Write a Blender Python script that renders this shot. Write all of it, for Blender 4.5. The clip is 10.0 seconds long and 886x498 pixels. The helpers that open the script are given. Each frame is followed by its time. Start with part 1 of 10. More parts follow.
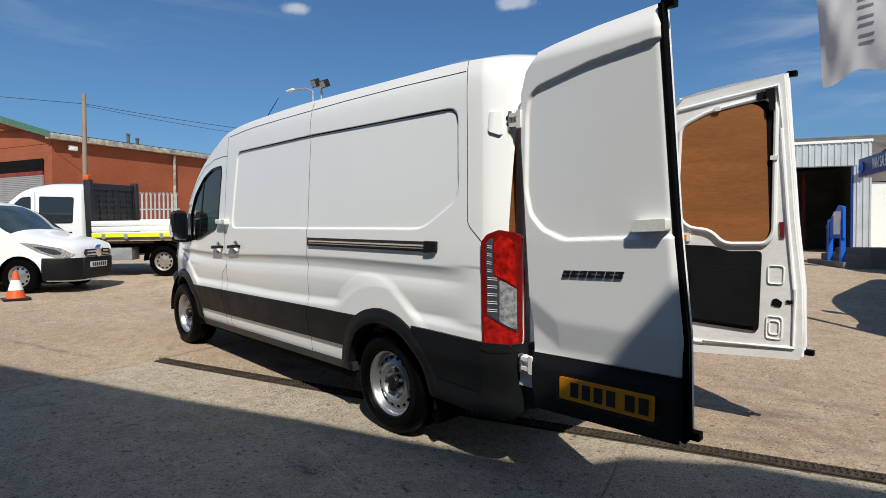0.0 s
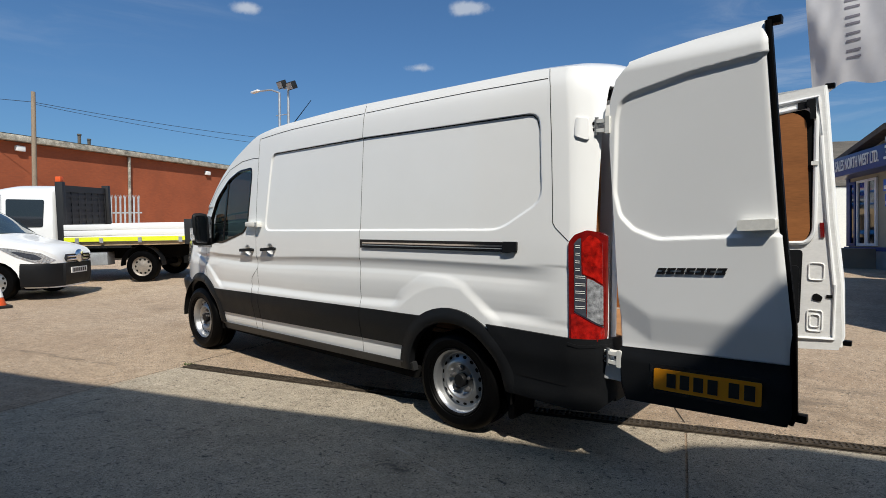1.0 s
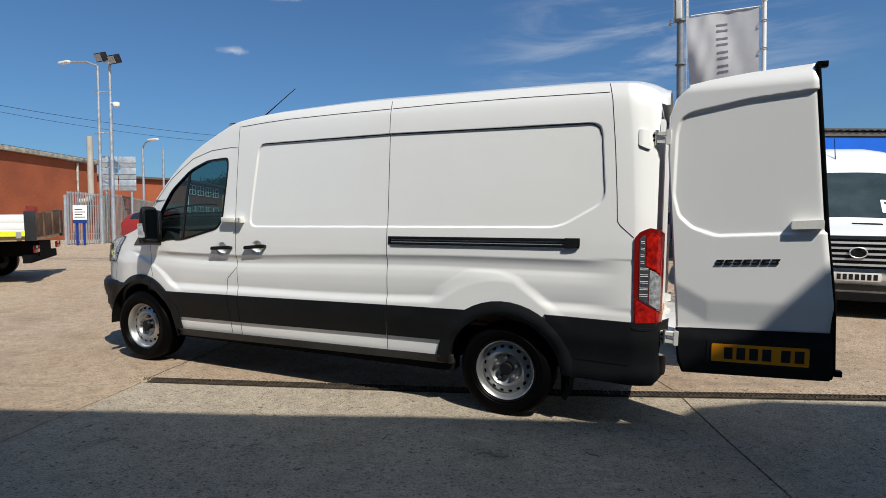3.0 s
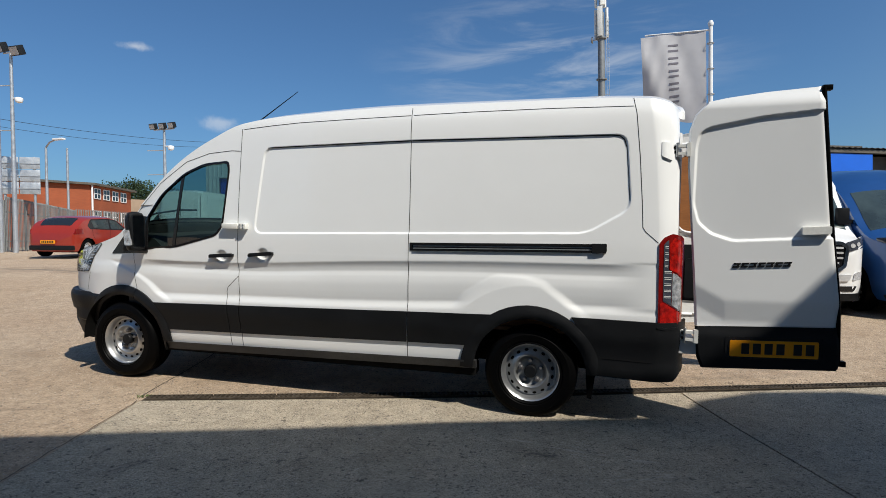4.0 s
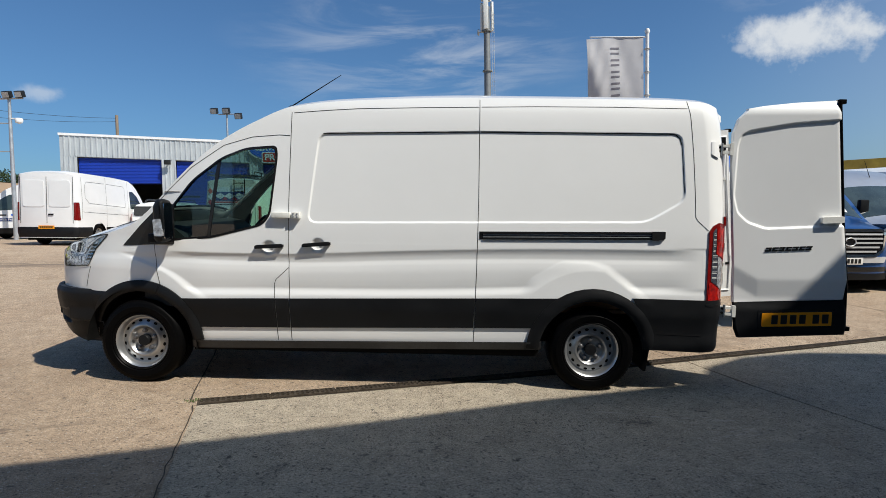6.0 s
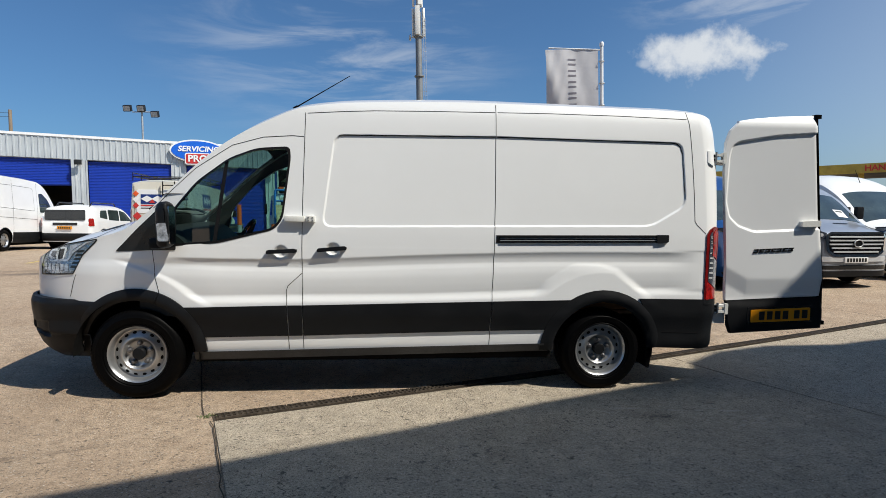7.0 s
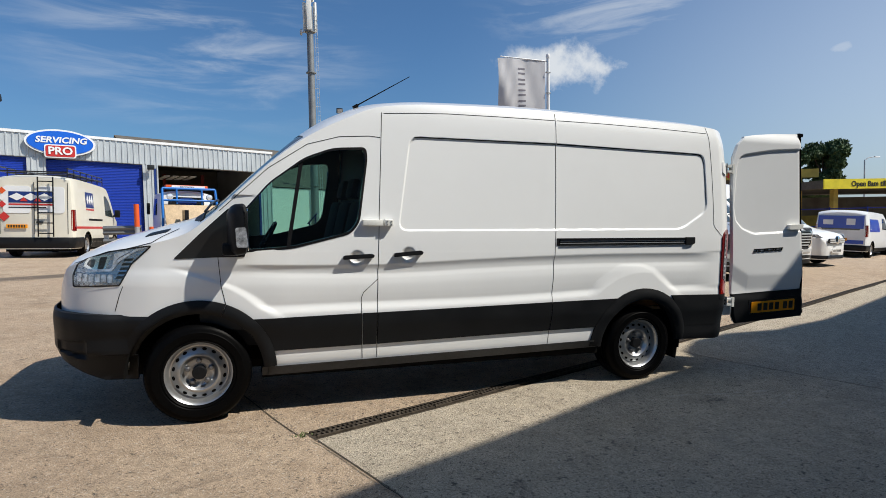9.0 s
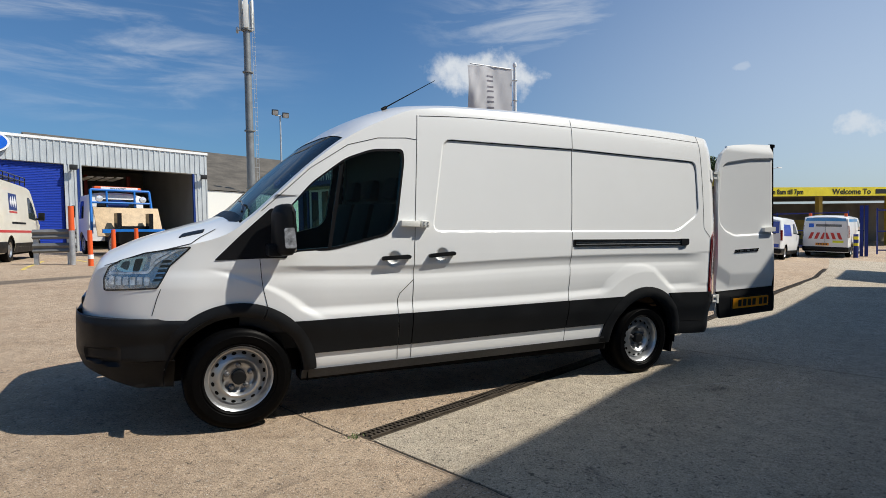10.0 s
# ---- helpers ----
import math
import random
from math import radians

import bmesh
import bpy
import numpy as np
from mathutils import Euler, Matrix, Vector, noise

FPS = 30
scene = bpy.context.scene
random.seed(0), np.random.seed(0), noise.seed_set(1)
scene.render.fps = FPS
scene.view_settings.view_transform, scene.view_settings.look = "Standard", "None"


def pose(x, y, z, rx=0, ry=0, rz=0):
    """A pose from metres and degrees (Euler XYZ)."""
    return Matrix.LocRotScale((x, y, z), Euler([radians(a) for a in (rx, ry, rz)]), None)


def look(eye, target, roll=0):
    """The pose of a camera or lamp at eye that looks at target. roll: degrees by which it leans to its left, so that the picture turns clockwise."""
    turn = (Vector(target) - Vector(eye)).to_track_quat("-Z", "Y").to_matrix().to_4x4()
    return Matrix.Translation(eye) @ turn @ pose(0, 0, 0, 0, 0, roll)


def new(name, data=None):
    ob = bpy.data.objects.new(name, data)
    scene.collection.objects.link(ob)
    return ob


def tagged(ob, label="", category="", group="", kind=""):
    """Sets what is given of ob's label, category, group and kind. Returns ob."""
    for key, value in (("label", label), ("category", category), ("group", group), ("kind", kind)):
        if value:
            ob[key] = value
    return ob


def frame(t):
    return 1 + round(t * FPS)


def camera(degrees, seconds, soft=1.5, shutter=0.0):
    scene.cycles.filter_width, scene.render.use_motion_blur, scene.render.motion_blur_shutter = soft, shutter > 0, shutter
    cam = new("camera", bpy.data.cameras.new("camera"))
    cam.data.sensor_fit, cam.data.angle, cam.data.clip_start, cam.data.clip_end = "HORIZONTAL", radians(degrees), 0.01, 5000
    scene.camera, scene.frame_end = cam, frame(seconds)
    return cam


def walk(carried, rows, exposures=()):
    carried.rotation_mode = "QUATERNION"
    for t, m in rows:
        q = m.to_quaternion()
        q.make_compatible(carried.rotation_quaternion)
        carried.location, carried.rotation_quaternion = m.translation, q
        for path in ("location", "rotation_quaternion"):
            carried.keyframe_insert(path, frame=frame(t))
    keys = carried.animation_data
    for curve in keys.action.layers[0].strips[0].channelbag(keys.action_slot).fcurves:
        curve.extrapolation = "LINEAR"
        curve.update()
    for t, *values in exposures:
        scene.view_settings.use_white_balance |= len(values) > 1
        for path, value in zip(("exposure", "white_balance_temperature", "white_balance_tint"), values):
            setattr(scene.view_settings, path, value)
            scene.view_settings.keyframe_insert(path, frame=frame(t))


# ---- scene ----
cam = camera(76.8, 10.0, 0.5)
PATH = [
    (0, (6.746, -2.438, 1.207), (5.317, -1.039, 1.170), -0.15),
    (0.5, (6.491, -2.774, 1.199), (5.131, -1.308, 1.169), -0.20),
    (1, (6.256, -3.035, 1.193), (4.943, -1.527, 1.168), -0.43),
    (1.5, (5.939, -3.271, 1.209), (4.768, -1.650, 1.217), -0.41),
    (2, (5.628, -3.600, 1.204), (4.627, -1.869, 1.199), -0.37),
    (2.5, (5.328, -3.813, 1.183), (4.429, -2.027, 1.158), -0.60),
    (2.7, (5.185, -3.883, 1.227), (4.329, -2.076, 1.173), -0.71),
    (3.8, (4.367, -4.258, 1.224), (3.803, -2.340, 1.204), -0.74),
    (4, (4.220, -4.295, 1.235), (3.708, -2.362, 1.203), -0.84),
    (4.5, (3.841, -4.410, 1.247), (3.447, -2.450, 1.248), -0.73),
    (5, (3.452, -4.537, 1.259), (3.180, -2.556, 1.223), -0.82),
    (5.2, (3.271, -4.545, 1.286), (3.038, -2.560, 1.216), -0.72),
    (6.3, (2.419, -4.650, 1.289), (2.461, -2.653, 1.196), -1.15),
    (6.5, (2.266, -4.647, 1.274), (2.363, -2.651, 1.180), -1.13),
    (7, (1.859, -4.594, 1.298), (2.101, -2.610, 1.218), -1.08),
    (7.5, (1.437, -4.544, 1.304), (1.827, -2.583, 1.234), -1.01),
    (8, (1.069, -4.434, 1.302), (1.511, -2.485, 1.222), -1.18),
    (8.5, (0.698, -4.307, 1.323), (1.257, -2.388, 1.249), -1.12),
    (9, (0.295, -4.245, 1.355), (0.984, -2.369, 1.268), -1.14),
    (9.5, (-0.091, -4.139, 1.347), (0.649, -2.284, 1.229), -1.20),
    (10, (-0.477, -4.000, 1.341), (0.443, -2.226, 1.267), -1.07),
]
walk(cam, [(t, look(eye, target, roll)) for t, eye, target, roll in PATH], [(0, 0.12), (1.5, 0.09), (3, 0.10), (6, 0.12), (8, 0.16), (10, 0.15)])

# ---- world, sun and sky ----
SUN_AWAY = Vector((0.72, -0.50, 1.0))
world = bpy.data.worlds.new("world")
scene.world = world
world.use_nodes = True
SKY_ANGLE = math.atan2(SUN_AWAY.x, SUN_AWAY.y)


def build_sky():
    nt = world.node_tree
    nt.nodes.clear()
    out = nt.nodes.new("ShaderNodeOutputWorld")
    bg = nt.nodes.new("ShaderNodeBackground")
    sky = nt.nodes.new("ShaderNodeTexSky")
    sky.sky_type = "NISHITA"
    sky.sun_disc = False
    sky.sun_elevation = math.atan2(SUN_AWAY.z, math.hypot(SUN_AWAY.x, SUN_AWAY.y))
    sky.sun_rotation = SKY_ANGLE
    sky.air_density, sky.dust_density, sky.ozone_density = 1.0, 1.5, 2.0
    geo = nt.nodes.new("ShaderNodeTexCoord")
    # soft clouds, each about its own direction on the dome
    nz = nt.nodes.new("ShaderNodeTexNoise")
    nz.inputs["Scale"].default_value = 13.0
    nz.inputs["Detail"].default_value = 9.0
    nz.inputs["Roughness"].default_value = 0.62
    nt.links.new(geo.outputs["Generated"], nz.inputs["Vector"])
    mp = nt.nodes.new("ShaderNodeMapping")
    mp.inputs["Rotation"].default_value = (0.0, 0.12, 0.3)
    mp.inputs["Scale"].default_value = (3.0, 3.0, 17.0)
    wisp = nt.nodes.new("ShaderNodeTexNoise")
    wisp.inputs["Scale"].default_value = 1.6
    wisp.inputs["Detail"].default_value = 10.0
    wisp.inputs["Roughness"].default_value = 0.6
    wisp.inputs["Distortion"].default_value = 0.5
    nt.links.new(geo.outputs["Generated"], mp.inputs["Vector"])
    nt.links.new(mp.outputs["Vector"], wisp.inputs["Vector"])

    def calc(op, a, b):
        n = nt.nodes.new("ShaderNodeMath")
        n.operation = op
        for k, v in enumerate((a, b)):
            if isinstance(v, (int, float)):
                n.inputs[k].default_value = v
            else:
                nt.links.new(v, n.inputs[k])
        return n.outputs["Value"]

    def soft(value, lo, hi, top):
        n = nt.nodes.new("ShaderNodeMapRange")
        n.interpolation_type = "SMOOTHSTEP"
        n.inputs["From Min"].default_value, n.inputs["From Max"].default_value = lo, hi
        n.inputs["To Min"].default_value, n.inputs["To Max"].default_value = 0.0, top
        nt.links.new(value, n.inputs["Value"])
        return n.outputs["Result"]

    cover = None
    for way, half, flat, top, thin in (
            ((0.517, 0.817, 0.257), 0.115, 2.4, 0.95, False), ((0.893, 0.428, 0.139), 0.065, 1.8, 0.8, False), ((0.561, 0.753, 0.343), 0.26, 3.0, 0.5, True),
            ((-0.806, 0.463, 0.369), 0.036, 3.2, 0.6, False), ((-0.568, 0.728, 0.384), 0.038, 3.2, 0.55, False), ((-0.656, 0.694, 0.296), 0.034, 3.2, 0.55, False),
            ((-0.578, 0.792, 0.196), 0.038, 2.2, 0.45, False), ((0.438, 0.862, 0.255), 0.020, 1.8, 0.5, False), ((0.80, 0.551, 0.237), 0.020, 1.8, 0.5, False),
            ((-0.045, 0.958, 0.285), 0.36, 2.2, 0.42, True), ((-0.75, 0.10, 0.42), 0.5, 2.0, 0.22, True), ((0.93, 0.28, 0.10), 0.95, 1.6, 0.50, None), ((0.1, -0.9, 0.4), 0.7, 2.0, 0.5, True)):
        sub = nt.nodes.new("ShaderNodeVectorMath")
        sub.operation = "SUBTRACT"
        sub.inputs[1].default_value = way
        nt.links.new(geo.outputs["Generated"], sub.inputs[0])
        mul = nt.nodes.new("ShaderNodeVectorMath")
        mul.operation = "MULTIPLY"
        mul.inputs[1].default_value = (1, 1, flat)
        nt.links.new(sub.outputs["Vector"], mul.inputs[0])
        ln = nt.nodes.new("ShaderNodeVectorMath")
        ln.operation = "LENGTH"
        nt.links.new(mul.outputs["Vector"], ln.inputs[0])
        near = calc("SUBTRACT", 1.0, calc("DIVIDE", ln.outputs["Value"], half))
        if thin is None:
            c = soft(near, 0.0, 1.0, top)
        elif thin:
            c = calc("MULTIPLY", soft(near, 0.0, 0.9, top), soft(wisp.outputs["Fac"], 0.42, 0.74, 1.0))
        else:
            c = soft(calc("ADD", near, calc("MULTIPLY", calc("SUBTRACT", nz.outputs["Fac"], 0.52), 2.6)), -0.05, 0.75, top)
            c = calc("MULTIPLY", c, soft(near, -0.75, 0.35, 1.0))
        cover = c if cover is None else calc("MAXIMUM", cover, c)
    mix = nt.nodes.new("ShaderNodeMix")
    mix.data_type = "RGBA"
    mix.inputs["B"].default_value = (7.6, 8.0, 8.4, 1)
    tint = nt.nodes.new("ShaderNodeMix")
    tint.data_type, tint.blend_type = "RGBA", "MULTIPLY"
    tint.inputs["Factor"].default_value = 1.0
    tint.inputs["B"].default_value = (0.562, 0.868, 1.125, 1)
    nt.links.new(sky.outputs["Color"], tint.inputs["A"])
    nt.links.new(cover, mix.inputs["Factor"])
    nt.links.new(tint.outputs["Result"], mix.inputs["A"])
    nt.links.new(mix.outputs["Result"], bg.inputs["Color"])
    bg.inputs["Strength"].default_value = 0.086
    nt.links.new(bg.outputs["Background"], out.inputs["Surface"])


build_sky()
sun_data = bpy.data.lights.new("sun", "SUN")
sun_data.energy, sun_data.angle, sun_data.color = 4.9, radians(0.53), (1.0, 0.942, 0.838)
sun = new("sun", sun_data)
sun.matrix_world = look(tuple(SUN_AWAY * 60), (0, 0, 0))


# ---- materials ----
def material(name, color, rough=0.5, metal=0.0, vary=0.0, scale=3.0, fine=0.0, fine_scale=60.0, bump=0.0, bump_scale=80.0,
             coat=0.0, transmission=0.0, ior=1.45, rough_vary=0.0, stretch=(1, 1, 1), emission=None, per_object=0.0, spec=0.5):
    m = bpy.data.materials.new(name)
    m.use_nodes = True
    nt = m.node_tree
    b = nt.nodes["Principled BSDF"]
    b.inputs["Base Color"].default_value = (*color, 1)
    b.inputs["Roughness"].default_value = rough
    b.inputs["Metallic"].default_value = metal
    b.inputs["Coat Weight"].default_value = coat
    b.inputs["Coat Roughness"].default_value = 0.04
    b.inputs["Specular IOR Level"].default_value = spec
    b.inputs["Transmission Weight"].default_value = transmission
    b.inputs["IOR"].default_value = ior
    if emission:
        b.inputs["Emission Color"].default_value = (*emission[:3], 1)
        b.inputs["Emission Strength"].default_value = emission[3]
    tc = nt.nodes.new("ShaderNodeTexCoord")
    mp = nt.nodes.new("ShaderNodeMapping")
    mp.inputs["Scale"].default_value = stretch
    nt.links.new(tc.outputs["Object"], mp.inputs["Vector"])

    def noise_node(s, detail=6.0, r=0.6):
        n = nt.nodes.new("ShaderNodeTexNoise")
        n.inputs["Scale"].default_value = s
        n.inputs["Detail"].default_value = detail
        n.inputs["Roughness"].default_value = r
        nt.links.new(mp.outputs["Vector"], n.inputs["Vector"])
        return n

    col = None
    for amount, s in ((vary, scale), (fine, fine_scale)):
        if amount:
            n = noise_node(s)
            r = nt.nodes.new("ShaderNodeMapRange")
            r.inputs["From Min"].default_value, r.inputs["From Max"].default_value = 0.3, 0.7
            r.inputs["To Min"].default_value, r.inputs["To Max"].default_value = 1 - amount, 1 + amount
            nt.links.new(n.outputs["Fac"], r.inputs["Value"])
            mul = nt.nodes.new("ShaderNodeMix")
            mul.data_type, mul.blend_type = "RGBA", "MULTIPLY"
            mul.inputs["Factor"].default_value = 1.0
            if col is None:
                mul.inputs["A"].default_value = (*color, 1)
            else:
                nt.links.new(col, mul.inputs["A"])
            nt.links.new(r.outputs["Result"], mul.inputs["B"])
            col = mul.outputs["Result"]
    if per_object:
        oi = nt.nodes.new("ShaderNodeObjectInfo")
        r = nt.nodes.new("ShaderNodeMapRange")
        r.inputs["To Min"].default_value, r.inputs["To Max"].default_value = 1 - per_object, 1 + per_object
        nt.links.new(oi.outputs["Random"], r.inputs["Value"])
        mul = nt.nodes.new("ShaderNodeMix")
        mul.data_type, mul.blend_type = "RGBA", "MULTIPLY"
        mul.inputs["Factor"].default_value = 1.0
        if col is None:
            mul.inputs["A"].default_value = (*color, 1)
        else:
            nt.links.new(col, mul.inputs["A"])
        nt.links.new(r.outputs["Result"], mul.inputs["B"])
        col = mul.outputs["Result"]
    if col is not None:
        nt.links.new(col, b.inputs["Base Color"])
    if rough_vary:
        n = noise_node(scale * 2)
        r = nt.nodes.new("ShaderNodeMapRange")
        r.inputs["From Min"].default_value, r.inputs["From Max"].default_value = 0.3, 0.7
        r.inputs["To Min"].default_value, r.inputs["To Max"].default_value = max(0, rough - rough_vary), min(1, rough + rough_vary)
        nt.links.new(n.outputs["Fac"], r.inputs["Value"])
        nt.links.new(r.outputs["Result"], b.inputs["Roughness"])
    if bump:
        n = noise_node(bump_scale, 4.0)
        bp = nt.nodes.new("ShaderNodeBump")
        bp.inputs["Strength"].default_value = 1.0
        bp.inputs["Distance"].default_value = bump
        nt.links.new(n.outputs["Fac"], bp.inputs["Height"])
        nt.links.new(bp.outputs["Normal"], b.inputs["Normal"])
    return m


def pane_material(name, tint, rough=0.02, rise=4.0, low=0.045):
    """Thin glass: clear, tinted, with a gloss that grows at grazing angles."""
    m = bpy.data.materials.new(name)
    m.use_nodes = True
    nt = m.node_tree
    nt.nodes.clear()
    out = nt.nodes.new("ShaderNodeOutputMaterial")
    mix = nt.nodes.new("ShaderNodeMixShader")
    tr = nt.nodes.new("ShaderNodeBsdfTransparent")
    gl = nt.nodes.new("ShaderNodeBsdfGlossy")
    lw = nt.nodes.new("ShaderNodeLayerWeight")
    lw.inputs["Blend"].default_value = 0.5
    po = nt.nodes.new("ShaderNodeMath")
    po.operation = "POWER"
    po.inputs[1].default_value = rise
    fr = nt.nodes.new("ShaderNodeMapRange")
    fr.inputs["To Min"].default_value, fr.inputs["To Max"].default_value = low, 1.0
    nt.links.new(lw.outputs["Facing"], po.inputs[0])
    nt.links.new(po.outputs["Value"], fr.inputs["Value"])
    tr.inputs["Color"].default_value = (*tint, 1)
    gl.inputs["Roughness"].default_value = rough
    nt.links.new(fr.outputs["Result"], mix.inputs["Fac"])
    nt.links.new(tr.outputs["BSDF"], mix.inputs[1])
    nt.links.new(gl.outputs["BSDF"], mix.inputs[2])
    nt.links.new(mix.outputs["Shader"], out.inputs["Surface"])
    return m


M = {}
M["paint"] = material("white_paint", (0.825, 0.838, 0.84), 0.30, coat=0.7, vary=0.02, scale=1.2, bump=0.0006, bump_scale=2.2)
M["plastic"] = material("black_plastic", (0.0085, 0.0092, 0.0105), 0.46, spec=0.22, vary=0.18, scale=2.5, fine=0.12, fine_scale=90, bump=0.0004, bump_scale=500, rough_vary=0.08)
M["sill"] = material("lighter_black_plastic", (0.030, 0.031, 0.033), 0.45, vary=0.3, scale=3, fine=0.2, fine_scale=50)
M["gloss_black"] = material("gloss_black", (0.012, 0.012, 0.013), 0.18, vary=0.1)
M["rubber"] = material("rubber", (0.0022, 0.0022, 0.0024), 0.40, spec=0.06, vary=0.25, scale=6, fine=0.2, fine_scale=70, bump=0.0005, bump_scale=300)
M["seam"] = material("panel_gap", (0.012, 0.012, 0.013), 0.7, spec=0.2)
M["steel"] = material("steel_wheel_paint", (0.42, 0.43, 0.44), 0.34, metal=0.85, vary=0.06, scale=9, fine=0.05, fine_scale=80, bump=0.0003, bump_scale=200)
M["nut"] = material("dull_wheel_nut", (0.16, 0.16, 0.165), 0.4, metal=0.7, vary=0.15, scale=30)
# near-black, also for plates that stand in for shaded holes and openings
M["dark"] = material("dark_void", (0.006, 0.006, 0.006), 0.9, spec=0.1)
M["under"] = material("underbody", (0.006, 0.006, 0.006), 0.85, spec=0.1, vary=0.4, scale=5)
M["galv"] = material("galvanised_steel", (0.45, 0.47, 0.49), 0.45, metal=0.6, vary=0.18, scale=3, fine=0.12, fine_scale=40, rough_vary=0.1)
M["white_lock"] = material("white_painted_metal", (0.74, 0.74, 0.70), 0.42, vary=0.08, scale=12, fine=0.06)
M["pane"] = pane_material("tinted_pane", (0.46, 0.68, 0.62), low=0.085)
M["screen"] = pane_material("windscreen_pane", (0.26, 0.35, 0.37), rise=9.0)
M["clear"] = pane_material("clear_lens", (0.86, 0.88, 0.90), 0.04)
M["chrome"] = material("chrome", (0.78, 0.79, 0.80), 0.12, metal=1.0)
M["red_lens"] = material("red_lens", (0.16, 0.005, 0.004), 0.10, coat=0.8, vary=0.25, scale=25)
# dark and bright mottling in the colour suggests glinting insides of the lens
M["bright_lens"] = material("bright_red_lens", (0.30, 0.007, 0.004), 0.10, coat=1.0, vary=0.65, scale=26, fine=0.3, fine_scale=240)
M["lamp_blue"] = material("headlamp_reflector", (0.40, 0.44, 0.50), 0.20, metal=0.9, vary=0.3, scale=22, fine=0.15, fine_scale=90, bump=0.003, bump_scale=25)
M["scuffed"] = material("scuffed_white_paint", (0.79, 0.79, 0.775), 0.42, vary=0.07, scale=5, fine=0.05, fine_scale=30, stretch=(1, 1, 3), bump=0.0008, bump_scale=20)
M["smoke_lens"] = material("smoked_lens", (0.05, 0.055, 0.07), 0.1, coat=0.8, vary=0.3, scale=30)
M["clear_lens"] = material("reflector_lens", (0.80, 0.80, 0.80), 0.22, metal=0.45, coat=0.6, vary=0.35, scale=45, fine=0.2, fine_scale=150)
# light and dark patches painted in for the sparkle of facets
M["lens_glass"] = material("mottled_reflector", (0.74, 0.76, 0.79), 0.16, metal=0.7, coat=0.8, vary=0.6, scale=32, fine=0.2, fine_scale=160, bump=0.006, bump_scale=40)
M["amber"] = material("amber_lens", (0.75, 0.22, 0.01), 0.2, coat=0.6)
M["plate_yellow"] = material("plate_yellow", (0.84, 0.315, 0.007), 0.35, vary=0.04)
M["plate_white"] = material("plate_white", (0.74, 0.74, 0.72), 0.35, vary=0.04)
M["ink"] = material("black_ink", (0.012, 0.012, 0.012), 0.45)
M["ply"] = material("plywood", (0.30, 0.115, 0.035), 0.55, vary=0.16, scale=1.4, fine=0.16, fine_scale=16, stretch=(1, 1, 6), bump=0.0004, bump_scale=60)
M["ply_light"] = material("floor_plywood", (0.36, 0.19, 0.09), 0.6, vary=0.2, scale=3, fine=0.15, fine_scale=30)
M["seat"] = material("seat_cloth", (0.022, 0.026, 0.027), 0.9, vary=0.2, scale=8, fine=0.2, fine_scale=200)
M["dash"] = material("dash_plastic", (0.014, 0.015, 0.016), 0.6, vary=0.1)


# ---- small mesh helpers ----
def curve(pts):
    xs = [p[0] for p in pts]
    ys = [p[1] for p in pts]
    n = len(xs)
    d = [(ys[i + 1] - ys[i]) / (xs[i + 1] - xs[i]) for i in range(n - 1)]
    m = [d[0]] + [0.0 if d[i - 1] * d[i] <= 0 else 2 * d[i - 1] * d[i] / (d[i - 1] + d[i]) for i in range(1, n - 1)] + [d[-1]]

    def f(x):
        if x <= xs[0]:
            return ys[0]
        if x >= xs[-1]:
            return ys[-1]
        lo, hi = 0, n - 1
        while hi - lo > 1:
            mid = (lo + hi) // 2
            if xs[mid] <= x:
                lo = mid
            else:
                hi = mid
        h = xs[hi] - xs[lo]
        t = (x - xs[lo]) / h
        return ((1 + 2 * t) * (1 - t) ** 2 * ys[lo] + t * (1 - t) ** 2 * h * m[lo] + t * t * (3 - 2 * t) * ys[hi] + t * t * (t - 1) * h * m[hi])
    return f


def smooth(a, b, x):
    t = min(1.0, max(0.0, (x - a) / (b - a)))
    return t * t * (3 - 2 * t)


def mesh_of(name, bm, mat, shade=None):
    me = bpy.data.meshes.new(name)
    bmesh.ops.recalc_face_normals(bm, faces=bm.faces)
    bm.to_mesh(me)
    bm.free()
    for m in (mat if isinstance(mat, (list, tuple)) else [mat]):
        me.materials.append(m)
    if shade is not None:
        me.polygons.foreach_set("use_smooth", [True] * len(me.polygons))
        me.set_sharp_from_angle(angle=radians(shade))
    return me


def part(name, bm, mat, parent=None, label="", shade=35, m=None):
    ob = new(name, mesh_of(name, bm, mat, shade))
    if parent is not None:
        ob.parent = parent
    if m is not None:
        ob.matrix_local = m
    if label:
        tagged(ob, label=label)
    return ob


def thing(name, label, category, m=None, group="", kind=""):
    ob = new(name)
    ob.empty_display_size = 0.2
    if m is not None:
        ob.matrix_world = m
    return tagged(ob, label, category, group, kind)


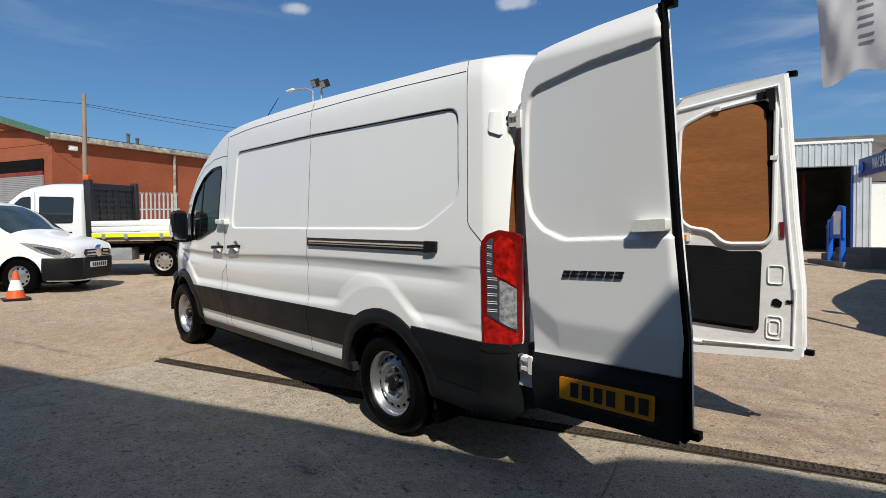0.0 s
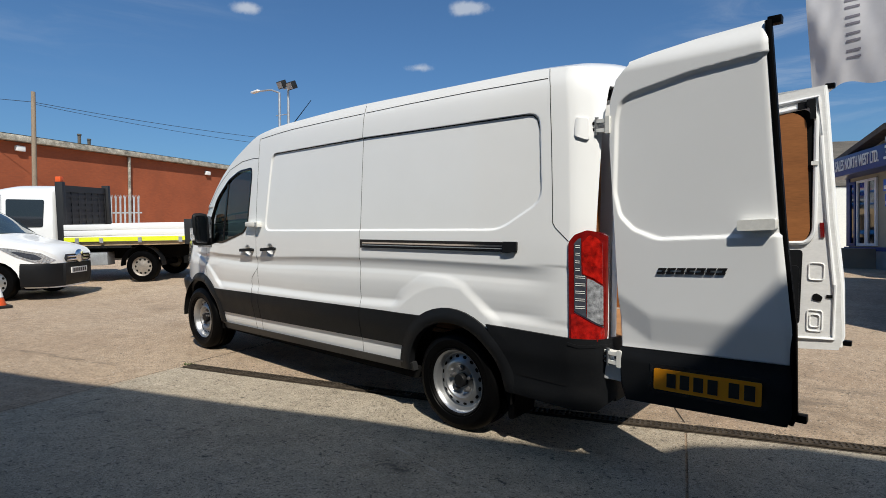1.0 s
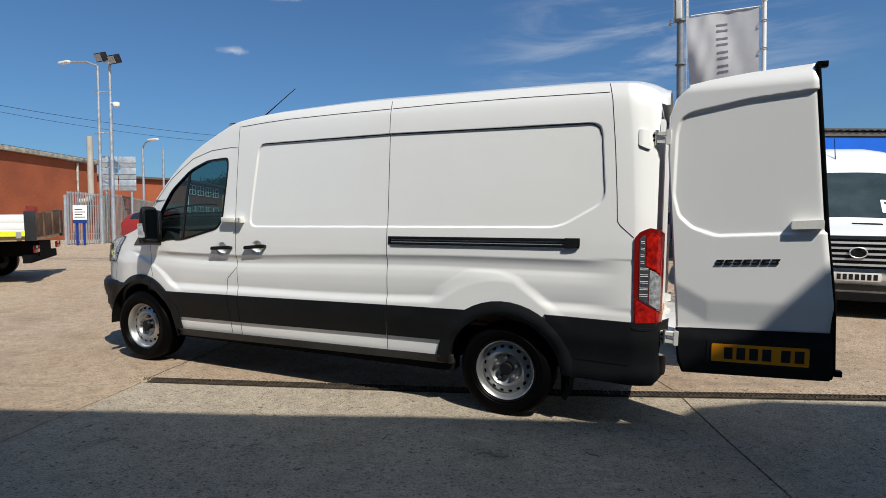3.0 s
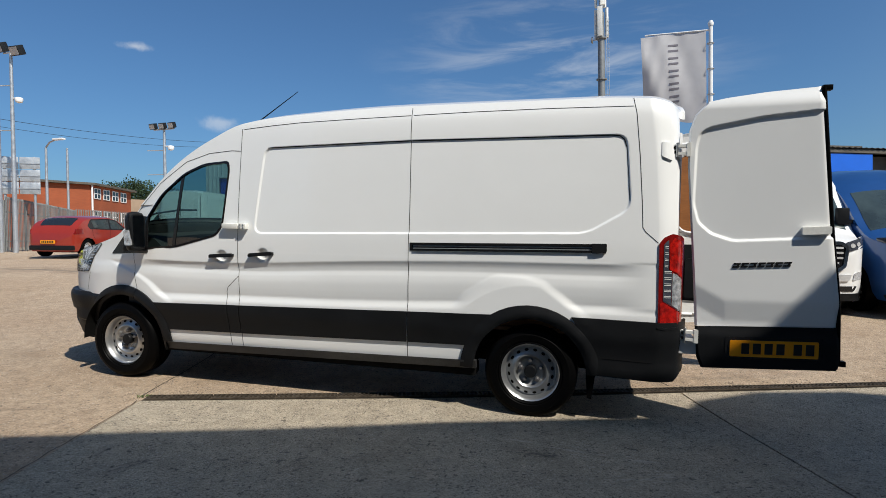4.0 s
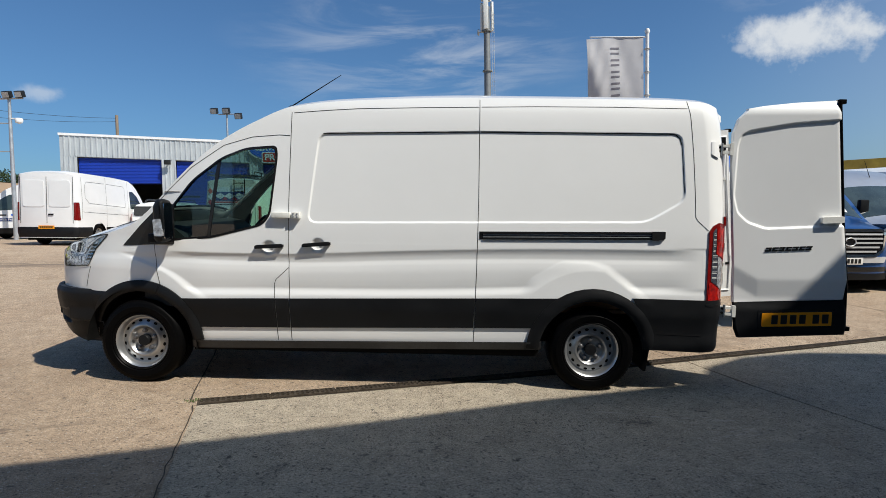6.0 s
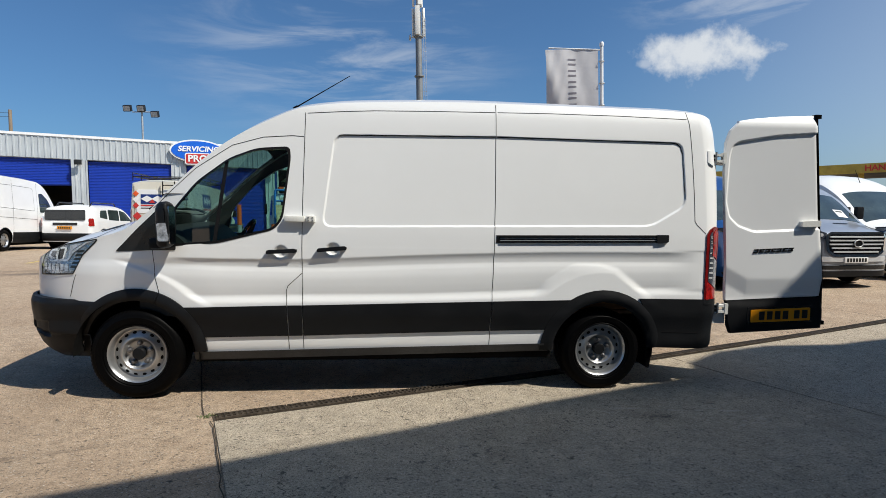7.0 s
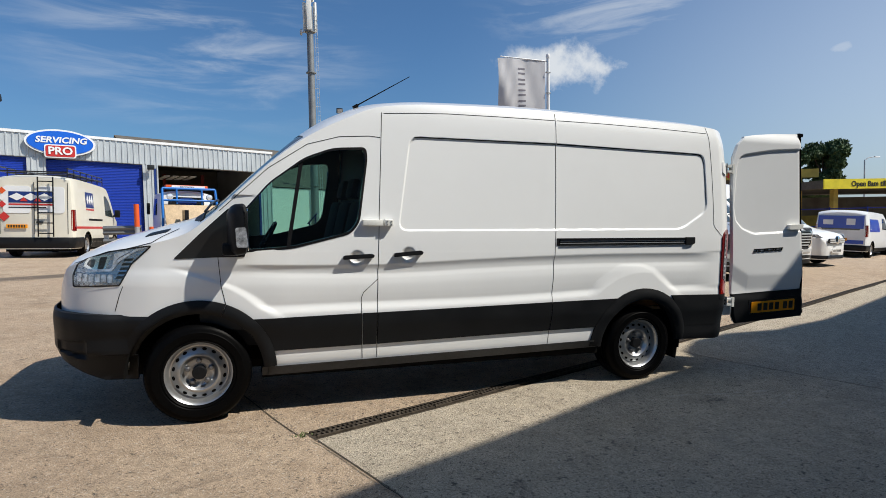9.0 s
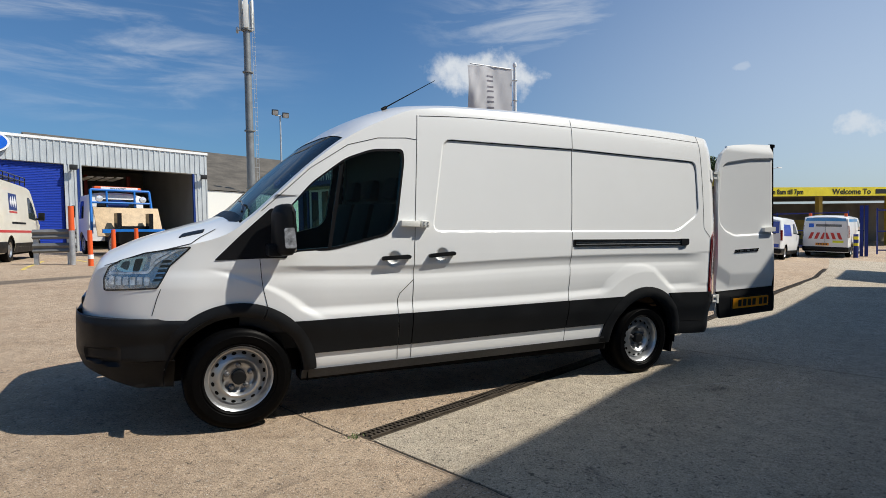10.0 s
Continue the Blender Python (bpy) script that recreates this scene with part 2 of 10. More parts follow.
def box(bm, x0, y0, z0, x1, y1, z1, bevel=0.0, m=None, mat=0):
    vs = [bm.verts.new((x, y, z)) for x in (x0, x1) for y in (y0, y1) for z in (z0, z1)]
    fs = [bm.faces.new([vs[i] for i in f]) for f in ((0, 1, 3, 2), (4, 6, 7, 5), (0, 4, 5, 1), (2, 3, 7, 6), (0, 2, 6, 4), (1, 5, 7, 3))]
    for f in fs:
        f.material_index = mat
    if bevel:
        es = list({e for f in fs for e in f.edges})
        r = bmesh.ops.bevel(bm, geom=es, offset=bevel, segments=2, affect="EDGES", profile=0.6)
        vs = list({v for f in r["faces"] for v in f.verts} | {v for v in vs if v.is_valid})
        for f in r["faces"]:
            f.material_index = mat
    if m is not None:
        bmesh.ops.transform(bm, matrix=m, verts=[v for v in vs if v.is_valid])
    return [v for v in vs if v.is_valid]


def tube(bm, p0, p1, r0, r1=None, seg=12, caps=True, mat=0):
    p0, p1 = Vector(p0), Vector(p1)
    r1 = r0 if r1 is None else r1
    q = (p1 - p0).to_track_quat("Z", "Y")
    a = [bm.verts.new(p0 + q @ Vector((r0 * math.cos(2 * math.pi * i / seg), r0 * math.sin(2 * math.pi * i / seg), 0))) for i in range(seg)]
    b = [bm.verts.new(p1 + q @ Vector((r1 * math.cos(2 * math.pi * i / seg), r1 * math.sin(2 * math.pi * i / seg), 0))) for i in range(seg)]
    fs = [bm.faces.new((a[i], a[(i + 1) % seg], b[(i + 1) % seg], b[i])) for i in range(seg)]
    if caps:
        fs += [bm.faces.new(a[::-1]), bm.faces.new(b)]
    for f in fs:
        f.material_index = mat


def chain(bm, pts, r, seg=10):
    for a, b in zip(pts, pts[1:]):
        tube(bm, a, b, r, r, seg)


def lathe(bm, profile, seg=48, axis="y", c=(0, 0, 0), mat=0, closed=False):
    """profile: (radius, along the axis)"""
    rings = []
    for r, h in profile:
        ring = []
        for i in range(seg):
            a = 2 * math.pi * i / seg
            p = (r * math.cos(a), h, r * math.sin(a)) if axis == "y" else ((h, r * math.cos(a), r * math.sin(a)) if axis == "x" else (r * math.cos(a), r * math.sin(a), h))
            ring.append(bm.verts.new((p[0] + c[0], p[1] + c[1], p[2] + c[2])))
        rings.append(ring)
    pairs = list(zip(rings, rings[1:])) + ([(rings[-1], rings[0])] if closed else [])
    for a, b in pairs:
        for i in range(seg):
            f = bm.faces.new((a[i], a[(i + 1) % seg], b[(i + 1) % seg], b[i]))
            f.material_index = mat
    return rings


def prism(bm, poly, depth, to3, mat=0):
    """poly in a plane, given depth; to3(u, v, w) places it."""
    a = [bm.verts.new(to3(u, v, 0)) for u, v in poly]
    b = [bm.verts.new(to3(u, v, depth)) for u, v in poly]
    n = len(poly)
    fs = [bm.faces.new(a), bm.faces.new(b[::-1])] + [bm.faces.new((a[i], b[i], b[(i + 1) % n], a[(i + 1) % n])) for i in range(n)]
    for f in fs:
        f.material_index = mat


def rounded(poly, r, seg=5):
    """A polygon with its corners rounded."""
    out = []
    n = len(poly)
    for i in range(n):
        p, a, b = Vector(poly[i]), Vector(poly[i - 1]), Vector(poly[(i + 1) % n])
        da, db = (a - p), (b - p)
        k = min(r, da.length * 0.45, db.length * 0.45)
        s, e = p + da.normalized() * k, p + db.normalized() * k
        for j in range(seg + 1):
            t = j / seg
            out.append(tuple(s * (1 - t) ** 2 + p * 2 * t * (1 - t) + e * t * t))
    return out


def patch(bm, poly, surf, step=0.05, thick=0.0, mat=0):
    """A plate cut to poly (u, v) that follows surf(u, v, off), thick inward."""
    t = bmesh.new()
    t.faces.new([t.verts.new((u, v, 0)) for u, v in poly])
    us = [p[0] for p in poly]
    vs = [p[1] for p in poly]
    for lo, hi, ax in ((min(us), max(us), 0), (min(vs), max(vs), 1)):
        n = int((hi - lo) / step)
        for i in range(1, n + 1):
            co = [0, 0, 0]
            co[ax] = lo + (hi - lo) * i / (n + 1)
            no = [0, 0, 0]
            no[ax] = 1
            bmesh.ops.bisect_plane(t, geom=t.verts[:] + t.edges[:] + t.faces[:], plane_co=co, plane_no=no)
    top = {v: bm.verts.new(surf(v.co.x, v.co.y, 0.0)) for v in t.verts}
    for f in t.faces:
        bm.faces.new([top[v] for v in f.verts]).material_index = mat
    if thick:
        low = {}
        for e in t.edges:
            if len(e.link_faces) == 1:
                for v in e.verts:
                    if v not in low:
                        low[v] = bm.verts.new(surf(v.co.x, v.co.y, -thick))
                a, b = e.verts
                bm.faces.new((top[a], top[b], low[b], low[a])).material_index = mat
    t.free()


def ribbon(bm, pts, width, surf, lift=0.0, step=0.05, mat=0):
    """A narrow strip along pts (u, v) on a surface."""
    dense = []
    for (u0, v0), (u1, v1) in zip(pts, pts[1:]):
        n = max(1, int(math.hypot(u1 - u0, v1 - v0) / step))
        dense += [(u0 + (u1 - u0) * i / n, v0 + (v1 - v0) * i / n) for i in range(n)]
    dense.append(pts[-1])
    prev = None
    for i, (u, v) in enumerate(dense):
        a, b = dense[max(0, i - 1)], dense[min(len(dense) - 1, i + 1)]
        du, dv = b[0] - a[0], b[1] - a[1]
        k = width / 2 / (math.hypot(du, dv) or 1)
        pair = (bm.verts.new(surf(u - dv * k, v + du * k, lift)), bm.verts.new(surf(u + dv * k, v - du * k, lift)))
        if prev:
            bm.faces.new((prev[0], pair[0], pair[1], prev[1])).material_index = mat
        prev = pair


def text_mesh(body, height, depth=0.006, bold=0.0, width=None, align="CENTER", shear=0.0):
    cu = bpy.data.curves.new("lettering", "FONT")
    cu.body, cu.align_x, cu.align_y = body, align, "CENTER"
    cu.size, cu.extrude, cu.offset, cu.shear = height / 0.72, depth, bold, shear
    cu.resolution_u = 3
    ob = bpy.data.objects.new("lettering", cu)
    scene.collection.objects.link(ob)
    bpy.context.view_layer.update()
    me = bpy.data.meshes.new_from_object(ob.evaluated_get(bpy.context.evaluated_depsgraph_get()))
    bpy.data.objects.remove(ob)
    if width:
        xs = [v.co.x for v in me.vertices]
        k = width / (max(xs) - min(xs))
        for v in me.vertices:
            v.co.x *= k
    return me


def lettering(name, body, height, mat, parent, m, **kw):
    me = text_mesh(body, height, **kw)
    me.materials.clear()
    me.materials.append(mat)
    ob = new(name, me)
    ob.parent = parent
    ob.matrix_local = m
    return ob


# ---- the lie of the land ----
def gz(x, y):
    """The height of the yard."""
    s = 0.3 * math.log(1 + math.exp(min(40.0, (y - 0.8) / 0.3)))
    return -0.25 * smooth(17.0, 25.0, x) - 0.72 * math.tanh(x / 20) - 0.01 * max(-8.0, min(8.0, y)) + (0.93 + 0.13 * math.tanh(x / 4)) * (1 - math.exp(-s / 12))


def on(x, y, turn=0.0, dz=0.0):
    return pose(x, y, gz(x, y) + dz, 0, 0, turn)


def tilted(x, y, turn=0.0):
    """A pose on the yard that follows its slope."""
    e = 1.2
    n = Vector(((gz(x - e, y) - gz(x + e, y)) / (2 * e), (gz(x, y - e) - gz(x, y + e)) / (2 * e), 1)).normalized()
    return Matrix.Translation((x, y, gz(x, y))) @ Vector((0, 0, 1)).rotation_difference(n).to_matrix().to_4x4() @ pose(0, 0, 0, 0, 0, turn)


DRAIN = (Vector((0.70, -0.55)), Vector((0.9215, 0.3885)))      # its end, and its way


def along(s, n):
    """A point s metres along the drain and n metres beyond it."""
    bend = float(np.interp(s, [0, 2, 5, 7, 10, 12.5, 16, 20, 34], [0, -0.05, -0.16, -0.30, -0.44, -0.56, -0.79, -0.65, 0.6]))
    p = DRAIN[0] + DRAIN[1] * s + Vector((-DRAIN[1].y, DRAIN[1].x)) * (n + bend)
    return p.x, p.y


# ---- ground ----
def ground_material(name, c1, c2, patch_color, grain=0.16, streak=(1, 1, 1), rough=0.85, pits=0.0, stains=()):
    """Worn concrete: broad stains, blotches, grit."""
    m = bpy.data.materials.new(name)
    m.use_nodes = True
    nt = m.node_tree
    b = nt.nodes["Principled BSDF"]
    b.inputs["Roughness"].default_value = rough
    tc = nt.nodes.new("ShaderNodeNewGeometry")
    mp = nt.nodes.new("ShaderNodeMapping")
    mp.inputs["Scale"].default_value = streak
    mp.inputs["Rotation"].default_value = (0, 0, -0.4)
    nt.links.new(tc.outputs["Position"], mp.inputs["Vector"])

    def nz(scale, detail=8, rgh=0.6, lo=0.35, hi=0.65):
        n = nt.nodes.new("ShaderNodeTexNoise")
        n.inputs["Scale"].default_value, n.inputs["Detail"].default_value, n.inputs["Roughness"].default_value = scale, detail, rgh
        nt.links.new(mp.outputs["Vector"], n.inputs["Vector"])
        r = nt.nodes.new("ShaderNodeMapRange")
        r.inputs["From Min"].default_value, r.inputs["From Max"].default_value = lo, hi
        nt.links.new(n.outputs["Fac"], r.inputs["Value"])
        return r.outputs["Result"]

    def mixer(a, bb, fac, blend="MIX"):
        x = nt.nodes.new("ShaderNodeMix")
        x.data_type, x.blend_type = "RGBA", blend
        for key, val in (("A", a), ("B", bb)):
            if isinstance(val, tuple):
                x.inputs[key].default_value = (*val, 1)
            else:
                nt.links.new(val, x.inputs[key])
        if isinstance(fac, float):
            x.inputs["Factor"].default_value = fac
        else:
            nt.links.new(fac, x.inputs["Factor"])
        return x.outputs["Result"]

    base = mixer(c1, c2, nz(0.45))
    base = mixer(base, patch_color, nz(1.7, 10, 0.68, 0.50, 0.74))
    base = mixer(base, tuple(v * 0.45 for v in c1), nz(0.8, 12, 0.7, 0.60, 0.80))
    r = nt.nodes.new("ShaderNodeMapRange")
    r.inputs["To Min"].default_value, r.inputs["To Max"].default_value = 1 - grain * 2.2, 1 + grain * 2.2
    nt.links.new(nz(55, 5, 0.75, 0.25, 0.75), r.inputs["Value"])
    base = mixer(base, r.outputs["Result"], 1.0, "MULTIPLY")
    r2 = nt.nodes.new("ShaderNodeMapRange")
    r2.inputs["To Min"].default_value, r2.inputs["To Max"].default_value = 1 - grain, 1 + grain
    nt.links.new(nz(9, 8, 0.7), r2.inputs["Value"])
    base = mixer(base, r2.outputs["Result"], 1.0, "MULTIPLY")
    if pits:
        # small dark pits and grit, drawn out a little
        for scale, lo, hi in ((46, 0.60, 0.67), (110, 0.56, 0.66), (200, 0.56, 0.66), (17, 0.66, 0.72)):
            k = nt.nodes.new("ShaderNodeMath")
            k.operation = "MULTIPLY"
            k.inputs[1].default_value = pits
            nt.links.new(nz(scale, 2.5, 0.55, lo, hi), k.inputs[0])
            base = mixer(base, (0.045, 0.038, 0.030), k.outputs["Value"])
        base = mixer(base, (0.66, 0.60, 0.51), nz(80, 2, 0.5, 0.62, 0.72))
    for (x, y), (half_x, half_y), turn, freq, lo, hi, colour, most in stains:
        # a stained place with broken blots or scrapes in it
        sp = nt.nodes.new("ShaderNodeMapping")
        sp.vector_type = "TEXTURE"
        sp.inputs["Location"].default_value = (x, y, 0)
        sp.inputs["Rotation"].default_value = (0, 0, radians(turn))
        sp.inputs["Scale"].default_value = (half_x, half_y, 1000)
        nt.links.new(tc.outputs["Position"], sp.inputs["Vector"])
        ln = nt.nodes.new("ShaderNodeVectorMath")
        ln.operation = "LENGTH"
        nt.links.new(sp.outputs["Vector"], ln.inputs[0])
        fall = nt.nodes.new("ShaderNodeMapRange")
        fall.interpolation_type = "SMOOTHSTEP"
        fall.inputs["From Min"].default_value, fall.inputs["From Max"].default_value = 1.0, 0.45
        fall.inputs["To Max"].default_value = most
        nt.links.new(ln.outputs["Value"], fall.inputs["Value"])
        st = nt.nodes.new("ShaderNodeMapping")
        st.inputs["Scale"].default_value = (*freq, 1)
        nt.links.new(sp.outputs["Vector"], st.inputs["Vector"])
        n = nt.nodes.new("ShaderNodeTexNoise")
        n.inputs["Scale"].default_value, n.inputs["Detail"].default_value, n.inputs["Roughness"].default_value = 1.0, 5.0, 0.6
        nt.links.new(st.outputs["Vector"], n.inputs["Vector"])
        r = nt.nodes.new("ShaderNodeMapRange")
        r.inputs["From Min"].default_value, r.inputs["From Max"].default_value = lo, hi
        nt.links.new(n.outputs["Fac"], r.inputs["Value"])
        k = nt.nodes.new("ShaderNodeMath")
        k.operation = "MULTIPLY"
        nt.links.new(fall.outputs["Result"], k.inputs[0])
        nt.links.new(r.outputs["Result"], k.inputs[1])
        base = mixer(base, colour, k.outputs["Value"])
    nt.links.new(base, b.inputs["Base Color"])
    bp = nt.nodes.new("ShaderNodeBump")
    bp.inputs["Distance"].default_value = 0.011
    nt.links.new(nz(70, 6, 0.75, 0.2, 0.8), bp.inputs["Height"])
    nt.links.new(bp.outputs["Normal"], b.inputs["Normal"])
    return m


YARD_MARKS = (((-3.4, 9.1), (3.6, 0.45), 30, (2, 3), 0.30, 0.45, (0.10, 0.08, 0.062), 0.85), ((-9.0, 7.5), (6.0, 0.9), 10, (4, 3), 0.42, 0.56, (0.10, 0.082, 0.066), 0.6),
              ((-0.6, -1.3), (1.3, 0.06), 20, (6, 1), 0.4, 0.6, (0.15, 0.115, 0.085), 0.6), ((-3.5, 0.4), (2.2, 1.0), 5, (2, 6), 0.5, 0.7, (0.22, 0.17, 0.125), 0.5),
              ((4.6, 1.9), (2.6, 1.1), 20, (4, 5), 0.48, 0.66, (0.16, 0.13, 0.10), 0.6))
APRON_MARKS = (((2.32, -1.42), (0.55, 0.36), 40, (7, 5), 0.57, 0.64, (0.10, 0.088, 0.075), 0.75), ((1.65, -1.68), (0.18, 0.08), 75, (3, 3), 0.45, 0.60, (0.10, 0.088, 0.075), 0.6),
               ((3.92, -0.77), (0.17, 0.055), 12, (4, 1.5), 0.42, 0.56, (0.09, 0.08, 0.068), 0.75), ((3.18, -0.84), (0.22, 0.12), 20, (6, 5), 0.55, 0.62, (0.10, 0.09, 0.078), 0.7),
               ((4.05, -0.62), (0.75, 0.16), -6, (2.2, 4), 0.54, 0.66, (0.66, 0.60, 0.52), 0.7), ((4.5, -0.95), (0.34, 0.12), 35, (3, 4), 0.50, 0.66, (0.66, 0.60, 0.52), 0.6),
               ((4.7, -1.1), (2.6, 1.2), 15, (4, 5), 0.50, 0.66, (0.20, 0.175, 0.145), 0.22))
M["yard"] = ground_material("yard_concrete", (0.445, 0.322, 0.217), (0.515, 0.393, 0.276), (0.360, 0.254, 0.164), 0.16, pits=0.68, stains=YARD_MARKS)
M["apron"] = ground_material("apron_concrete", (0.468, 0.392, 0.292), (0.520, 0.450, 0.346), (0.400, 0.334, 0.246), 0.16, pits=0.76, stains=APRON_MARKS)
M["asphalt"] = ground_material("asphalt", (0.07, 0.068, 0.066), (0.10, 0.098, 0.094), (0.13, 0.125, 0.115), 0.2)
M["grate"] = material("grimy_grate", (0.050, 0.040, 0.030), 0.7, spec=0.25, vary=0.5, scale=9, fine=0.4, fine_scale=60)
M["soil"] = material("damp_soil", (0.05, 0.038, 0.026), 0.95, vary=0.5, scale=8, fine=0.3)
M["line_paint"] = material("worn_road_paint", (0.55, 0.42, 0.10), 0.7, vary=0.5, scale=6, fine=0.3)


def spaced():
    near = [i * 0.5 for i in range(-60, 91)]
    far = []
    s, v = 1.0, 45.0
    while v < 1500:
        v += s
        far.append(v)
        s *= 1.35
    return [-f + 15 for f in reversed(far)] + near + far


def ground_sheet():
    axis = spaced()
    ys = axis
    verts, faces = [], []
    for x in axis:
        for y in ys:
            verts.append((x, y, gz(x, y)))
    n = len(ys)
    for i in range(len(axis) - 1):
        for j in range(n - 1):
            faces.append((i * n + j, (i + 1) * n + j, (i + 1) * n + j + 1, i * n + j + 1))
    me = bpy.data.meshes.new("ground")
    me.from_pydata(verts, [], faces)
    me.materials.append(M["yard"])
    me.polygons.foreach_set("use_smooth", [True] * len(me.polygons))
    return tagged(new("ground", me), "worn buff concrete yard with stains and grit", "ground", kind="structure")


ground = ground_sheet()


def land(lift):
    return lambda u, v, off: (u, v, gz(u, v) + lift + off)


def apron():
    """The grey slabs on the near side of the drain, with open joints."""
    root = thing("pavement", "grey concrete apron slabs beside a drain channel", "pavement", kind="structure")
    cuts = [0.0, 4.55, 9.1, 13.7, 18.3, 23.0, 28.0]
    skew = 0.086
    for a, b in zip(cuts, cuts[1:]):
        for n0, n1 in ((-0.09, -4.6), (-4.6, -9.2)):
            g = 0.008
            quad = [along(a + g + skew * n0, n0), along(b - g + skew * n0, n0), along(b - g + skew * n1, n1 + g), along(a + g + skew * n1, n1 + g)]
            bm = bmesh.new()
            patch(bm, rounded(quad, 0.015, 2), land(0.010), step=0.6, thick=0.012)
            part("concrete_slab", bm, M["apron"], root)
    return root


apron()


def drain_channel():
    root = thing("drain", "narrow slotted drain channel with black grating in concrete", "drain", kind="structure")
    bm = bmesh.new()
    ribbon(bm, [along(i * 0.5, 0.0) for i in range(41)], 0.150, land(0.003), step=0.5)
    part("channel", bm, M["soil"], root)
    bm = bmesh.new()
    box(bm, 0, -0.058, 0, 0.5, -0.046, 0.012)
    box(bm, 0, 0.046, 0, 0.5, 0.058, 0.012)
    for i in range(13):
        x = 0.02 + i * 0.038
        box(bm, x, -0.046, 0.0, x + 0.016, 0.046, 0.011)
    box(bm, 0, -0.006, 0, 0.5, 0.006, 0.011)
    me = mesh_of("grating", bm, M["grate"])
    for i in range(39):
        x, y = along(0.02 + i * 0.51, 0.0)
        x2, y2 = along(0.52 + i * 0.51, 0.0)
        ob = new("grating", me)
        ob.parent = root
        ang = math.degrees(math.atan2(y2 - y, x2 - x))
        pitch = -math.degrees(math.atan2(gz(x2, y2) - gz(x, y), 0.5))
        ob.matrix_local = pose(x, y, gz(x, y) + 0.006, 0, pitch, ang)
    return root


drain_channel()


def joints_and_marks():
    """Saw-cut joints and cracks in the yard, and old paint."""
    root = thing("yard_joint", "dark joint lines cut across the concrete yard", "joint", kind="structure")
    lines = [
        [(0.62, -0.50), (0.36, 0.35), (0.05, 1.4), (-0.5, 3.2), (-1.4, 6.0)],
        [along(4.55, 0.12), along(4.2, 3.0), along(3.7, 6.5)],
        [along(-4.0, -4.6), along(0, -4.6)],
        [(-7.5, -3.0), (-8.6, 1.5), (-9.6, 6.0)],
        [(-20.0, 7.0), (-3.0, 8.6), (6.0, 9.4)],
        [along(9.3, 0.12), along(9.0, 5)],
    ]
    for pts in lines:
        bm = bmesh.new()
        jag = []
        for (u0, v0), (u1, v1) in zip(pts, pts[1:]):
            k = max(2, int(math.hypot(u1 - u0, v1 - v0) / 0.25))
            jag += [(u0 + (u1 - u0) * i / k + random.uniform(-0.008, 0.008), v0 + (v1 - v0) * i / k + random.uniform(-0.008, 0.008)) for i in range(k)]
        jag.append(pts[-1])
        ribbon(bm, jag, 0.012, land(0.003), step=1)
        part("joint", bm, M["soil"], root)


    # open joint along the end of the apron
    bm = bmesh.new()
    jag = [along(-0.012 + 0.086 * k + random.uniform(-0.012, 0.012), k) for k in [-0.08 - 0.12 * i for i in range(38)]]
    ribbon(bm, jag, 0.007, land(0.0125), step=1)
    part("joint", bm, M["soil"], root)
    # worn parking lines
    for a, b in (((-3.2, 12.0), (-3.43, 16.5)), ((-2.67, 17.1), (-2.17, 15.2)), ((-6.6, 10.2), (-6.9, 14.5))):
        bm = bmesh.new()
        ribbon(bm, [a, b], 0.09, land(0.004), step=0.4)
        part("parking_line", bm, M["line_paint"], root)
    # fine cracks in the apron
    for pts in ([(1.15, -1.52), (1.32, -1.60), (1.42, -1.86)], [(2.45, -0.05), (2.55, -0.35), (2.50, -0.55)]):
        bm = bmesh.new()
        jag = []
        for (u0, v0), (u1, v1) in zip(pts, pts[1:]):
            k = 9
            jag += [(u0 + (u1 - u0) * i / k + random.uniform(-0.018, 0.018), v0 + (v1 - v0) * i / k + random.uniform(-0.018, 0.018)) for i in range(k)]
        jag.append(pts[-1])
        ribbon(bm, jag, 0.003, land(0.0125), step=1)
        part("crack", bm, M["soil"], root)


joints_and_marks()


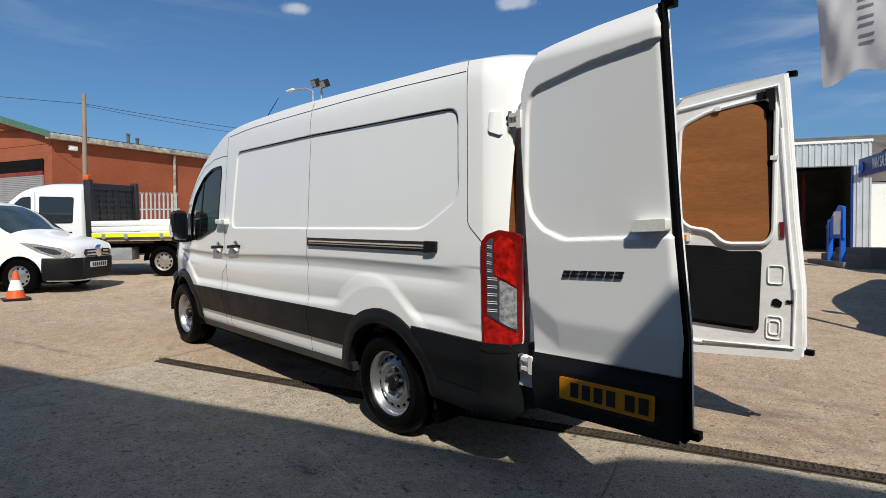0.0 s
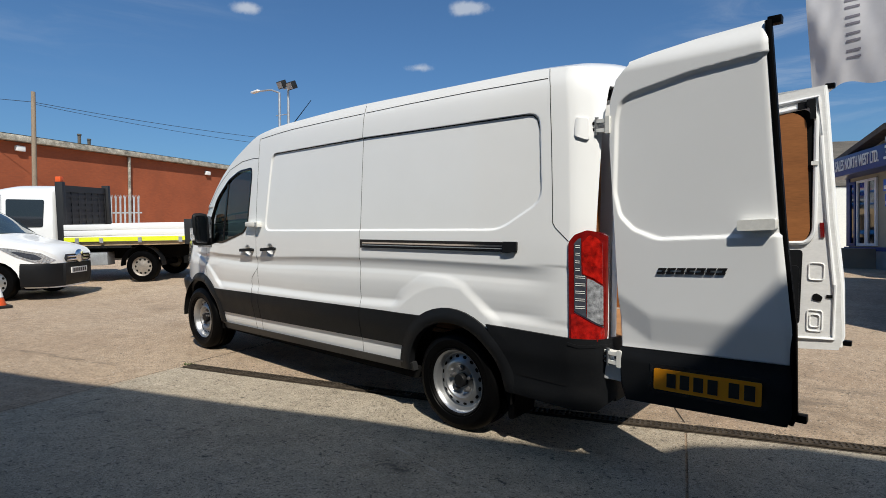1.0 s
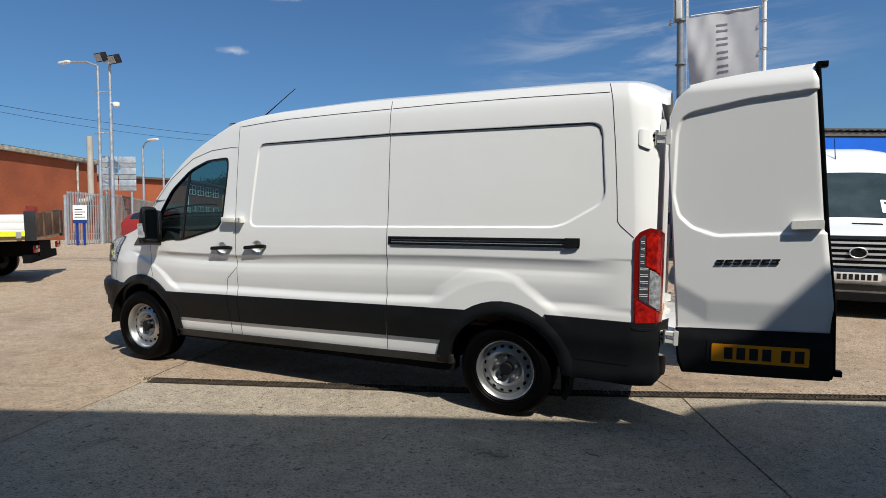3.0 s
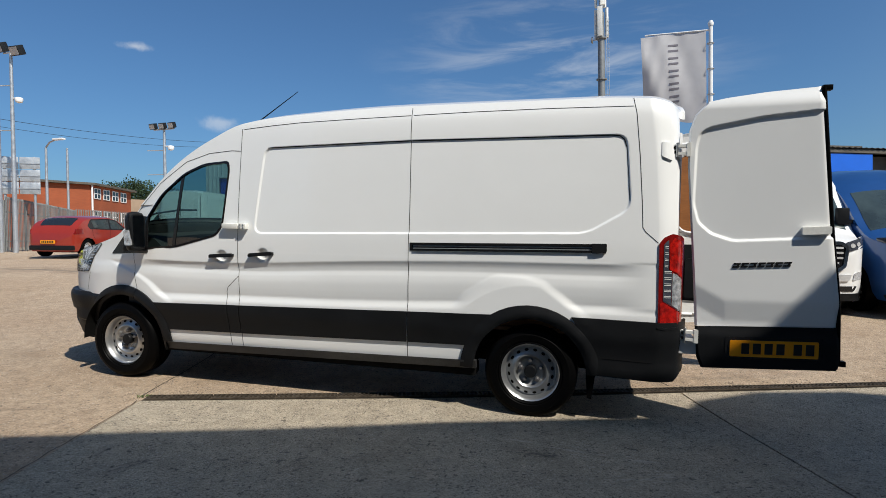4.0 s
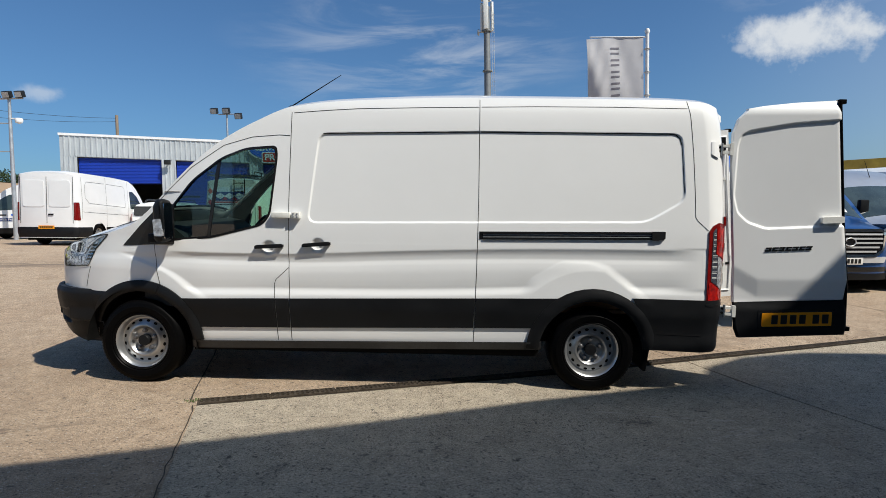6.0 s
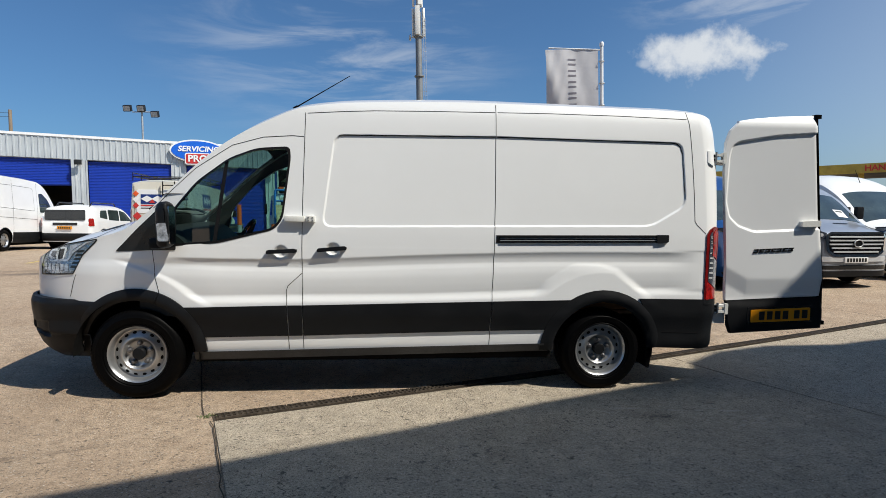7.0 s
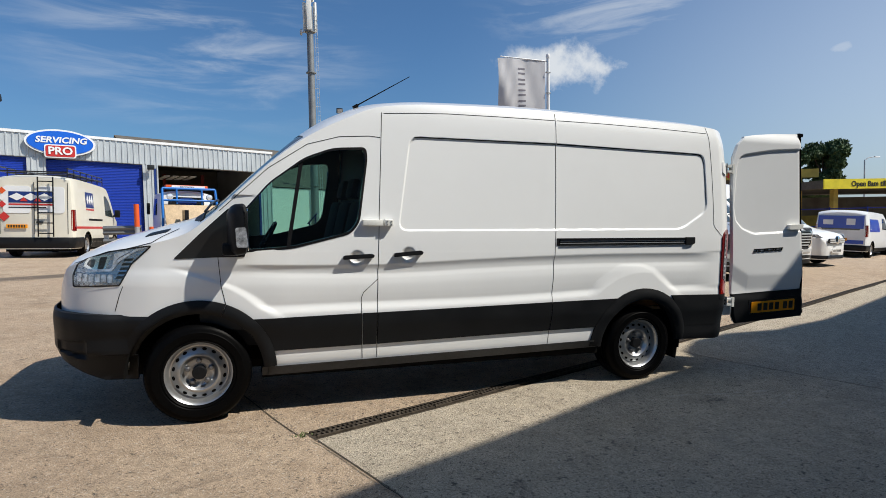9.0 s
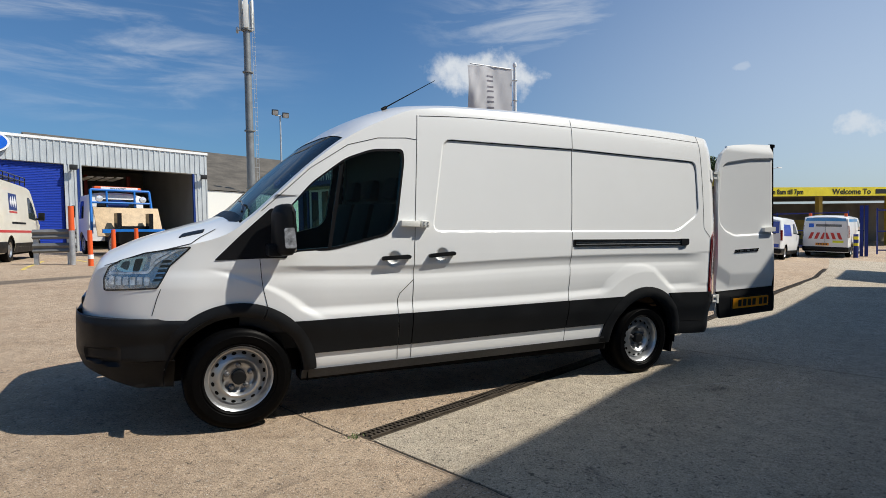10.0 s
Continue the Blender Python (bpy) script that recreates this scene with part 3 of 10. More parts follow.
def loose_stones():
    """Crumbs of concrete and grit along the joints and the drain's edge."""
    rng = random.Random(7)
    bm = bmesh.new()
    for i in range(420):
        if i % 3:
            x, y = along(rng.uniform(-0.2, 12), 0.11 + abs(rng.gauss(0, 0.05)))
        else:
            t = rng.random()
            x, y = 0.66 - 0.55 * t + rng.gauss(0, 0.03), -0.58 - 1.5 * (1 - t) * 0 + 1.9 * t + rng.gauss(0, 0.03)
        r = rng.uniform(0.003, 0.010)
        z = gz(x, y) + 0.002
        top = bm.verts.new((x, y, z + r))
        ring = [bm.verts.new((x + r * 1.3 * math.cos(a) * rng.uniform(0.7, 1.2), y + r * 1.3 * math.sin(a) * rng.uniform(0.7, 1.2), z - 0.002)) for a in (0, 1.2, 2.5, 3.8, 5.1)]
        for k in range(5):
            bm.faces.new((top, ring[k], ring[(k + 1) % 5]))
    tagged(part("grit", bm, M["grit"]), "loose pale grit along the drain edge", "grit", kind="stuff")
    bm = bmesh.new()
    for i in range(34):
        x, y = along(rng.gauss(-0.03, 0.03), rng.gauss(0.05, 0.03))
        z = gz(x, y)
        a, h, l = rng.uniform(0, 6.28), rng.uniform(0.006, 0.018), rng.uniform(0.008, 0.02)
        d = Vector((math.cos(a), math.sin(a), 0))
        p = Vector((x, y, z))
        q = Vector((-d.y, d.x, 0)) * 0.004
        vs = [bm.verts.new(v) for v in (p - q, p + q, p + d * l * 0.6 + q * 1.5 + Vector((0, 0, h)), p + d * l + Vector((0, 0, h * 0.8)))]
        bm.faces.new(vs)
    tagged(part("weeds", bm, M["weed"]), "tiny green weeds at the end of the drain", "weeds", kind="stuff")


M["grit"] = material("grit", (0.24, 0.19, 0.145), 0.9, vary=0.4, scale=60)
M["weed"] = material("weed_leaf", (0.07, 0.10, 0.025), 0.7, vary=0.4, scale=40)
loose_stones()


# ---- the white van ----
UP = Vector((-0.036, -0.010, 1.0)).normalized()
EXV = (Vector((1, 0, 0)) - UP * UP.x).normalized()
EYV = UP.cross(EXV)
TILT = Matrix((EXV, EYV, UP)).to_4x4()
VAN = TILT @ pose(0, 0, 0, 3.0, 0, 0)
CY = 0.93                     # the van's middle

side_base = curve([(0.25, -0.03), (0.34, 0.0), (0.42, 0.022), (0.52, 0.032), (0.70, 0.056),
                   (1.00, 0.058), (1.20, 0.0636), (1.30, 0.0622), (1.40, 0.058), (2.13, 0.006), (2.28, -0.012), (2.40, -0.05), (2.6, -0.14)])
taper = curve([(-0.965, 0.80), (-0.945, 0.60), (-0.905, 0.45), (-0.84, 0.335), (-0.70, 0.234), (-0.55, 0.168), (-0.31, 0.098), (-0.156, 0.073), (0.0, 0.049), (0.3, 0.018), (0.6, 0.0),
               (4.50, 0.0), (4.63, 0.003), (4.66, 0.010), (4.74, 0.050), (4.79, 0.088), (4.82, 0.14), (4.86, 0.24)])


RECESS = [(1.40, 1.368), (4.14, 1.418), (4.447, 1.60), (4.408, 2.135), (2.79, 2.129), (1.49, 2.097)]
BOWLS = ((1.085, 1.160), (1.487, 1.186))
# lines along the side: the flange over the cladding, the foot of the hollow, its upper crease and the swage
flange_z = curve([(0.5, 0.752), (1.3, 0.764), (2.07, 0.772), (2.78, 0.793), (3.23, 0.812), (4.2, 0.826), (4.7, 0.832)])
crease_z = curve([(0.2, 1.075), (0.6, 1.055), (1.3, 1.045), (1.57, 1.052), (2.07, 1.075), (2.73, 1.098), (3.3, 1.110), (4.7, 1.118)])
swage_z = curve([(0.2, 1.118), (0.7, 1.114), (1.2, 1.116), (1.57, 1.130), (2.07, 1.154), (2.55, 1.174), (3.0, 1.188), (3.45, 1.198), (4.24, 1.205), (4.7, 1.210)])
section = curve([(-0.6, 0.0600), (0.0, 0.0595), (0.12, 0.0588), (0.86, 0.0465), (1.0, 0.0455), (1.12, 0.0485), (1.35, 0.0535), (1.6, 0.0560), (1.82, 0.0530), (1.94, 0.0488), (2.0, 0.0470), (2.1, 0.0475),
                 (2.4, 0.0500), (2.7, 0.0560), (2.95, 0.0632), (3.0, 0.0640), (3.1, 0.0640)])
wing_edge = curve([(0.74, 0.54), (0.763, 0.50), (0.809, 0.425), (0.881, 0.335), (0.942, 0.235), (0.985, 0.135), (1.03, 0.0), (1.10, -0.22)])
wing = curve([(0.45, 0.030), (0.56, 0.061), (0.80, 0.0675), (0.95, 0.067), (1.04, 0.064), (1.14, 0.0595), (1.2, 0.061)])
BLISTER = [(3.06, 0.70), (4.27, 0.70), (4.19, 0.833), (4.00, 0.968), (3.87, 1.070), (3.70, 1.108), (3.46, 1.106), (3.22, 0.96), (3.10, 0.80)]


def depth_in(poly, x, z):
    """Distance into a convex polygon, sharp."""
    return min(((x1 - x0) * (z - z0) - (z1 - z0) * (x - x0)) / math.hypot(x1 - x0, z1 - z0)
               for (x0, z0), (x1, z1) in zip(poly, poly[1:] + poly[:1]))


RECESS_LINE = rounded(RECESS, 0.085, 5)
BLISTER_LINE = rounded(BLISTER, 0.05, 4)


def lower_side(x, z):
    """The pressed lower half of the side: hollow door skin, front wing, rear arch blister."""
    zf, zc, zs = flange_z(x), crease_z(x), swage_z(x)
    zd = zf + 0.066
    if z < zd:
        w = (z - zf) / (zd - zf)
    elif z < zc:
        w = 1 + (z - zd) / (zc - zd)
    else:
        w = min(3.1, 2 + (z - zc) / (zs - zc))
    o = section(max(-0.6, w))
    if x > 4.25:
        o += (0.0600 - o) * smooth(4.25, 4.64, x) * smooth(zf - 0.01, zd, z)
    if x < 1.0:
        o += (wing(z) - o) * smooth(0.060, -0.050, x - wing_edge(z))
        o += (side_base(z) - o) * smooth(0.55, 0.1, x) * smooth(1.03, 1.11, z)
    if 3.0 < x < 4.4:
        d = depth_in(BLISTER_LINE, x, z)
        if d > 0:
            r = max(0.0, math.hypot(x - 3.72, z - 0.345) - 0.676)
            k = min(d / (d + r), smooth(0.0, 0.075, d))
            o += (0.067 - o) * k
    return o


def rear_turn(x, z):
    """The corner post leans forward towards the roof."""
    return x + float(np.interp(z, [1.48, 1.98, 2.24, 2.34], [0.0, 0.028, 0.055, 0.075])) * smooth(4.3, 4.5, x)


def outward(x, z):
    o = side_base(z)
    if z < 0.70:
        k = smooth(0.60, 0.70, z)
        if k > 0:
            o += (lower_side(x, z) - o) * k
    elif z < 1.22:
        o += (lower_side(x, z) - o) * smooth(1.22, 1.205, z)
    o -= taper(rear_turn(x, z) if x > 4.3 else x)
    if 1.3 < x < 4.5 and 1.3 < z < 2.25:
        o -= 0.012 * smooth(-0.003, 0.013, depth_in(RECESS_LINE, x, z))
    if 0.9 < x < 1.7 and 1.0 < z < 1.3:
        for bx, bz in BOWLS:
            o -= 0.026 * smooth(0.066, 0.022, math.hypot(x - bx, z - bz))
    if x < 0.5 and 0.9 < z < 1.6:
        o -= 0.022 * smooth(0.95, 1.25, z) * smooth(0.5, 0.0, x)
    return o


def near_side(x, z, off):
    return (x, -(outward(x, z) + off), z)


def lifted(d):
    return lambda x, z, off: near_side(x, z, off + d)


edge_line = curve([(-0.965, 0.775), (-0.93, 0.85), (-0.89, 0.98), (-0.84, 1.075), (-0.775, 1.105), (-0.60, 1.168), (-0.31, 1.250), (-0.10, 1.32), (0.05, 1.43), (0.25, 1.63), (0.50, 1.87),
                   (0.72, 2.04), (0.95, 2.17), (1.27, 2.305), (1.7, 2.36), (2.79, 2.402), (4.2, 2.405), (4.6, 2.385), (4.86, 2.30)])
mid_line = curve([(-0.965, 0.80), (-0.93, 0.90), (-0.89, 1.04), (-0.84, 1.13), (-0.775, 1.168), (-0.60, 1.250), (-0.30, 1.348), (-0.05, 1.43), (0.05, 1.50), (0.40, 1.83), (0.72, 2.12),
                  (0.95, 2.275), (1.30, 2.405), (1.7, 2.455), (2.79, 2.50), (4.2, 2.50), (4.6, 2.485), (4.86, 2.42)])
ARCH_R = 0.455


def low_line(x):
    if x < -ARCH_R:
        return 0.745
    for c in (0.0, 3.75):
        if abs(x - c) < ARCH_R:
            return 0.345 + math.sqrt(ARCH_R ** 2 - (x - c) ** 2)
    return 0.745 if x > 4.2 else 0.366 + 0.0175 * (x - 0.5)


WINDOW = rounded([(0.215, 1.20), (0.62, 1.235), (1.035, 1.345), (1.10, 1.43), (1.155, 1.90), (1.145, 1.985), (0.90, 1.965), (0.70, 1.885), (0.46, 1.70), (0.27, 1.47)], 0.06, 4)


def in_poly(poly, x, z):
    c = False
    j = len(poly) - 1
    for i in range(len(poly)):
        (xi, zi), (xj, zj) = poly[i], poly[j]
        if (zi > z) != (zj > z) and x < (xj - xi) * (z - zi) / (zj - zi) + xi:
            c = not c
        j = i
    return c


def dense(poly, step=0.006):
    out = []
    for i in range(len(poly)):
        (x0, z0), (x1, z1) = poly[i], poly[(i + 1) % len(poly)]
        n = max(1, int(math.hypot(x1 - x0, z1 - z0) / step))
        out += [(x0 + (x1 - x0) * k / n, z0 + (z1 - z0) * k / n) for k in range(n)]
    return out


def van_shell(van):
    fine = [1.392 + 0.005 * i for i in range(24)] + [4.12 + 0.0075 * i for i in range(47)] + [3.04 + 0.011 * i for i in range(98)] + [-0.05 + 0.012 * i for i in range(55)] + [4.48 + 0.010 * i for i in range(30)]
    for bx, bz in BOWLS:
        fine += [bx - 0.07 + 0.007 * i for i in range(21)]
    xs = [-0.965, -0.96, -0.95, -0.94, -0.93, -0.915] + [-0.90 + 0.0225 * i for i in range(254)] + [4.80, 4.82] + fine
    for c in (0.0, 3.75):
        xs += [c - ARCH_R, c + ARCH_R] + [c + s * ARCH_R * k for s in (-1, 1) for k in (0.995, 0.985, 0.965)]
    xs = sorted({round(x, 4) for x in xs if x <= 4.82})
    far_zs = [0.366 + 0.042 * i for i in range(16)] + [1.04 + 0.0085 * i for i in range(52)] + [1.4875 + 0.019 * i for i in range(32)] + [2.10 + 0.03 * i for i in range(10)] + [2.385, 2.41, 2.45]
    near_zs = ([0.366 + 0.0275 * i for i in range(12)] + [0.70 + 0.0065 * i for i in range(80)] + [1.222 + 0.0065 * i for i in range(6)] + [1.262 + 0.0115 * i for i in range(8)] + [1.352 + 0.0046 * i for i in range(19)] + [1.441 + 0.0075 * i for i in range(24)] + [1.622 + 0.019 * i for i in range(24)]
               + [2.072 + 0.005 * i for i in range(15)] + [2.15 + 0.016 * i for i in range(15)] + [2.395, 2.41, 2.45])
    rim = dense(WINDOW)
    bm = bmesh.new()
    for mirror in (False, True):
        zs = far_zs if mirror else near_zs
        cols = []
        for x in xs:
            lo, hi = low_line(x), edge_line(x)
            col = []
            for z in zs:
                px, pz = x, min(max(z, lo), hi)
                if 0.15 < px < 1.25 and 1.15 < pz < 2.05:
                    q = min(rim, key=lambda r: (r[0] - px) ** 2 + (r[1] - pz) ** 2)
                    if math.hypot(q[0] - px, q[1] - pz) < 0.0145:
                        px, pz = q
                y = -outward(px, pz)
                col.append(((px, 2 * CY - y if mirror else y, pz), (px, pz)))
            cols.append([(bm.verts.new(c), uv) for c, uv in col])
        for a, b in zip(cols, cols[1:]):
            for j in range(len(zs) - 1):
                quad = (a[j], b[j], b[j + 1], a[j + 1])
                cx, cz = sum(q[1][0] for q in quad) / 4, sum(q[1][1] for q in quad) / 4
                if abs(quad[0][1][1] - quad[3][1][1]) < 1e-6 and abs(quad[1][1][1] - quad[2][1][1]) < 1e-6:
                    continue
                if in_poly(WINDOW, cx, cz) or (cx > 4.765 and 1.395 < cz < 2.27):
                    continue
                bm.faces.new([q[0] for q in quad])
    # bonnet, screen surround and roof
    ss = [0, 0.012, 0.03, 0.06, 0.10, 0.2, 0.35, 0.5, 0.65, 0.8, 0.9, 0.94, 0.97, 0.988, 1]
    prev = None
    for x in xs:
        e, c = edge_line(x), mid_line(x)
        y0 = -outward(x, e)
        row = [bm.verts.new((x, y0 + (2 * CY - 2 * y0) * s, e + (c - e) * (1 - abs(1 - 2 * s) ** 3.2))) for s in ss]
        if prev:
            px = prev[1]
            for j in range(len(ss) - 1):
                if 0.0 < (x + px) / 2 < 0.70 and 2 <= j <= 11:
                    continue
                bm.faces.new((prev[0][j], row[j], row[j + 1], prev[0][j + 1]))
        prev = (row, x)
    bmesh.ops.remove_doubles(bm, verts=bm.verts, dist=0.0004)
    bmesh.ops.dissolve_degenerate(bm, edges=bm.edges, dist=0.0002)
    return part("body", bm, M["paint"], van, shade=28)


def top_surf(x, s, off):
    e, c = edge_line(x), mid_line(x)
    y0 = -outward(x, e)
    return (x, y0 + (2 * CY - 2 * y0) * s, e + (c - e) * (1 - abs(1 - 2 * s) ** 3.2) + off)


def arch_poly(c, r0, r1, a0, a1, n=22):
    pts = [(c + r1 * math.cos(a0 + (a1 - a0) * i / n), 0.345 + r1 * math.sin(a0 + (a1 - a0) * i / n)) for i in range(n + 1)]
    return pts + [(c + r0 * math.cos(a1 + (a0 - a1) * i / n), 0.345 + r0 * math.sin(a1 + (a0 - a1) * i / n)) for i in range(n + 1)]


def plate_part(name, poly, lift, mat, parent, thick=0.02, step=0.06, label="", surf=None):
    bm = bmesh.new()
    base = surf or near_side
    patch(bm, poly, lambda u, v, off: base(u, v, off + lift), step=step, thick=thick)
    return part(name, bm, mat, parent, label)


def band_piece(name, a, b, z0, z1, lift, mat, parent, label=""):
    return plate_part(name, [(a, z0), (b, z0), (b, z1), (a, z1)], lift, mat, parent, 0.03, label=label)


def oval(bm, r, deep, wide, y, slope):
    """A shallow oval plate at radius r on a wheel's dished face."""
    rings = []
    for dy in (0.0, 0.006):
        rings.append([bm.verts.new((r + deep * math.cos(a), y + dy + slope * deep * math.cos(a), wide * math.sin(a))) for a in [2 * math.pi * i / 16 for i in range(16)]])
    bm.faces.new(rings[0])
    for i in range(16):
        bm.faces.new((rings[0][i], rings[0][i - 1], rings[1][i - 1], rings[1][i]))


def steel_wheel(parent, x, y, front=True, m=None, r=0.352, rim=0.218, name="wheel"):
    """A wheel that faces -y; the rim is the part, the tyre and cap belong to it."""
    k = rim / 0.228
    bm = bmesh.new()
    lathe(bm, [(0.228 * k, 0.02), (0.236 * k, 0.0), (0.232 * k, -0.010), (0.222 * k, -0.002), (0.213 * k, 0.018), (0.208 * k, 0.034), (0.203 * k, 0.046), (0.194 * k, 0.048), (0.187 * k, 0.042),
               (0.166 * k, 0.034), (0.152 * k, 0.025), (0.140 * k, 0.019), (0.130 * k, 0.019), (0.120 * k, 0.028), (0.110 * k, 0.048), (0.098 * k, 0.056), (0.07 * k, 0.058), (0.0001, 0.058)], 64)
    bmesh.ops.remove_doubles(bm, verts=bm.verts, dist=0.0003)
    wheel = part(name, bm, M["steel"], parent, "silver pressed-steel wheel", m=m if m is not None else Matrix.Translation((x, y, 0.352)))
    bm = bmesh.new()
    half = 0.105
    w = 0.22
    prof = [(rim * 0.99, 0.01), (rim * 1.02, -0.012), (rim * 1.08, -0.027), (rim * 1.10, -0.024), (rim * 1.13, -0.025), (rim * 1.15, -0.031), (r * 0.80, -0.036), (r * 0.84, -0.037), (r * 0.855, -0.033), (r * 0.90, -0.031), (r * 0.955, -0.018), (r * 0.985, 0.0), (r, 0.02)]
    for g in (0.055, 0.095, 0.135):
        prof += [(r, g - 0.006), (r * 0.975, g - 0.004), (r * 0.975, g + 0.004), (r, g + 0.006)]
    prof += [(r, w - 0.03), (r * 0.985, w - 0.01), (r * 0.93, w + 0.01), (rim, w)]
    rings = lathe(bm, prof, 144)
    # shoulder blocks
    for i in range(0, 144, 2):
        for ring in rings[9:12]:
            v = ring[i]
            d = Vector((v.co.x, 0, v.co.z)).normalized()
            v.co -= d * 0.005
    part("tyre", bm, M["rubber"], wheel, "worn black rubber tyre")
    bm = bmesh.new()
    oval(bm, 0.1765 * k, 0.0105 * k, 0.0165 * k, 0.0365, 0.38)
    hole = mesh_of("vent_hole", bm, M["dark"])
    for i in range(16):
        ob = new("vent_hole", hole)
        ob.parent = wheel
        ob.matrix_local = Matrix.Rotation(2 * math.pi * (i + 0.5) / 16, 4, "Y")
    bm = bmesh.new()
    lathe(bm, [(0.050 * k, 0.058), (0.050 * k, 0.018), (0.045 * k, 0.011), (0.0001, 0.008)], 24)
    part("hub_cap", bm, M["plastic"], wheel, "black plastic hub cap")
    for i in range(5):
        a = 2 * math.pi * i / 5 + 0.35
        bm = bmesh.new()
        cx, cz = 0.084 * k * math.cos(a), 0.084 * k * math.sin(a)
        lathe(bm, [(0.021 * k, 0.058), (0.020 * k, 0.042), (0.013 * k, 0.038), (0.0125 * k, 0.020), (0.0001, 0.018)], 10, c=(cx, 0, cz))
        part("wheel_nut", bm, M["nut"], wheel)
    return wheel


def door_frame(mirror):
    """u from the hinge out, w up, d from the outer skin inward, in the van's space; the doors stand open a right angle and a bit."""
    a = Vector((4.855, 0.035, 0))
    e = Vector((0.9935, -0.114, 0)) if not mirror else Vector((0.9966, -0.083, 0))
    n = Vector((-e.y, e.x, 0))

    def f(u, w, d=0.0):
        p = a + e * u + n * d
        return (p.x, 2 * CY - p.y if mirror else p.y, w)
    return f


def door_edge(w):
    """The door's hinge edge and free edge at height w."""
    lo = np.interp(w, [0.50, 0.58, 1.0, 1.9, 2.15, 2.26, 2.33], [0.095, 0.065, 0.035, -0.035, -0.035, 0.0, 0.07])
    hi = np.interp(w, [0.50, 0.56, 1.0, 1.45, 2.42], [0.905, 0.92, 0.905, 0.850, 0.760])
    return float(lo), float(hi)


DOOR_PANEL = [(0.005, 1.64), (0.04, 1.508), (0.124, 1.43), (0.268, 1.381), (0.95, 1.425), (0.95, 2.272), (0.432, 2.23), (0.09, 2.170), (0.03, 2.13), (0.011, 2.04)]


DOOR_LINE = rounded(DOOR_PANEL, 0.03, 4)


def door_dip(u, w):
    d = 0.016 * smooth(-0.005, 0.017, depth_in(DOOR_LINE, u, w))
    away = -(0.466 * (u + 0.009) + 0.885 * (w - 1.097))
    d += min(0.022, max(0.0, 0.15 * (0.962 + 0.03 * u - w), 0.17 * away)) * smooth(0.70, 0.80, w)
    d += 0.05 * smooth(2.29, 2.45, w)
    lo, hi = door_edge(w)
    d += 0.02 * smooth(0.013, 0.0, u - lo) + 0.012 * smooth(0.02, 0.0, hi - u)
    return d


def door_slope(u, w):
    """The lower lines of the door run up towards its free edge."""
    return float(np.interp(w, [0.50, 0.82, 1.10], [-0.025 + 0.08 * u, -0.05 + 0.065 * u, 0.0]))


def sweep(bm, pts, r, seg=10, closed=False):
    """One round bead along pts."""
    pts = [Vector(p) for p in pts]
    n = len(pts)
    rings = []
    for i, p in enumerate(pts):
        a = pts[i - 1] if (i or closed) else p
        b = pts[(i + 1) % n] if (i < n - 1 or closed) else p
        q = (b - a).to_track_quat("Z", "Y")
        rings.append([bm.verts.new(p + q @ Vector((r * math.cos(2 * math.pi * k / seg), r * math.sin(2 * math.pi * k / seg), 0))) for k in range(seg)])
    for a, b in list(zip(rings, rings[1:])) + ([(rings[-1], rings[0])] if closed else []):
        off = min(range(seg), key=lambda o: (a[0].co - b[o].co).length)
        for k in range(seg):
            bm.faces.new((a[k], a[(k + 1) % seg], b[(k + 1 + off) % seg], b[(k + off) % seg]))
    if not closed:
        bm.faces.new(rings[0][::-1])
        bm.faces.new(rings[-1])


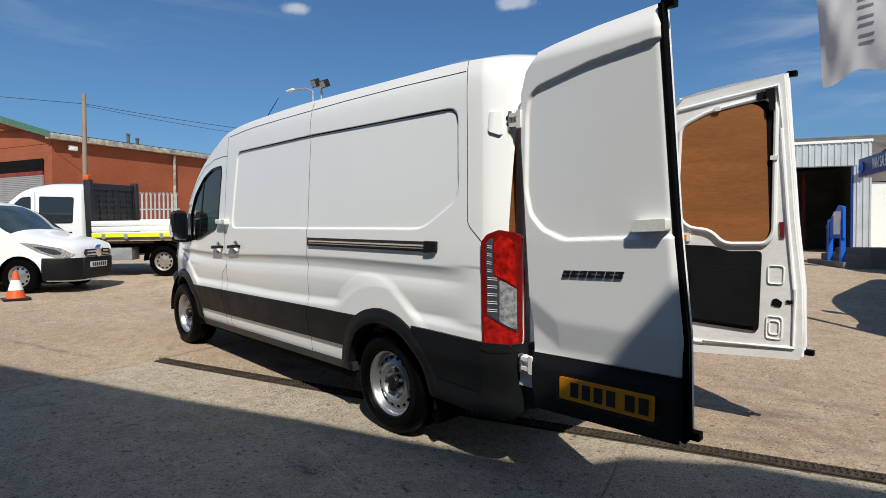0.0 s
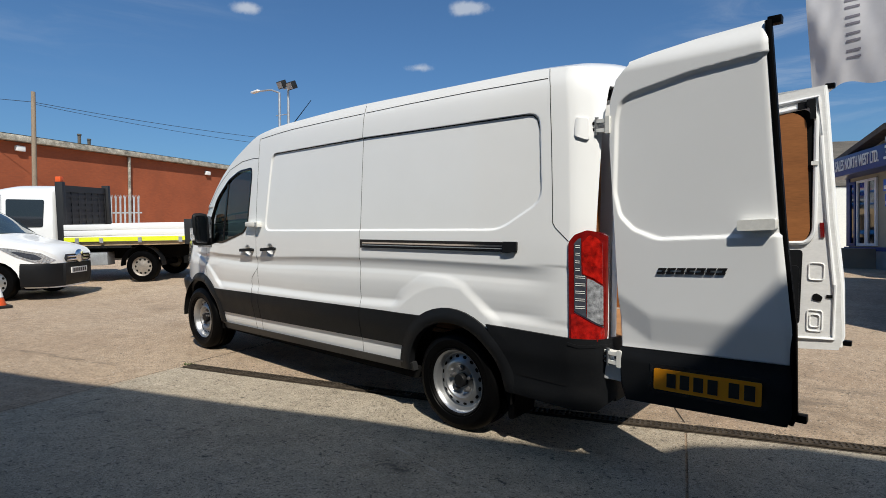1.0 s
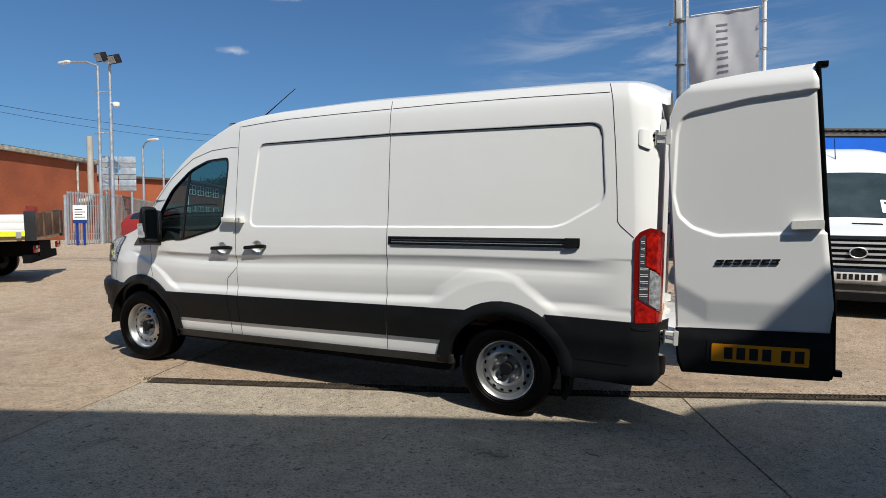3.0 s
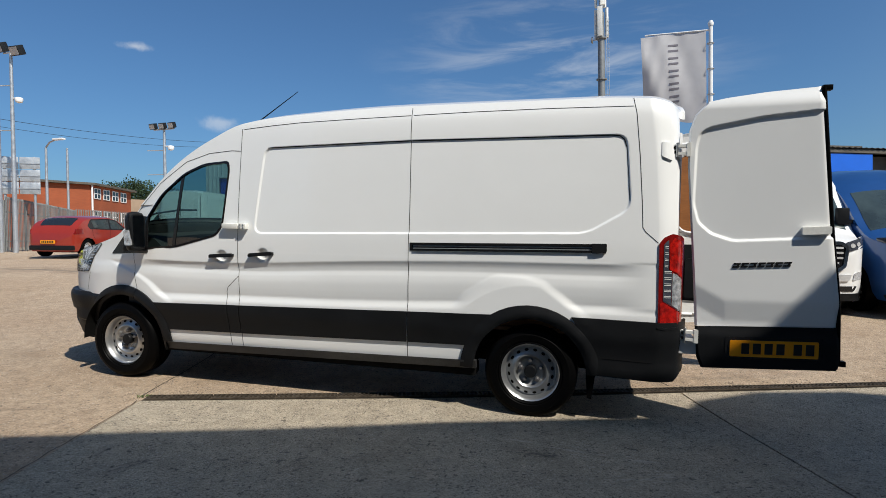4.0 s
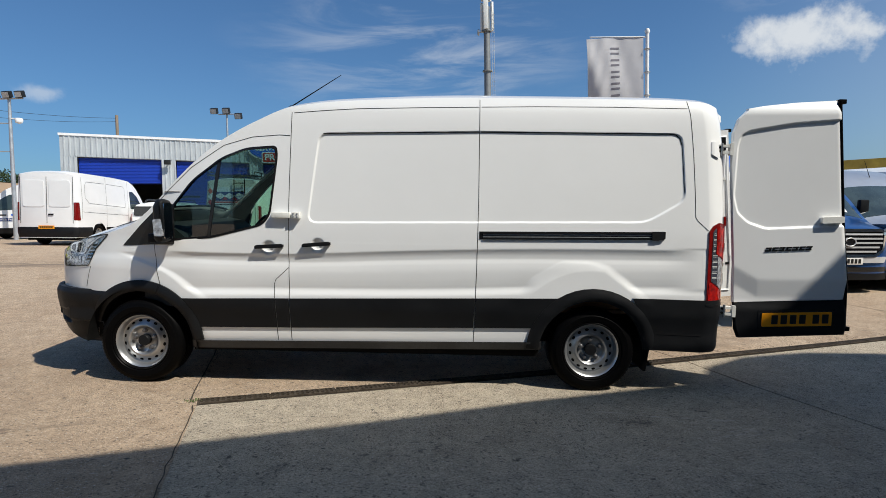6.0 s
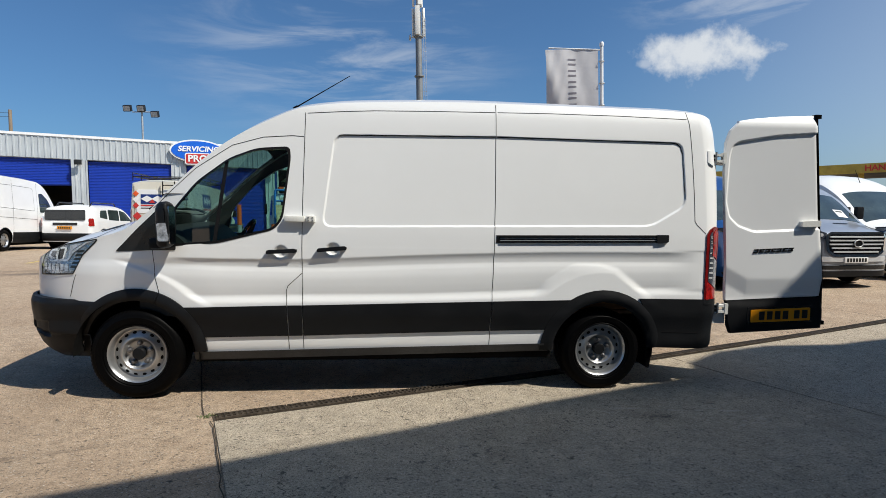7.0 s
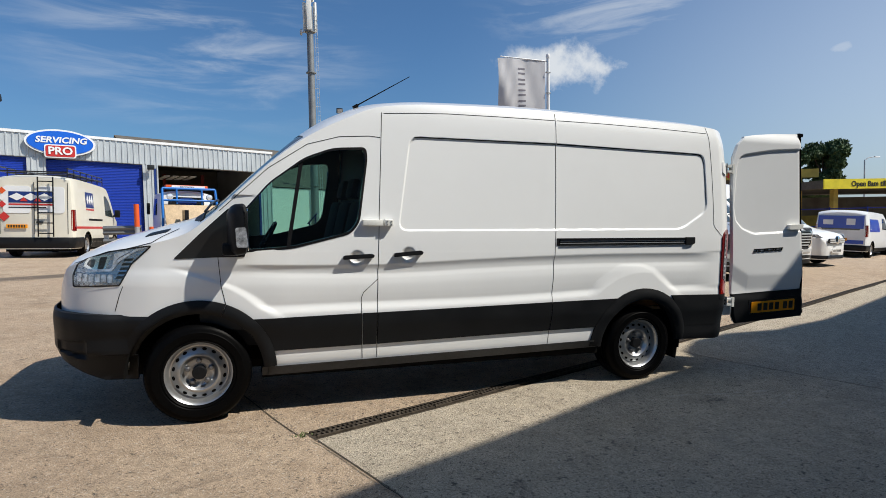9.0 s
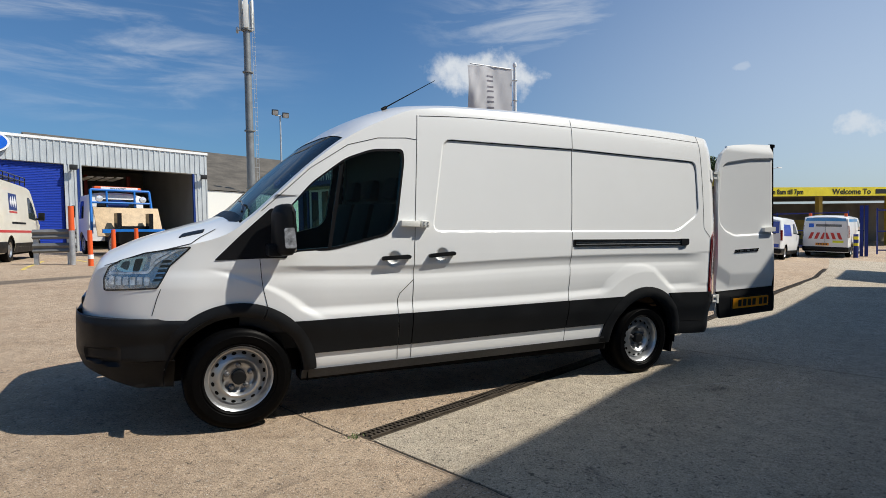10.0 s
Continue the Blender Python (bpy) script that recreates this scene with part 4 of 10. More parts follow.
def rear_door(van, mirror):
    f = door_frame(mirror)
    label = "white van rear door swung open, ply-lined inside" if mirror else "white van rear door swung open, dark bumper skin below"
    ws = [0.50 + 0.0165 * i for i in range(50)] + [1.325 + 0.006 * i for i in range(60)] + [1.69 + 0.011 * i for i in range(36)] + [2.09 + 0.006 * i for i in range(70)]
    skin = bmesh.new()
    low = bmesh.new()

    def top_of(u):
        return float(np.interp(u, [-0.03, 0.0, 0.05, 0.2, 0.435, 0.77], [2.27, 2.315, 2.338, 2.366, 2.392, 2.41]))
    for bm, w0, w1 in ((skin, 0.82, 2.46), (low, 0.50, 0.82)):
        prev = None
        levels = sorted({w0, w1, *[w for w in ws if w0 < w < w1]})
        for w in levels:
            row = []
            for i in range(111):
                s = (i / 60 * 0.22 if i <= 60 else 0.22 + (i - 60) / 50 * 0.78)
                lo, hi = door_edge(min(w, 2.42))
                u = lo + (hi - lo) * s
                wz = min(w, top_of(u)) if w > 2.2 else w
                if w > 2.2:
                    lo2, hi2 = door_edge(wz)
                    u = lo2 + (hi2 - lo2) * s
                row.append(bm.verts.new(f(u, wz + door_slope(u, wz), door_dip(u, wz + door_slope(u, wz)) - (0.012 if w0 < 0.8 else 0.0))))
            if prev:
                for i in range(110):
                    bm.faces.new((prev[i], prev[i + 1], row[i + 1], row[i]))
            prev = row
        bmesh.ops.remove_doubles(bm, verts=bm.verts, dist=0.0005)
        bmesh.ops.dissolve_degenerate(bm, edges=bm.edges, dist=0.0003)
    door = part("rear_door", skin, M["paint"], van, label, shade=30)
    part("bumper_skin", low, M["plastic"], door, "textured black lower skin")
    # the inner frame: a thick pressed panel
    outline = [(door_edge(w)[0], w) for w in (0.50, 0.58, 1.0, 1.5, 1.9, 2.15, 2.26)] + [(0.07, 2.32), (0.4, 2.36), (0.755, 2.405)] + [(door_edge(w)[1], w) for w in (1.9, 1.45, 1.0, 0.56, 0.50)]
    outline = [(min(max(u, door_edge(min(w, 2.42))[0] + 0.07), door_edge(min(w, 2.42))[1] - 0.012), w - 0.006) for u, w in outline]
    bm = bmesh.new()
    prism(bm, outline, 0.058, lambda u, v, d: f(u, v + door_slope(u, v), 0.055 + d))
    part("inner_panel", bm, M["scuffed"], door, "white pressed inner panel with scuffs")
    # seal and dark edge
    if not mirror:
        pts = [(door_edge(w)[1], w) for w in (0.505, 0.56, 0.8, 1.0, 1.2, 1.45, 1.8, 2.1, 2.36, 2.40)]
        bm = bmesh.new()
        sweep(bm, [f(u0 + 0.000, w0 + door_slope(u0, w0), 0.030) for u0, w0 in pts], 0.015)
        part("seal", bm, M["rubber"], door, "black rubber door seal")
        bm = bmesh.new()
        sweep(bm, [f(u0 - 0.004, w0 + door_slope(u0, w0), 0.054) for u0, w0 in pts], 0.015)
        part("seal", bm, M["rubber"], door, "black rubber door seal")
    for u0, w0 in ((0.93, 0.585), (0.775, 2.40)):
        bm = bmesh.new()
        box(bm, -0.02, -0.02, -0.018, 0.038, 0.03, 0.018, 0.006, m=Matrix.Translation(f(u0, w0, 0.05)))
        part("bump_stop", bm, M["rubber"], door)
    # hinges
    for w in (2.02, 0.70):
        lo = door_edge(w)[0]
        bm = bmesh.new()
        for k in (-1, 1):
            prism(bm, rounded([(lo - 0.075, w + k * 0.026 - 0.009), (lo + 0.005, w + k * 0.026 - 0.012), (lo + 0.005, w + k * 0.026 + 0.012), (lo - 0.075, w + k * 0.026 + 0.009)], 0.004, 2), 0.05, lambda u, v, d: f(u, v, d - 0.010))
        prism(bm, rounded([(lo - 0.012, w - 0.048), (lo + 0.016, w - 0.048), (lo + 0.016, w + 0.048), (lo - 0.012, w + 0.048)], 0.006, 2), 0.05, lambda u, v, d: f(u, v, d - 0.013))
        part("hinge", bm, M["white_lock"], door, "white steel hinge")
        bm = bmesh.new()
        tube(bm, f(lo - 0.072, w - 0.050, 0.0), f(lo - 0.072, w + 0.050, 0.0), 0.011, 0.011, 10)
        part("hinge_pin", bm, M["steel"], door)
        bm = bmesh.new()
        prism(bm, rounded([(lo - 0.128, w - 0.042), (lo - 0.066, w - 0.030), (lo - 0.066, w + 0.030), (lo - 0.128, w + 0.042)], 0.010, 2), 0.05, lambda u, v, d: f(u, v, d + 0.006))
        part("hinge_knuckle", bm, M["white_lock"], door)
        for k in (-1, 1):
            bm = bmesh.new()
            tube(bm, f(lo - 0.088, w + k * 0.017, -0.006), f(lo - 0.088, w + k * 0.017, 0.01), 0.010, 0.010, 8)
            part("bolt", bm, M["under"], door)
    # bolt-on lock bar
    bm = bmesh.new()
    prism(bm, rounded([(0.672, 1.438), (0.835, 1.447), (0.835, 1.498), (0.672, 1.488)], 0.010, 3), -0.048, lambda u, v, d: f(u, v, 0.020 + d))
    part("lock_bar", bm, M["white_lock"], door, "chipped white security lock")
    bm = bmesh.new()
    # the badge: slanted bars

    def stroke(u0, v0, u1, v1):  # adds to the open bm
        prism(bm, [(u0 + v0 * 0.35, v0), (u1 + v0 * 0.35, v0), (u1 + v1 * 0.35, v1), (u0 + v1 * 0.35, v1)], -0.006,
              lambda u, v, d: f(0.268 + u, 1.200 + v + 0.065 * u, door_dip(0.268 + u, 1.200 + v) + d))
    if not mirror:
        for i in range(7):
            u0 = i * 0.0505
            bm = bmesh.new()
            stroke(u0, 0.021, u0 + 0.044, 0.033)
            stroke(u0, 0.0, u0 + 0.044, 0.012)
            stroke(u0 + (0.004 if i % 2 else 0.026), 0.010, u0 + (0.018 if i % 2 else 0.040), 0.023)
            part("badge_bar", bm, M["gloss_black"], door, "black model badge bar")
        bm = bmesh.new()
        tilt = 0.062
        prism(bm, [(0.245, 0.565), (0.825, 0.598), (0.825, 0.752), (0.245, 0.718)], 0.006, lambda u, v, d: f(u, v, door_dip(u, v) - 0.016 + d))
        part("plate_recess", bm, M["gloss_black"], door)
        bm = bmesh.new()
        prism(bm, rounded([(0.273, 0.585), (0.799, 0.617), (0.799, 0.729), (0.273, 0.697)], 0.008, 2), 0.006, lambda u, v, d: f(u, v, door_dip(u, v) - 0.023 + d))
        plate = part("number_plate", bm, M["plate_yellow"], door, "yellow registration plate")
        for i, u0 in enumerate((0.345, 0.415, 0.485, 0.555, 0.655, 0.725)):
            bm = bmesh.new()
            b0 = 0.605 + tilt * (u0 - 0.273)
            prism(bm, [(u0, b0), (u0 + 0.048, b0 + 0.003), (u0 + 0.048, b0 + 0.077), (u0, b0 + 0.074)], 0.002, lambda u, v, d: f(u, v, door_dip(u, v) - 0.0265 + d))
            part("plate_bar", bm, M["ink"], door)
    else:
        bm.free()
        # what the inside shows: ply window blank in a pressed hole with its shadow as a dark plate, black liner, latch
        # holes, reflector
        dd = 0.115
        hole = rounded([(0.100, 1.50), (0.115, 2.12), (0.30, 2.205), (0.66, 2.262), (0.715, 2.19), (0.725, 1.37), (0.685, 1.295), (0.42, 1.285), (0.335, 1.375), (0.17, 1.395)], 0.06, 4)
        # near-black plate paints the shadow gap round the ply
        bm = bmesh.new()
        prism(bm, hole, 0.003, lambda u, v, d: f(u, v, dd + d))
        part("panel_hole", bm, M["dark"], door)
        bm = bmesh.new()
        ply = rounded([(0.108, 1.50), (0.122, 2.11), (0.30, 2.192), (0.58, 2.232), (0.655, 2.17), (0.700, 1.37), (0.665, 1.30), (0.42, 1.292), (0.335, 1.383), (0.18, 1.402)], 0.06, 4)
        prism(bm, ply, 0.005, lambda u, v, d: f(u, v, dd + 0.004 + d))
        part("plywood_panel", bm, M["ply"], door, "varnished plywood window blank")
        bm = bmesh.new()
        sweep(bm, [f(u0, w0, dd + 0.004) for u0, w0 in hole], 0.016, 8, True)
        part("panel_rim", bm, M["paint"], door)
        for u0, w0 in ((0.102, 1.80), (0.36, 2.215), (0.715, 1.86)):
            bm = bmesh.new()
            prism(bm, rounded([(u0 - 0.022, w0 - 0.014), (u0 + 0.022, w0 - 0.014), (u0 + 0.022, w0 + 0.014), (u0 - 0.022, w0 + 0.014)], 0.005, 2), 0.010, lambda u, v, d: f(u, v, dd + 0.016 + d))
            part("clip", bm, M["white_lock"], door)
        # raised margins of the pressing
        bm = bmesh.new()
        sweep(bm, [f(u0, w0 + door_slope(u0, w0), dd) for u0, w0 in ((0.06, 0.60), (0.30, 0.585), (0.86, 0.585), (0.855, 1.0), (0.80, 1.45), (0.745, 2.05), (0.725, 2.325), (0.40, 2.285), (0.10, 2.24))], 0.013, 8)
        part("pressing", bm, M["paint"], door)
        bm = bmesh.new()
        sweep(bm, [f(door_edge(w0)[1] - 0.006, w0 + door_slope(0.9, w0), 0.060) for w0 in (0.51, 0.60, 1.0, 1.25, 1.45, 1.9, 2.36, 2.405)], 0.016, 8)
        part("door_flange", bm, M["paint"], door, "bright white folded door edge")
        bm = bmesh.new()
        prism(bm, rounded([(0.09, 0.715), (0.655, 0.70), (0.66, 1.245), (0.45, 1.235), (0.36, 1.268), (0.10, 1.268)], 0.03, 3), 0.010, lambda u, v, d: f(u, v, dd + d))
        prism(bm, rounded([(0.21, 0.74), (0.645, 0.728), (0.645, 1.13), (0.215, 1.13)], 0.035, 4), 0.014, lambda u, v, d: f(u, v, dd + 0.010 + d))
        part("liner", bm, M["plastic"], door, "black moulded door liner")
        bm = bmesh.new()
        prism(bm, [(0.762, 1.335), (0.788, 1.335), (0.780, 1.44), (0.755, 1.44)], 0.006, lambda u, v, d: f(u, v, dd + d))
        part("reflector", bm, M["red_lens"], door, "red reflector")
        for u0, w0, u1, w1 in ((0.70, 1.03, 0.79, 1.15), (0.70, 0.66, 0.79, 0.81), (0.715, 0.69, 0.775, 0.78)):
            bm = bmesh.new()
            sweep(bm, [f(*q, dd) for q in rounded([(u0, w0), (u1, w0), (u1, w1), (u0, w1)], 0.02, 3)], 0.006, 6, True)
            part("pressing", bm, M["scuffed"], door)
        bm = bmesh.new()
        prism(bm, rounded([(0.725, 0.885), (0.78, 0.875), (0.79, 0.91), (0.755, 0.935), (0.73, 0.925)], 0.01, 3), 0.003, lambda u, v, d: f(u, v, dd + d))
        prism(bm, [(0.81, 0.905), (0.85, 0.905), (0.85, 0.928), (0.81, 0.928)], 0.003, lambda u, v, d: f(u, v, dd + d))
        part("latch_hole", bm, M["dark"], door)
        bm = bmesh.new()
        prism(bm, rounded([(0.60, 2.29), (0.66, 2.295), (0.66, 2.245), (0.60, 2.24)], 0.006, 2), 0.022, lambda u, v, d: f(u, v, dd + d))
        prism(bm, rounded([(0.655, 2.305), (0.705, 2.31), (0.715, 2.17), (0.680, 2.165), (0.672, 2.25), (0.655, 2.255)], 0.006, 2), 0.035, lambda u, v, d: f(u, v, dd + d))
        part("latch", bm, M["gloss_black"], door, "black roof latch")
        bm = bmesh.new()
        prism(bm, rounded([(0.09, 1.295), (0.20, 1.295), (0.20, 1.355), (0.09, 1.355)], 0.01, 2), 0.01, lambda u, v, d: f(u, v, dd + d))
        lamp = part("door_lamp", bm, M["white_lock"], door)
        bm = bmesh.new()
        prism(bm, [(0.115, 1.308), (0.175, 1.308), (0.175, 1.342), (0.115, 1.342)], 0.006, lambda u, v, d: f(u, v, dd + 0.01 + d))
        part("lens", bm, M["amber"], lamp)
    return door


def hero_van():
    van = thing("van", "white long-wheelbase panel van parked with rear doors open", "van", VAN)
    van_shell(van)
    # glass and its black surround
    grow = [(x + (x - 0.72) * 0.012, z + (z - 1.6) * 0.015) for x, z in WINDOW]
    bm = bmesh.new()
    n = len(WINDOW)
    for k in range(n):
        a, b, c, d = grow[k], grow[(k + 1) % n], WINDOW[(k + 1) % n], WINDOW[k]
        c = (c[0] + (0.72 - c[0]) * 0.03, c[1] + (1.6 - c[1]) * 0.04)
        d = (d[0] + (0.72 - d[0]) * 0.03, d[1] + (1.6 - d[1]) * 0.04)
        q = [bm.verts.new(near_side(*p, o)) for p, o in ((a, 0.003), (b, 0.003), (c, 0.006), (d, 0.006), (c, -0.03), (d, -0.03))]
        bm.faces.new(q[:4])
        bm.faces.new((q[3], q[2], q[4], q[5]))
    bmesh.ops.remove_doubles(bm, verts=bm.verts, dist=0.0004)
    part("window_surround", bm, M["gloss_black"], van, "black window rubber")
    g = plate_part("door_glass", WINDOW, -0.012, M["pane"], van, 0, 0.12, "green-tinted side glass")
    g.visible_shadow = False
    g = plate_part("door_glass", WINDOW, -0.012, M["pane"], van, 0, 0.12, "green-tinted side glass", surf=lambda u, v, o: (u, 2 * CY - near_side(u, v, o)[1], v))
    g.visible_shadow = False
    plate_part("quarter_pillar", rounded([(0.575, 1.225), (0.602, 1.23), (0.695, 1.89), (0.665, 1.86)], 0.005, 2), -0.006, M["gloss_black"], van, 0.01)
    bm = bmesh.new()
    patch(bm, [(0.01, 0.035), (0.70, 0.035), (0.70, 0.965), (0.01, 0.965)], lambda u, v, o: top_surf(u, v, o - 0.006), 0.08)
    ws = part("windscreen", bm, M["screen"], van, "large raked windscreen")
    ws.visible_shadow = False
    bm = bmesh.new()
    patch(bm, [(-0.045, 0.16), (-0.01, 0.07), (0.02, 0.045), (0.02, 0.955), (-0.01, 0.93), (-0.045, 0.84)], lambda u, v, o: top_surf(u, v, o + 0.003), 0.08, 0.01)
    part("scuttle", bm, M["plastic"], van, "black scuttle panel below the screen")
    bm = bmesh.new()
    patch(bm, rounded([(-0.37, 0.115), (-0.22, 0.098), (-0.20, 0.150), (-0.34, 0.170)], 0.01, 2), lambda u, v, o: top_surf(u, v, o + 0.003), 0.05, 0.006)
    part("bonnet_vent", bm, M["plastic"], van, "black louvred bonnet vent")
    bm = bmesh.new()
    chain(bm, [top_surf(0.03, 0.10, 0.03), top_surf(0.06, 0.18, 0.035), top_surf(0.09, 0.34, 0.03), top_surf(0.10, 0.47, 0.02)], 0.009, 8)
    part("wiper", bm, M["gloss_black"], van)
    plate_part("sail_panel", rounded([(-0.165, 1.150), (0.10, 1.165), (0.30, 1.17), (0.30, 1.50), (0.19, 1.51), (0.0, 1.325)], 0.015, 3), 0.004, M["gloss_black"], van, 0.01, label="black triangular sail panel")
    # panel gaps
    for pts in (
        [(1.262, 0.385), (1.254, 0.75), (1.250, 1.2), (1.252, 1.5), (1.268, 2.26)],
        [(2.772, 0.405), (2.785, 1.0), (2.79, 1.6), (2.785, 2.385)],
        [(4.444, 2.395), (4.467, 2.284), (4.496, 1.976), (4.518, 1.647), (4.526, 1.470), (4.545, 1.44), (4.633, 1.362)],
        [(1.150, 0.385), (1.135, 0.60), (1.128, 0.86), (1.142, 0.90), (1.248, 1.0)],
        [(-0.478, 0.962), (-0.500, 0.90), (-0.528, 0.79)], [(0.182, 0.80), (0.142, 0.968), (0.122, 1.156), (0.121, 1.30)],
        [(0.13, 1.49), (0.45, 1.80), (0.72, 1.985), (0.95, 2.055), (1.17, 2.075), (1.258, 2.07)],
        [(1.285, 2.255), (1.54, 2.278), (1.80, 2.296), (2.3, 2.312), (2.78, 2.323)], [(2.80, 2.324), (3.25, 2.334), (3.85, 2.339), (4.445, 2.334)],
    ):
        bm = bmesh.new()
        ribbon(bm, pts, 0.0045, lifted(0.0015), step=0.010)
        part("panel_gap", bm, M["seam"], van)
    bm = bmesh.new()
    ribbon(bm, [(-0.80, 0.012), (-0.55, 0.006), (-0.30, 0.008), (-0.24, 0.05), (-0.14, 0.10)], 0.008, lambda u, v, o: top_surf(u, v, o + 0.003), step=0.03)
    part("bonnet_gap", bm, M["seam"], van)
    # dark ribbons paint the shade under the recess's overhanging edge
    for pts, wide in (([(1.525, 2.0905), (1.56, 2.0925), (2.2, 2.109), (2.782, 2.122)], 0.0065), ([(2.798, 2.122), (3.6, 2.126), (4.30, 2.128), (4.355, 2.122), (4.388, 2.095), (4.405, 2.04)], 0.0065),
                      ([(4.405, 2.04), (4.420, 1.85), (4.434, 1.66)], 0.0030)):
        bm = bmesh.new()
        ribbon(bm, pts, wide, lifted(0.003), step=0.02)
        part("recess_gap", bm, M["seam"], van)
    # cladding
    for poly in ([(0.455, 0.487), (1.143, 0.497), (1.132, 0.745), (0.31, 0.727)], [(1.150, 0.497), (1.253, 0.498), (1.249, 0.746), (1.139, 0.745)],
                 [(1.262, 0.498), (2.766, 0.529), (2.776, 0.778), (1.257, 0.746)], [(2.778, 0.529), (3.31, 0.537), (3.45, 0.792), (2.784, 0.778)]):
        plate_part("cladding", poly, 0.012, M["plastic"], van, 0.03, 0.04, label="charcoal side moulding")
    plate_part("sill", [(0.42, 0.300), (3.33, 0.350), (3.33, 0.416), (0.42, 0.366)], 0.010, M["sill"], van, 0.05, label="black sill")
    # strip along the sill's top edge in the same lighter plastic
    bm = bmesh.new()
    ribbon(bm, [(0.44, 0.362), (3.32, 0.412)], 0.016, lifted(0.020), step=0.1)
    part("sill_ledge", bm, M["sill"], van)
    bm = bmesh.new()
    box(bm, 0.42, 0.02, 0.28, 3.32, 0.18, 0.37, 0.01)
    part("sill_beam", bm, M["under"], van)
    for c, name in ((0.0, "front_arch"), (3.75, "rear_arch")):
        ends = ((0.06, math.pi - 0.03),) if c else ((0.06, 1.225), (1.235, math.pi - 0.31))
        for a0, a1 in ends:
            plate_part("arch_flare", arch_poly(c - (0.012 if c else 0.0), 0.43, 0.532 if c else 0.523, a0, a1), 0.016, M["plastic"], van, 0.06, 0.03, "charcoal wheel-arch flare",
                       surf=(lambda q: lambda u, v, o: near_side(u, v, o + 0.016 * math.sin(math.pi * min(1.0, max(0.0, (math.hypot(u - q, v - 0.345) - 0.43) / 0.095)) ** 0.7)))(c))
        bm = bmesh.new()
        prof = [(0.462, -0.03), (0.462, 0.42), (0.0001, 0.42)]
        rings = []
        for r0, h0 in prof:
            rings.append([bm.verts.new((c + r0 * math.cos(a), h0, 0.345 + r0 * math.sin(a))) for a in [math.pi * i / 24 - 0.12 for i in range(26)]])
        for a, b in zip(rings, rings[1:]):
            for i in range(25):
                bm.faces.new((a[i], a[i + 1], b[i + 1], b[i]))
        part("wheel_housing", bm, M["under"], van)
    # bumpers
    bm = bmesh.new()
    BUMPER = [(-0.965, 0.44), (-0.80, 0.365), (-0.60, 0.305), (-0.397, 0.30), (-0.391, 0.490), (-0.430, 0.496), (-0.430, 0.564), (-0.405, 0.62), (-0.370, 0.676), (-0.335, 0.725), (-0.300, 0.771), (-0.552, 0.767), (-0.965, 0.775)]
    FOG = rounded([(-0.90, 0.483), (-0.757, 0.452), (-0.704, 0.458), (-0.704, 0.596), (-0.903, 0.580)], 0.02, 3)

    lip_z = curve([(-1.0, 0.52), (-0.80, 0.505), (-0.68, 0.500), (-0.44, 0.496)])

    def bumper_skin(flip):
        def f(x, z, o):
            p = near_side(x, max(z, 0.6), o + 0.016 + 0.026 * smooth(-0.42, -0.62, x) + 0.042 * smooth(-0.45, -0.80, x) - 0.05 * smooth(0.52, 0.32, z) - 0.018 * smooth(lip_z(x), lip_z(x) - 0.014, z) - 0.035 * smooth(0.0, 0.02, depth_in(FOG, x, z)) - 0.028 * smooth(0.735, 0.775, z))
            return (p[0] - 0.032 * smooth(-0.80, -0.95, x) + 0.05 * smooth(0.55, 0.33, z) * smooth(-0.6, -1.0, x), 2 * CY - p[1] if flip else p[1], z)
        return f
    patch(bm, BUMPER, bumper_skin(False), 0.014, 0.06)
    patch(bm, BUMPER, bumper_skin(True), 0.06, 0.06)
    fb = part("front_bumper", bm, M["plastic"], van, "charcoal front bumper")
    bm = bmesh.new()
    box(bm, -0.995, 0.66, 0.57, -0.93, 2 * CY - 0.66, 0.77, 0.02)
    box(bm, -0.95, 0.66, 0.45, -0.90, 2 * CY - 0.66, 0.60, 0.02)
    part("bumper_face", bm, M["plastic"], fb)
    bm = bmesh.new()
    box(bm, -0.975, 0.74, 0.78, -0.92, 2 * CY - 0.74, 0.84, 0.015)
    part("grille", bm, M["gloss_black"], van, "black front grille")
    bm = bmesh.new()
    patch(bm, [(4.225, 0.375), (4.77, 0.355), (4.845, 0.43), (4.86, 0.795), (4.05, 0.806), (4.16, 0.62), (4.215, 0.45)], lambda x, z, o: (x, near_side(x, max(z, 0.5), o + 0.018 - 0.03 * smooth(0.42, 0.3, z) - 0.004 * smooth(0.012, 0.004, abs(z - 0.512)))[1], z), 0.03, 0.06)
    rb = part("rear_bumper", bm, M["plastic"], van, "charcoal rear corner moulding")
    bm = bmesh.new()
    ribbon(bm, [(4.27, 0.515), (4.62, 0.505)], 0.008, lambda x, z, o: near_side(x, z, o + 0.021), step=0.05)
    part("moulding_gap", bm, M["seam"], rb)
    bm = bmesh.new()
    box(bm, 4.70, 0.14, 0.40, 4.85, 2 * CY - 0.14, 0.60, 0.03)
    for i in range(4):
        box(bm, 4.765 + i * 0.028, 0.16, 0.60, 4.78 + i * 0.028, 2 * CY - 0.16, 0.612, 0.003)
    part("rear_step", bm, M["plastic"], van, "ribbed black rear step")
    # pads behind the hinges
    for z in (2.015,):
        bm = bmesh.new()
        pad = [(4.640, z + 0.060), (4.705, z + 0.056), (4.715, z - 0.070), (4.700, z - 0.068), (4.640, z - 0.042)]
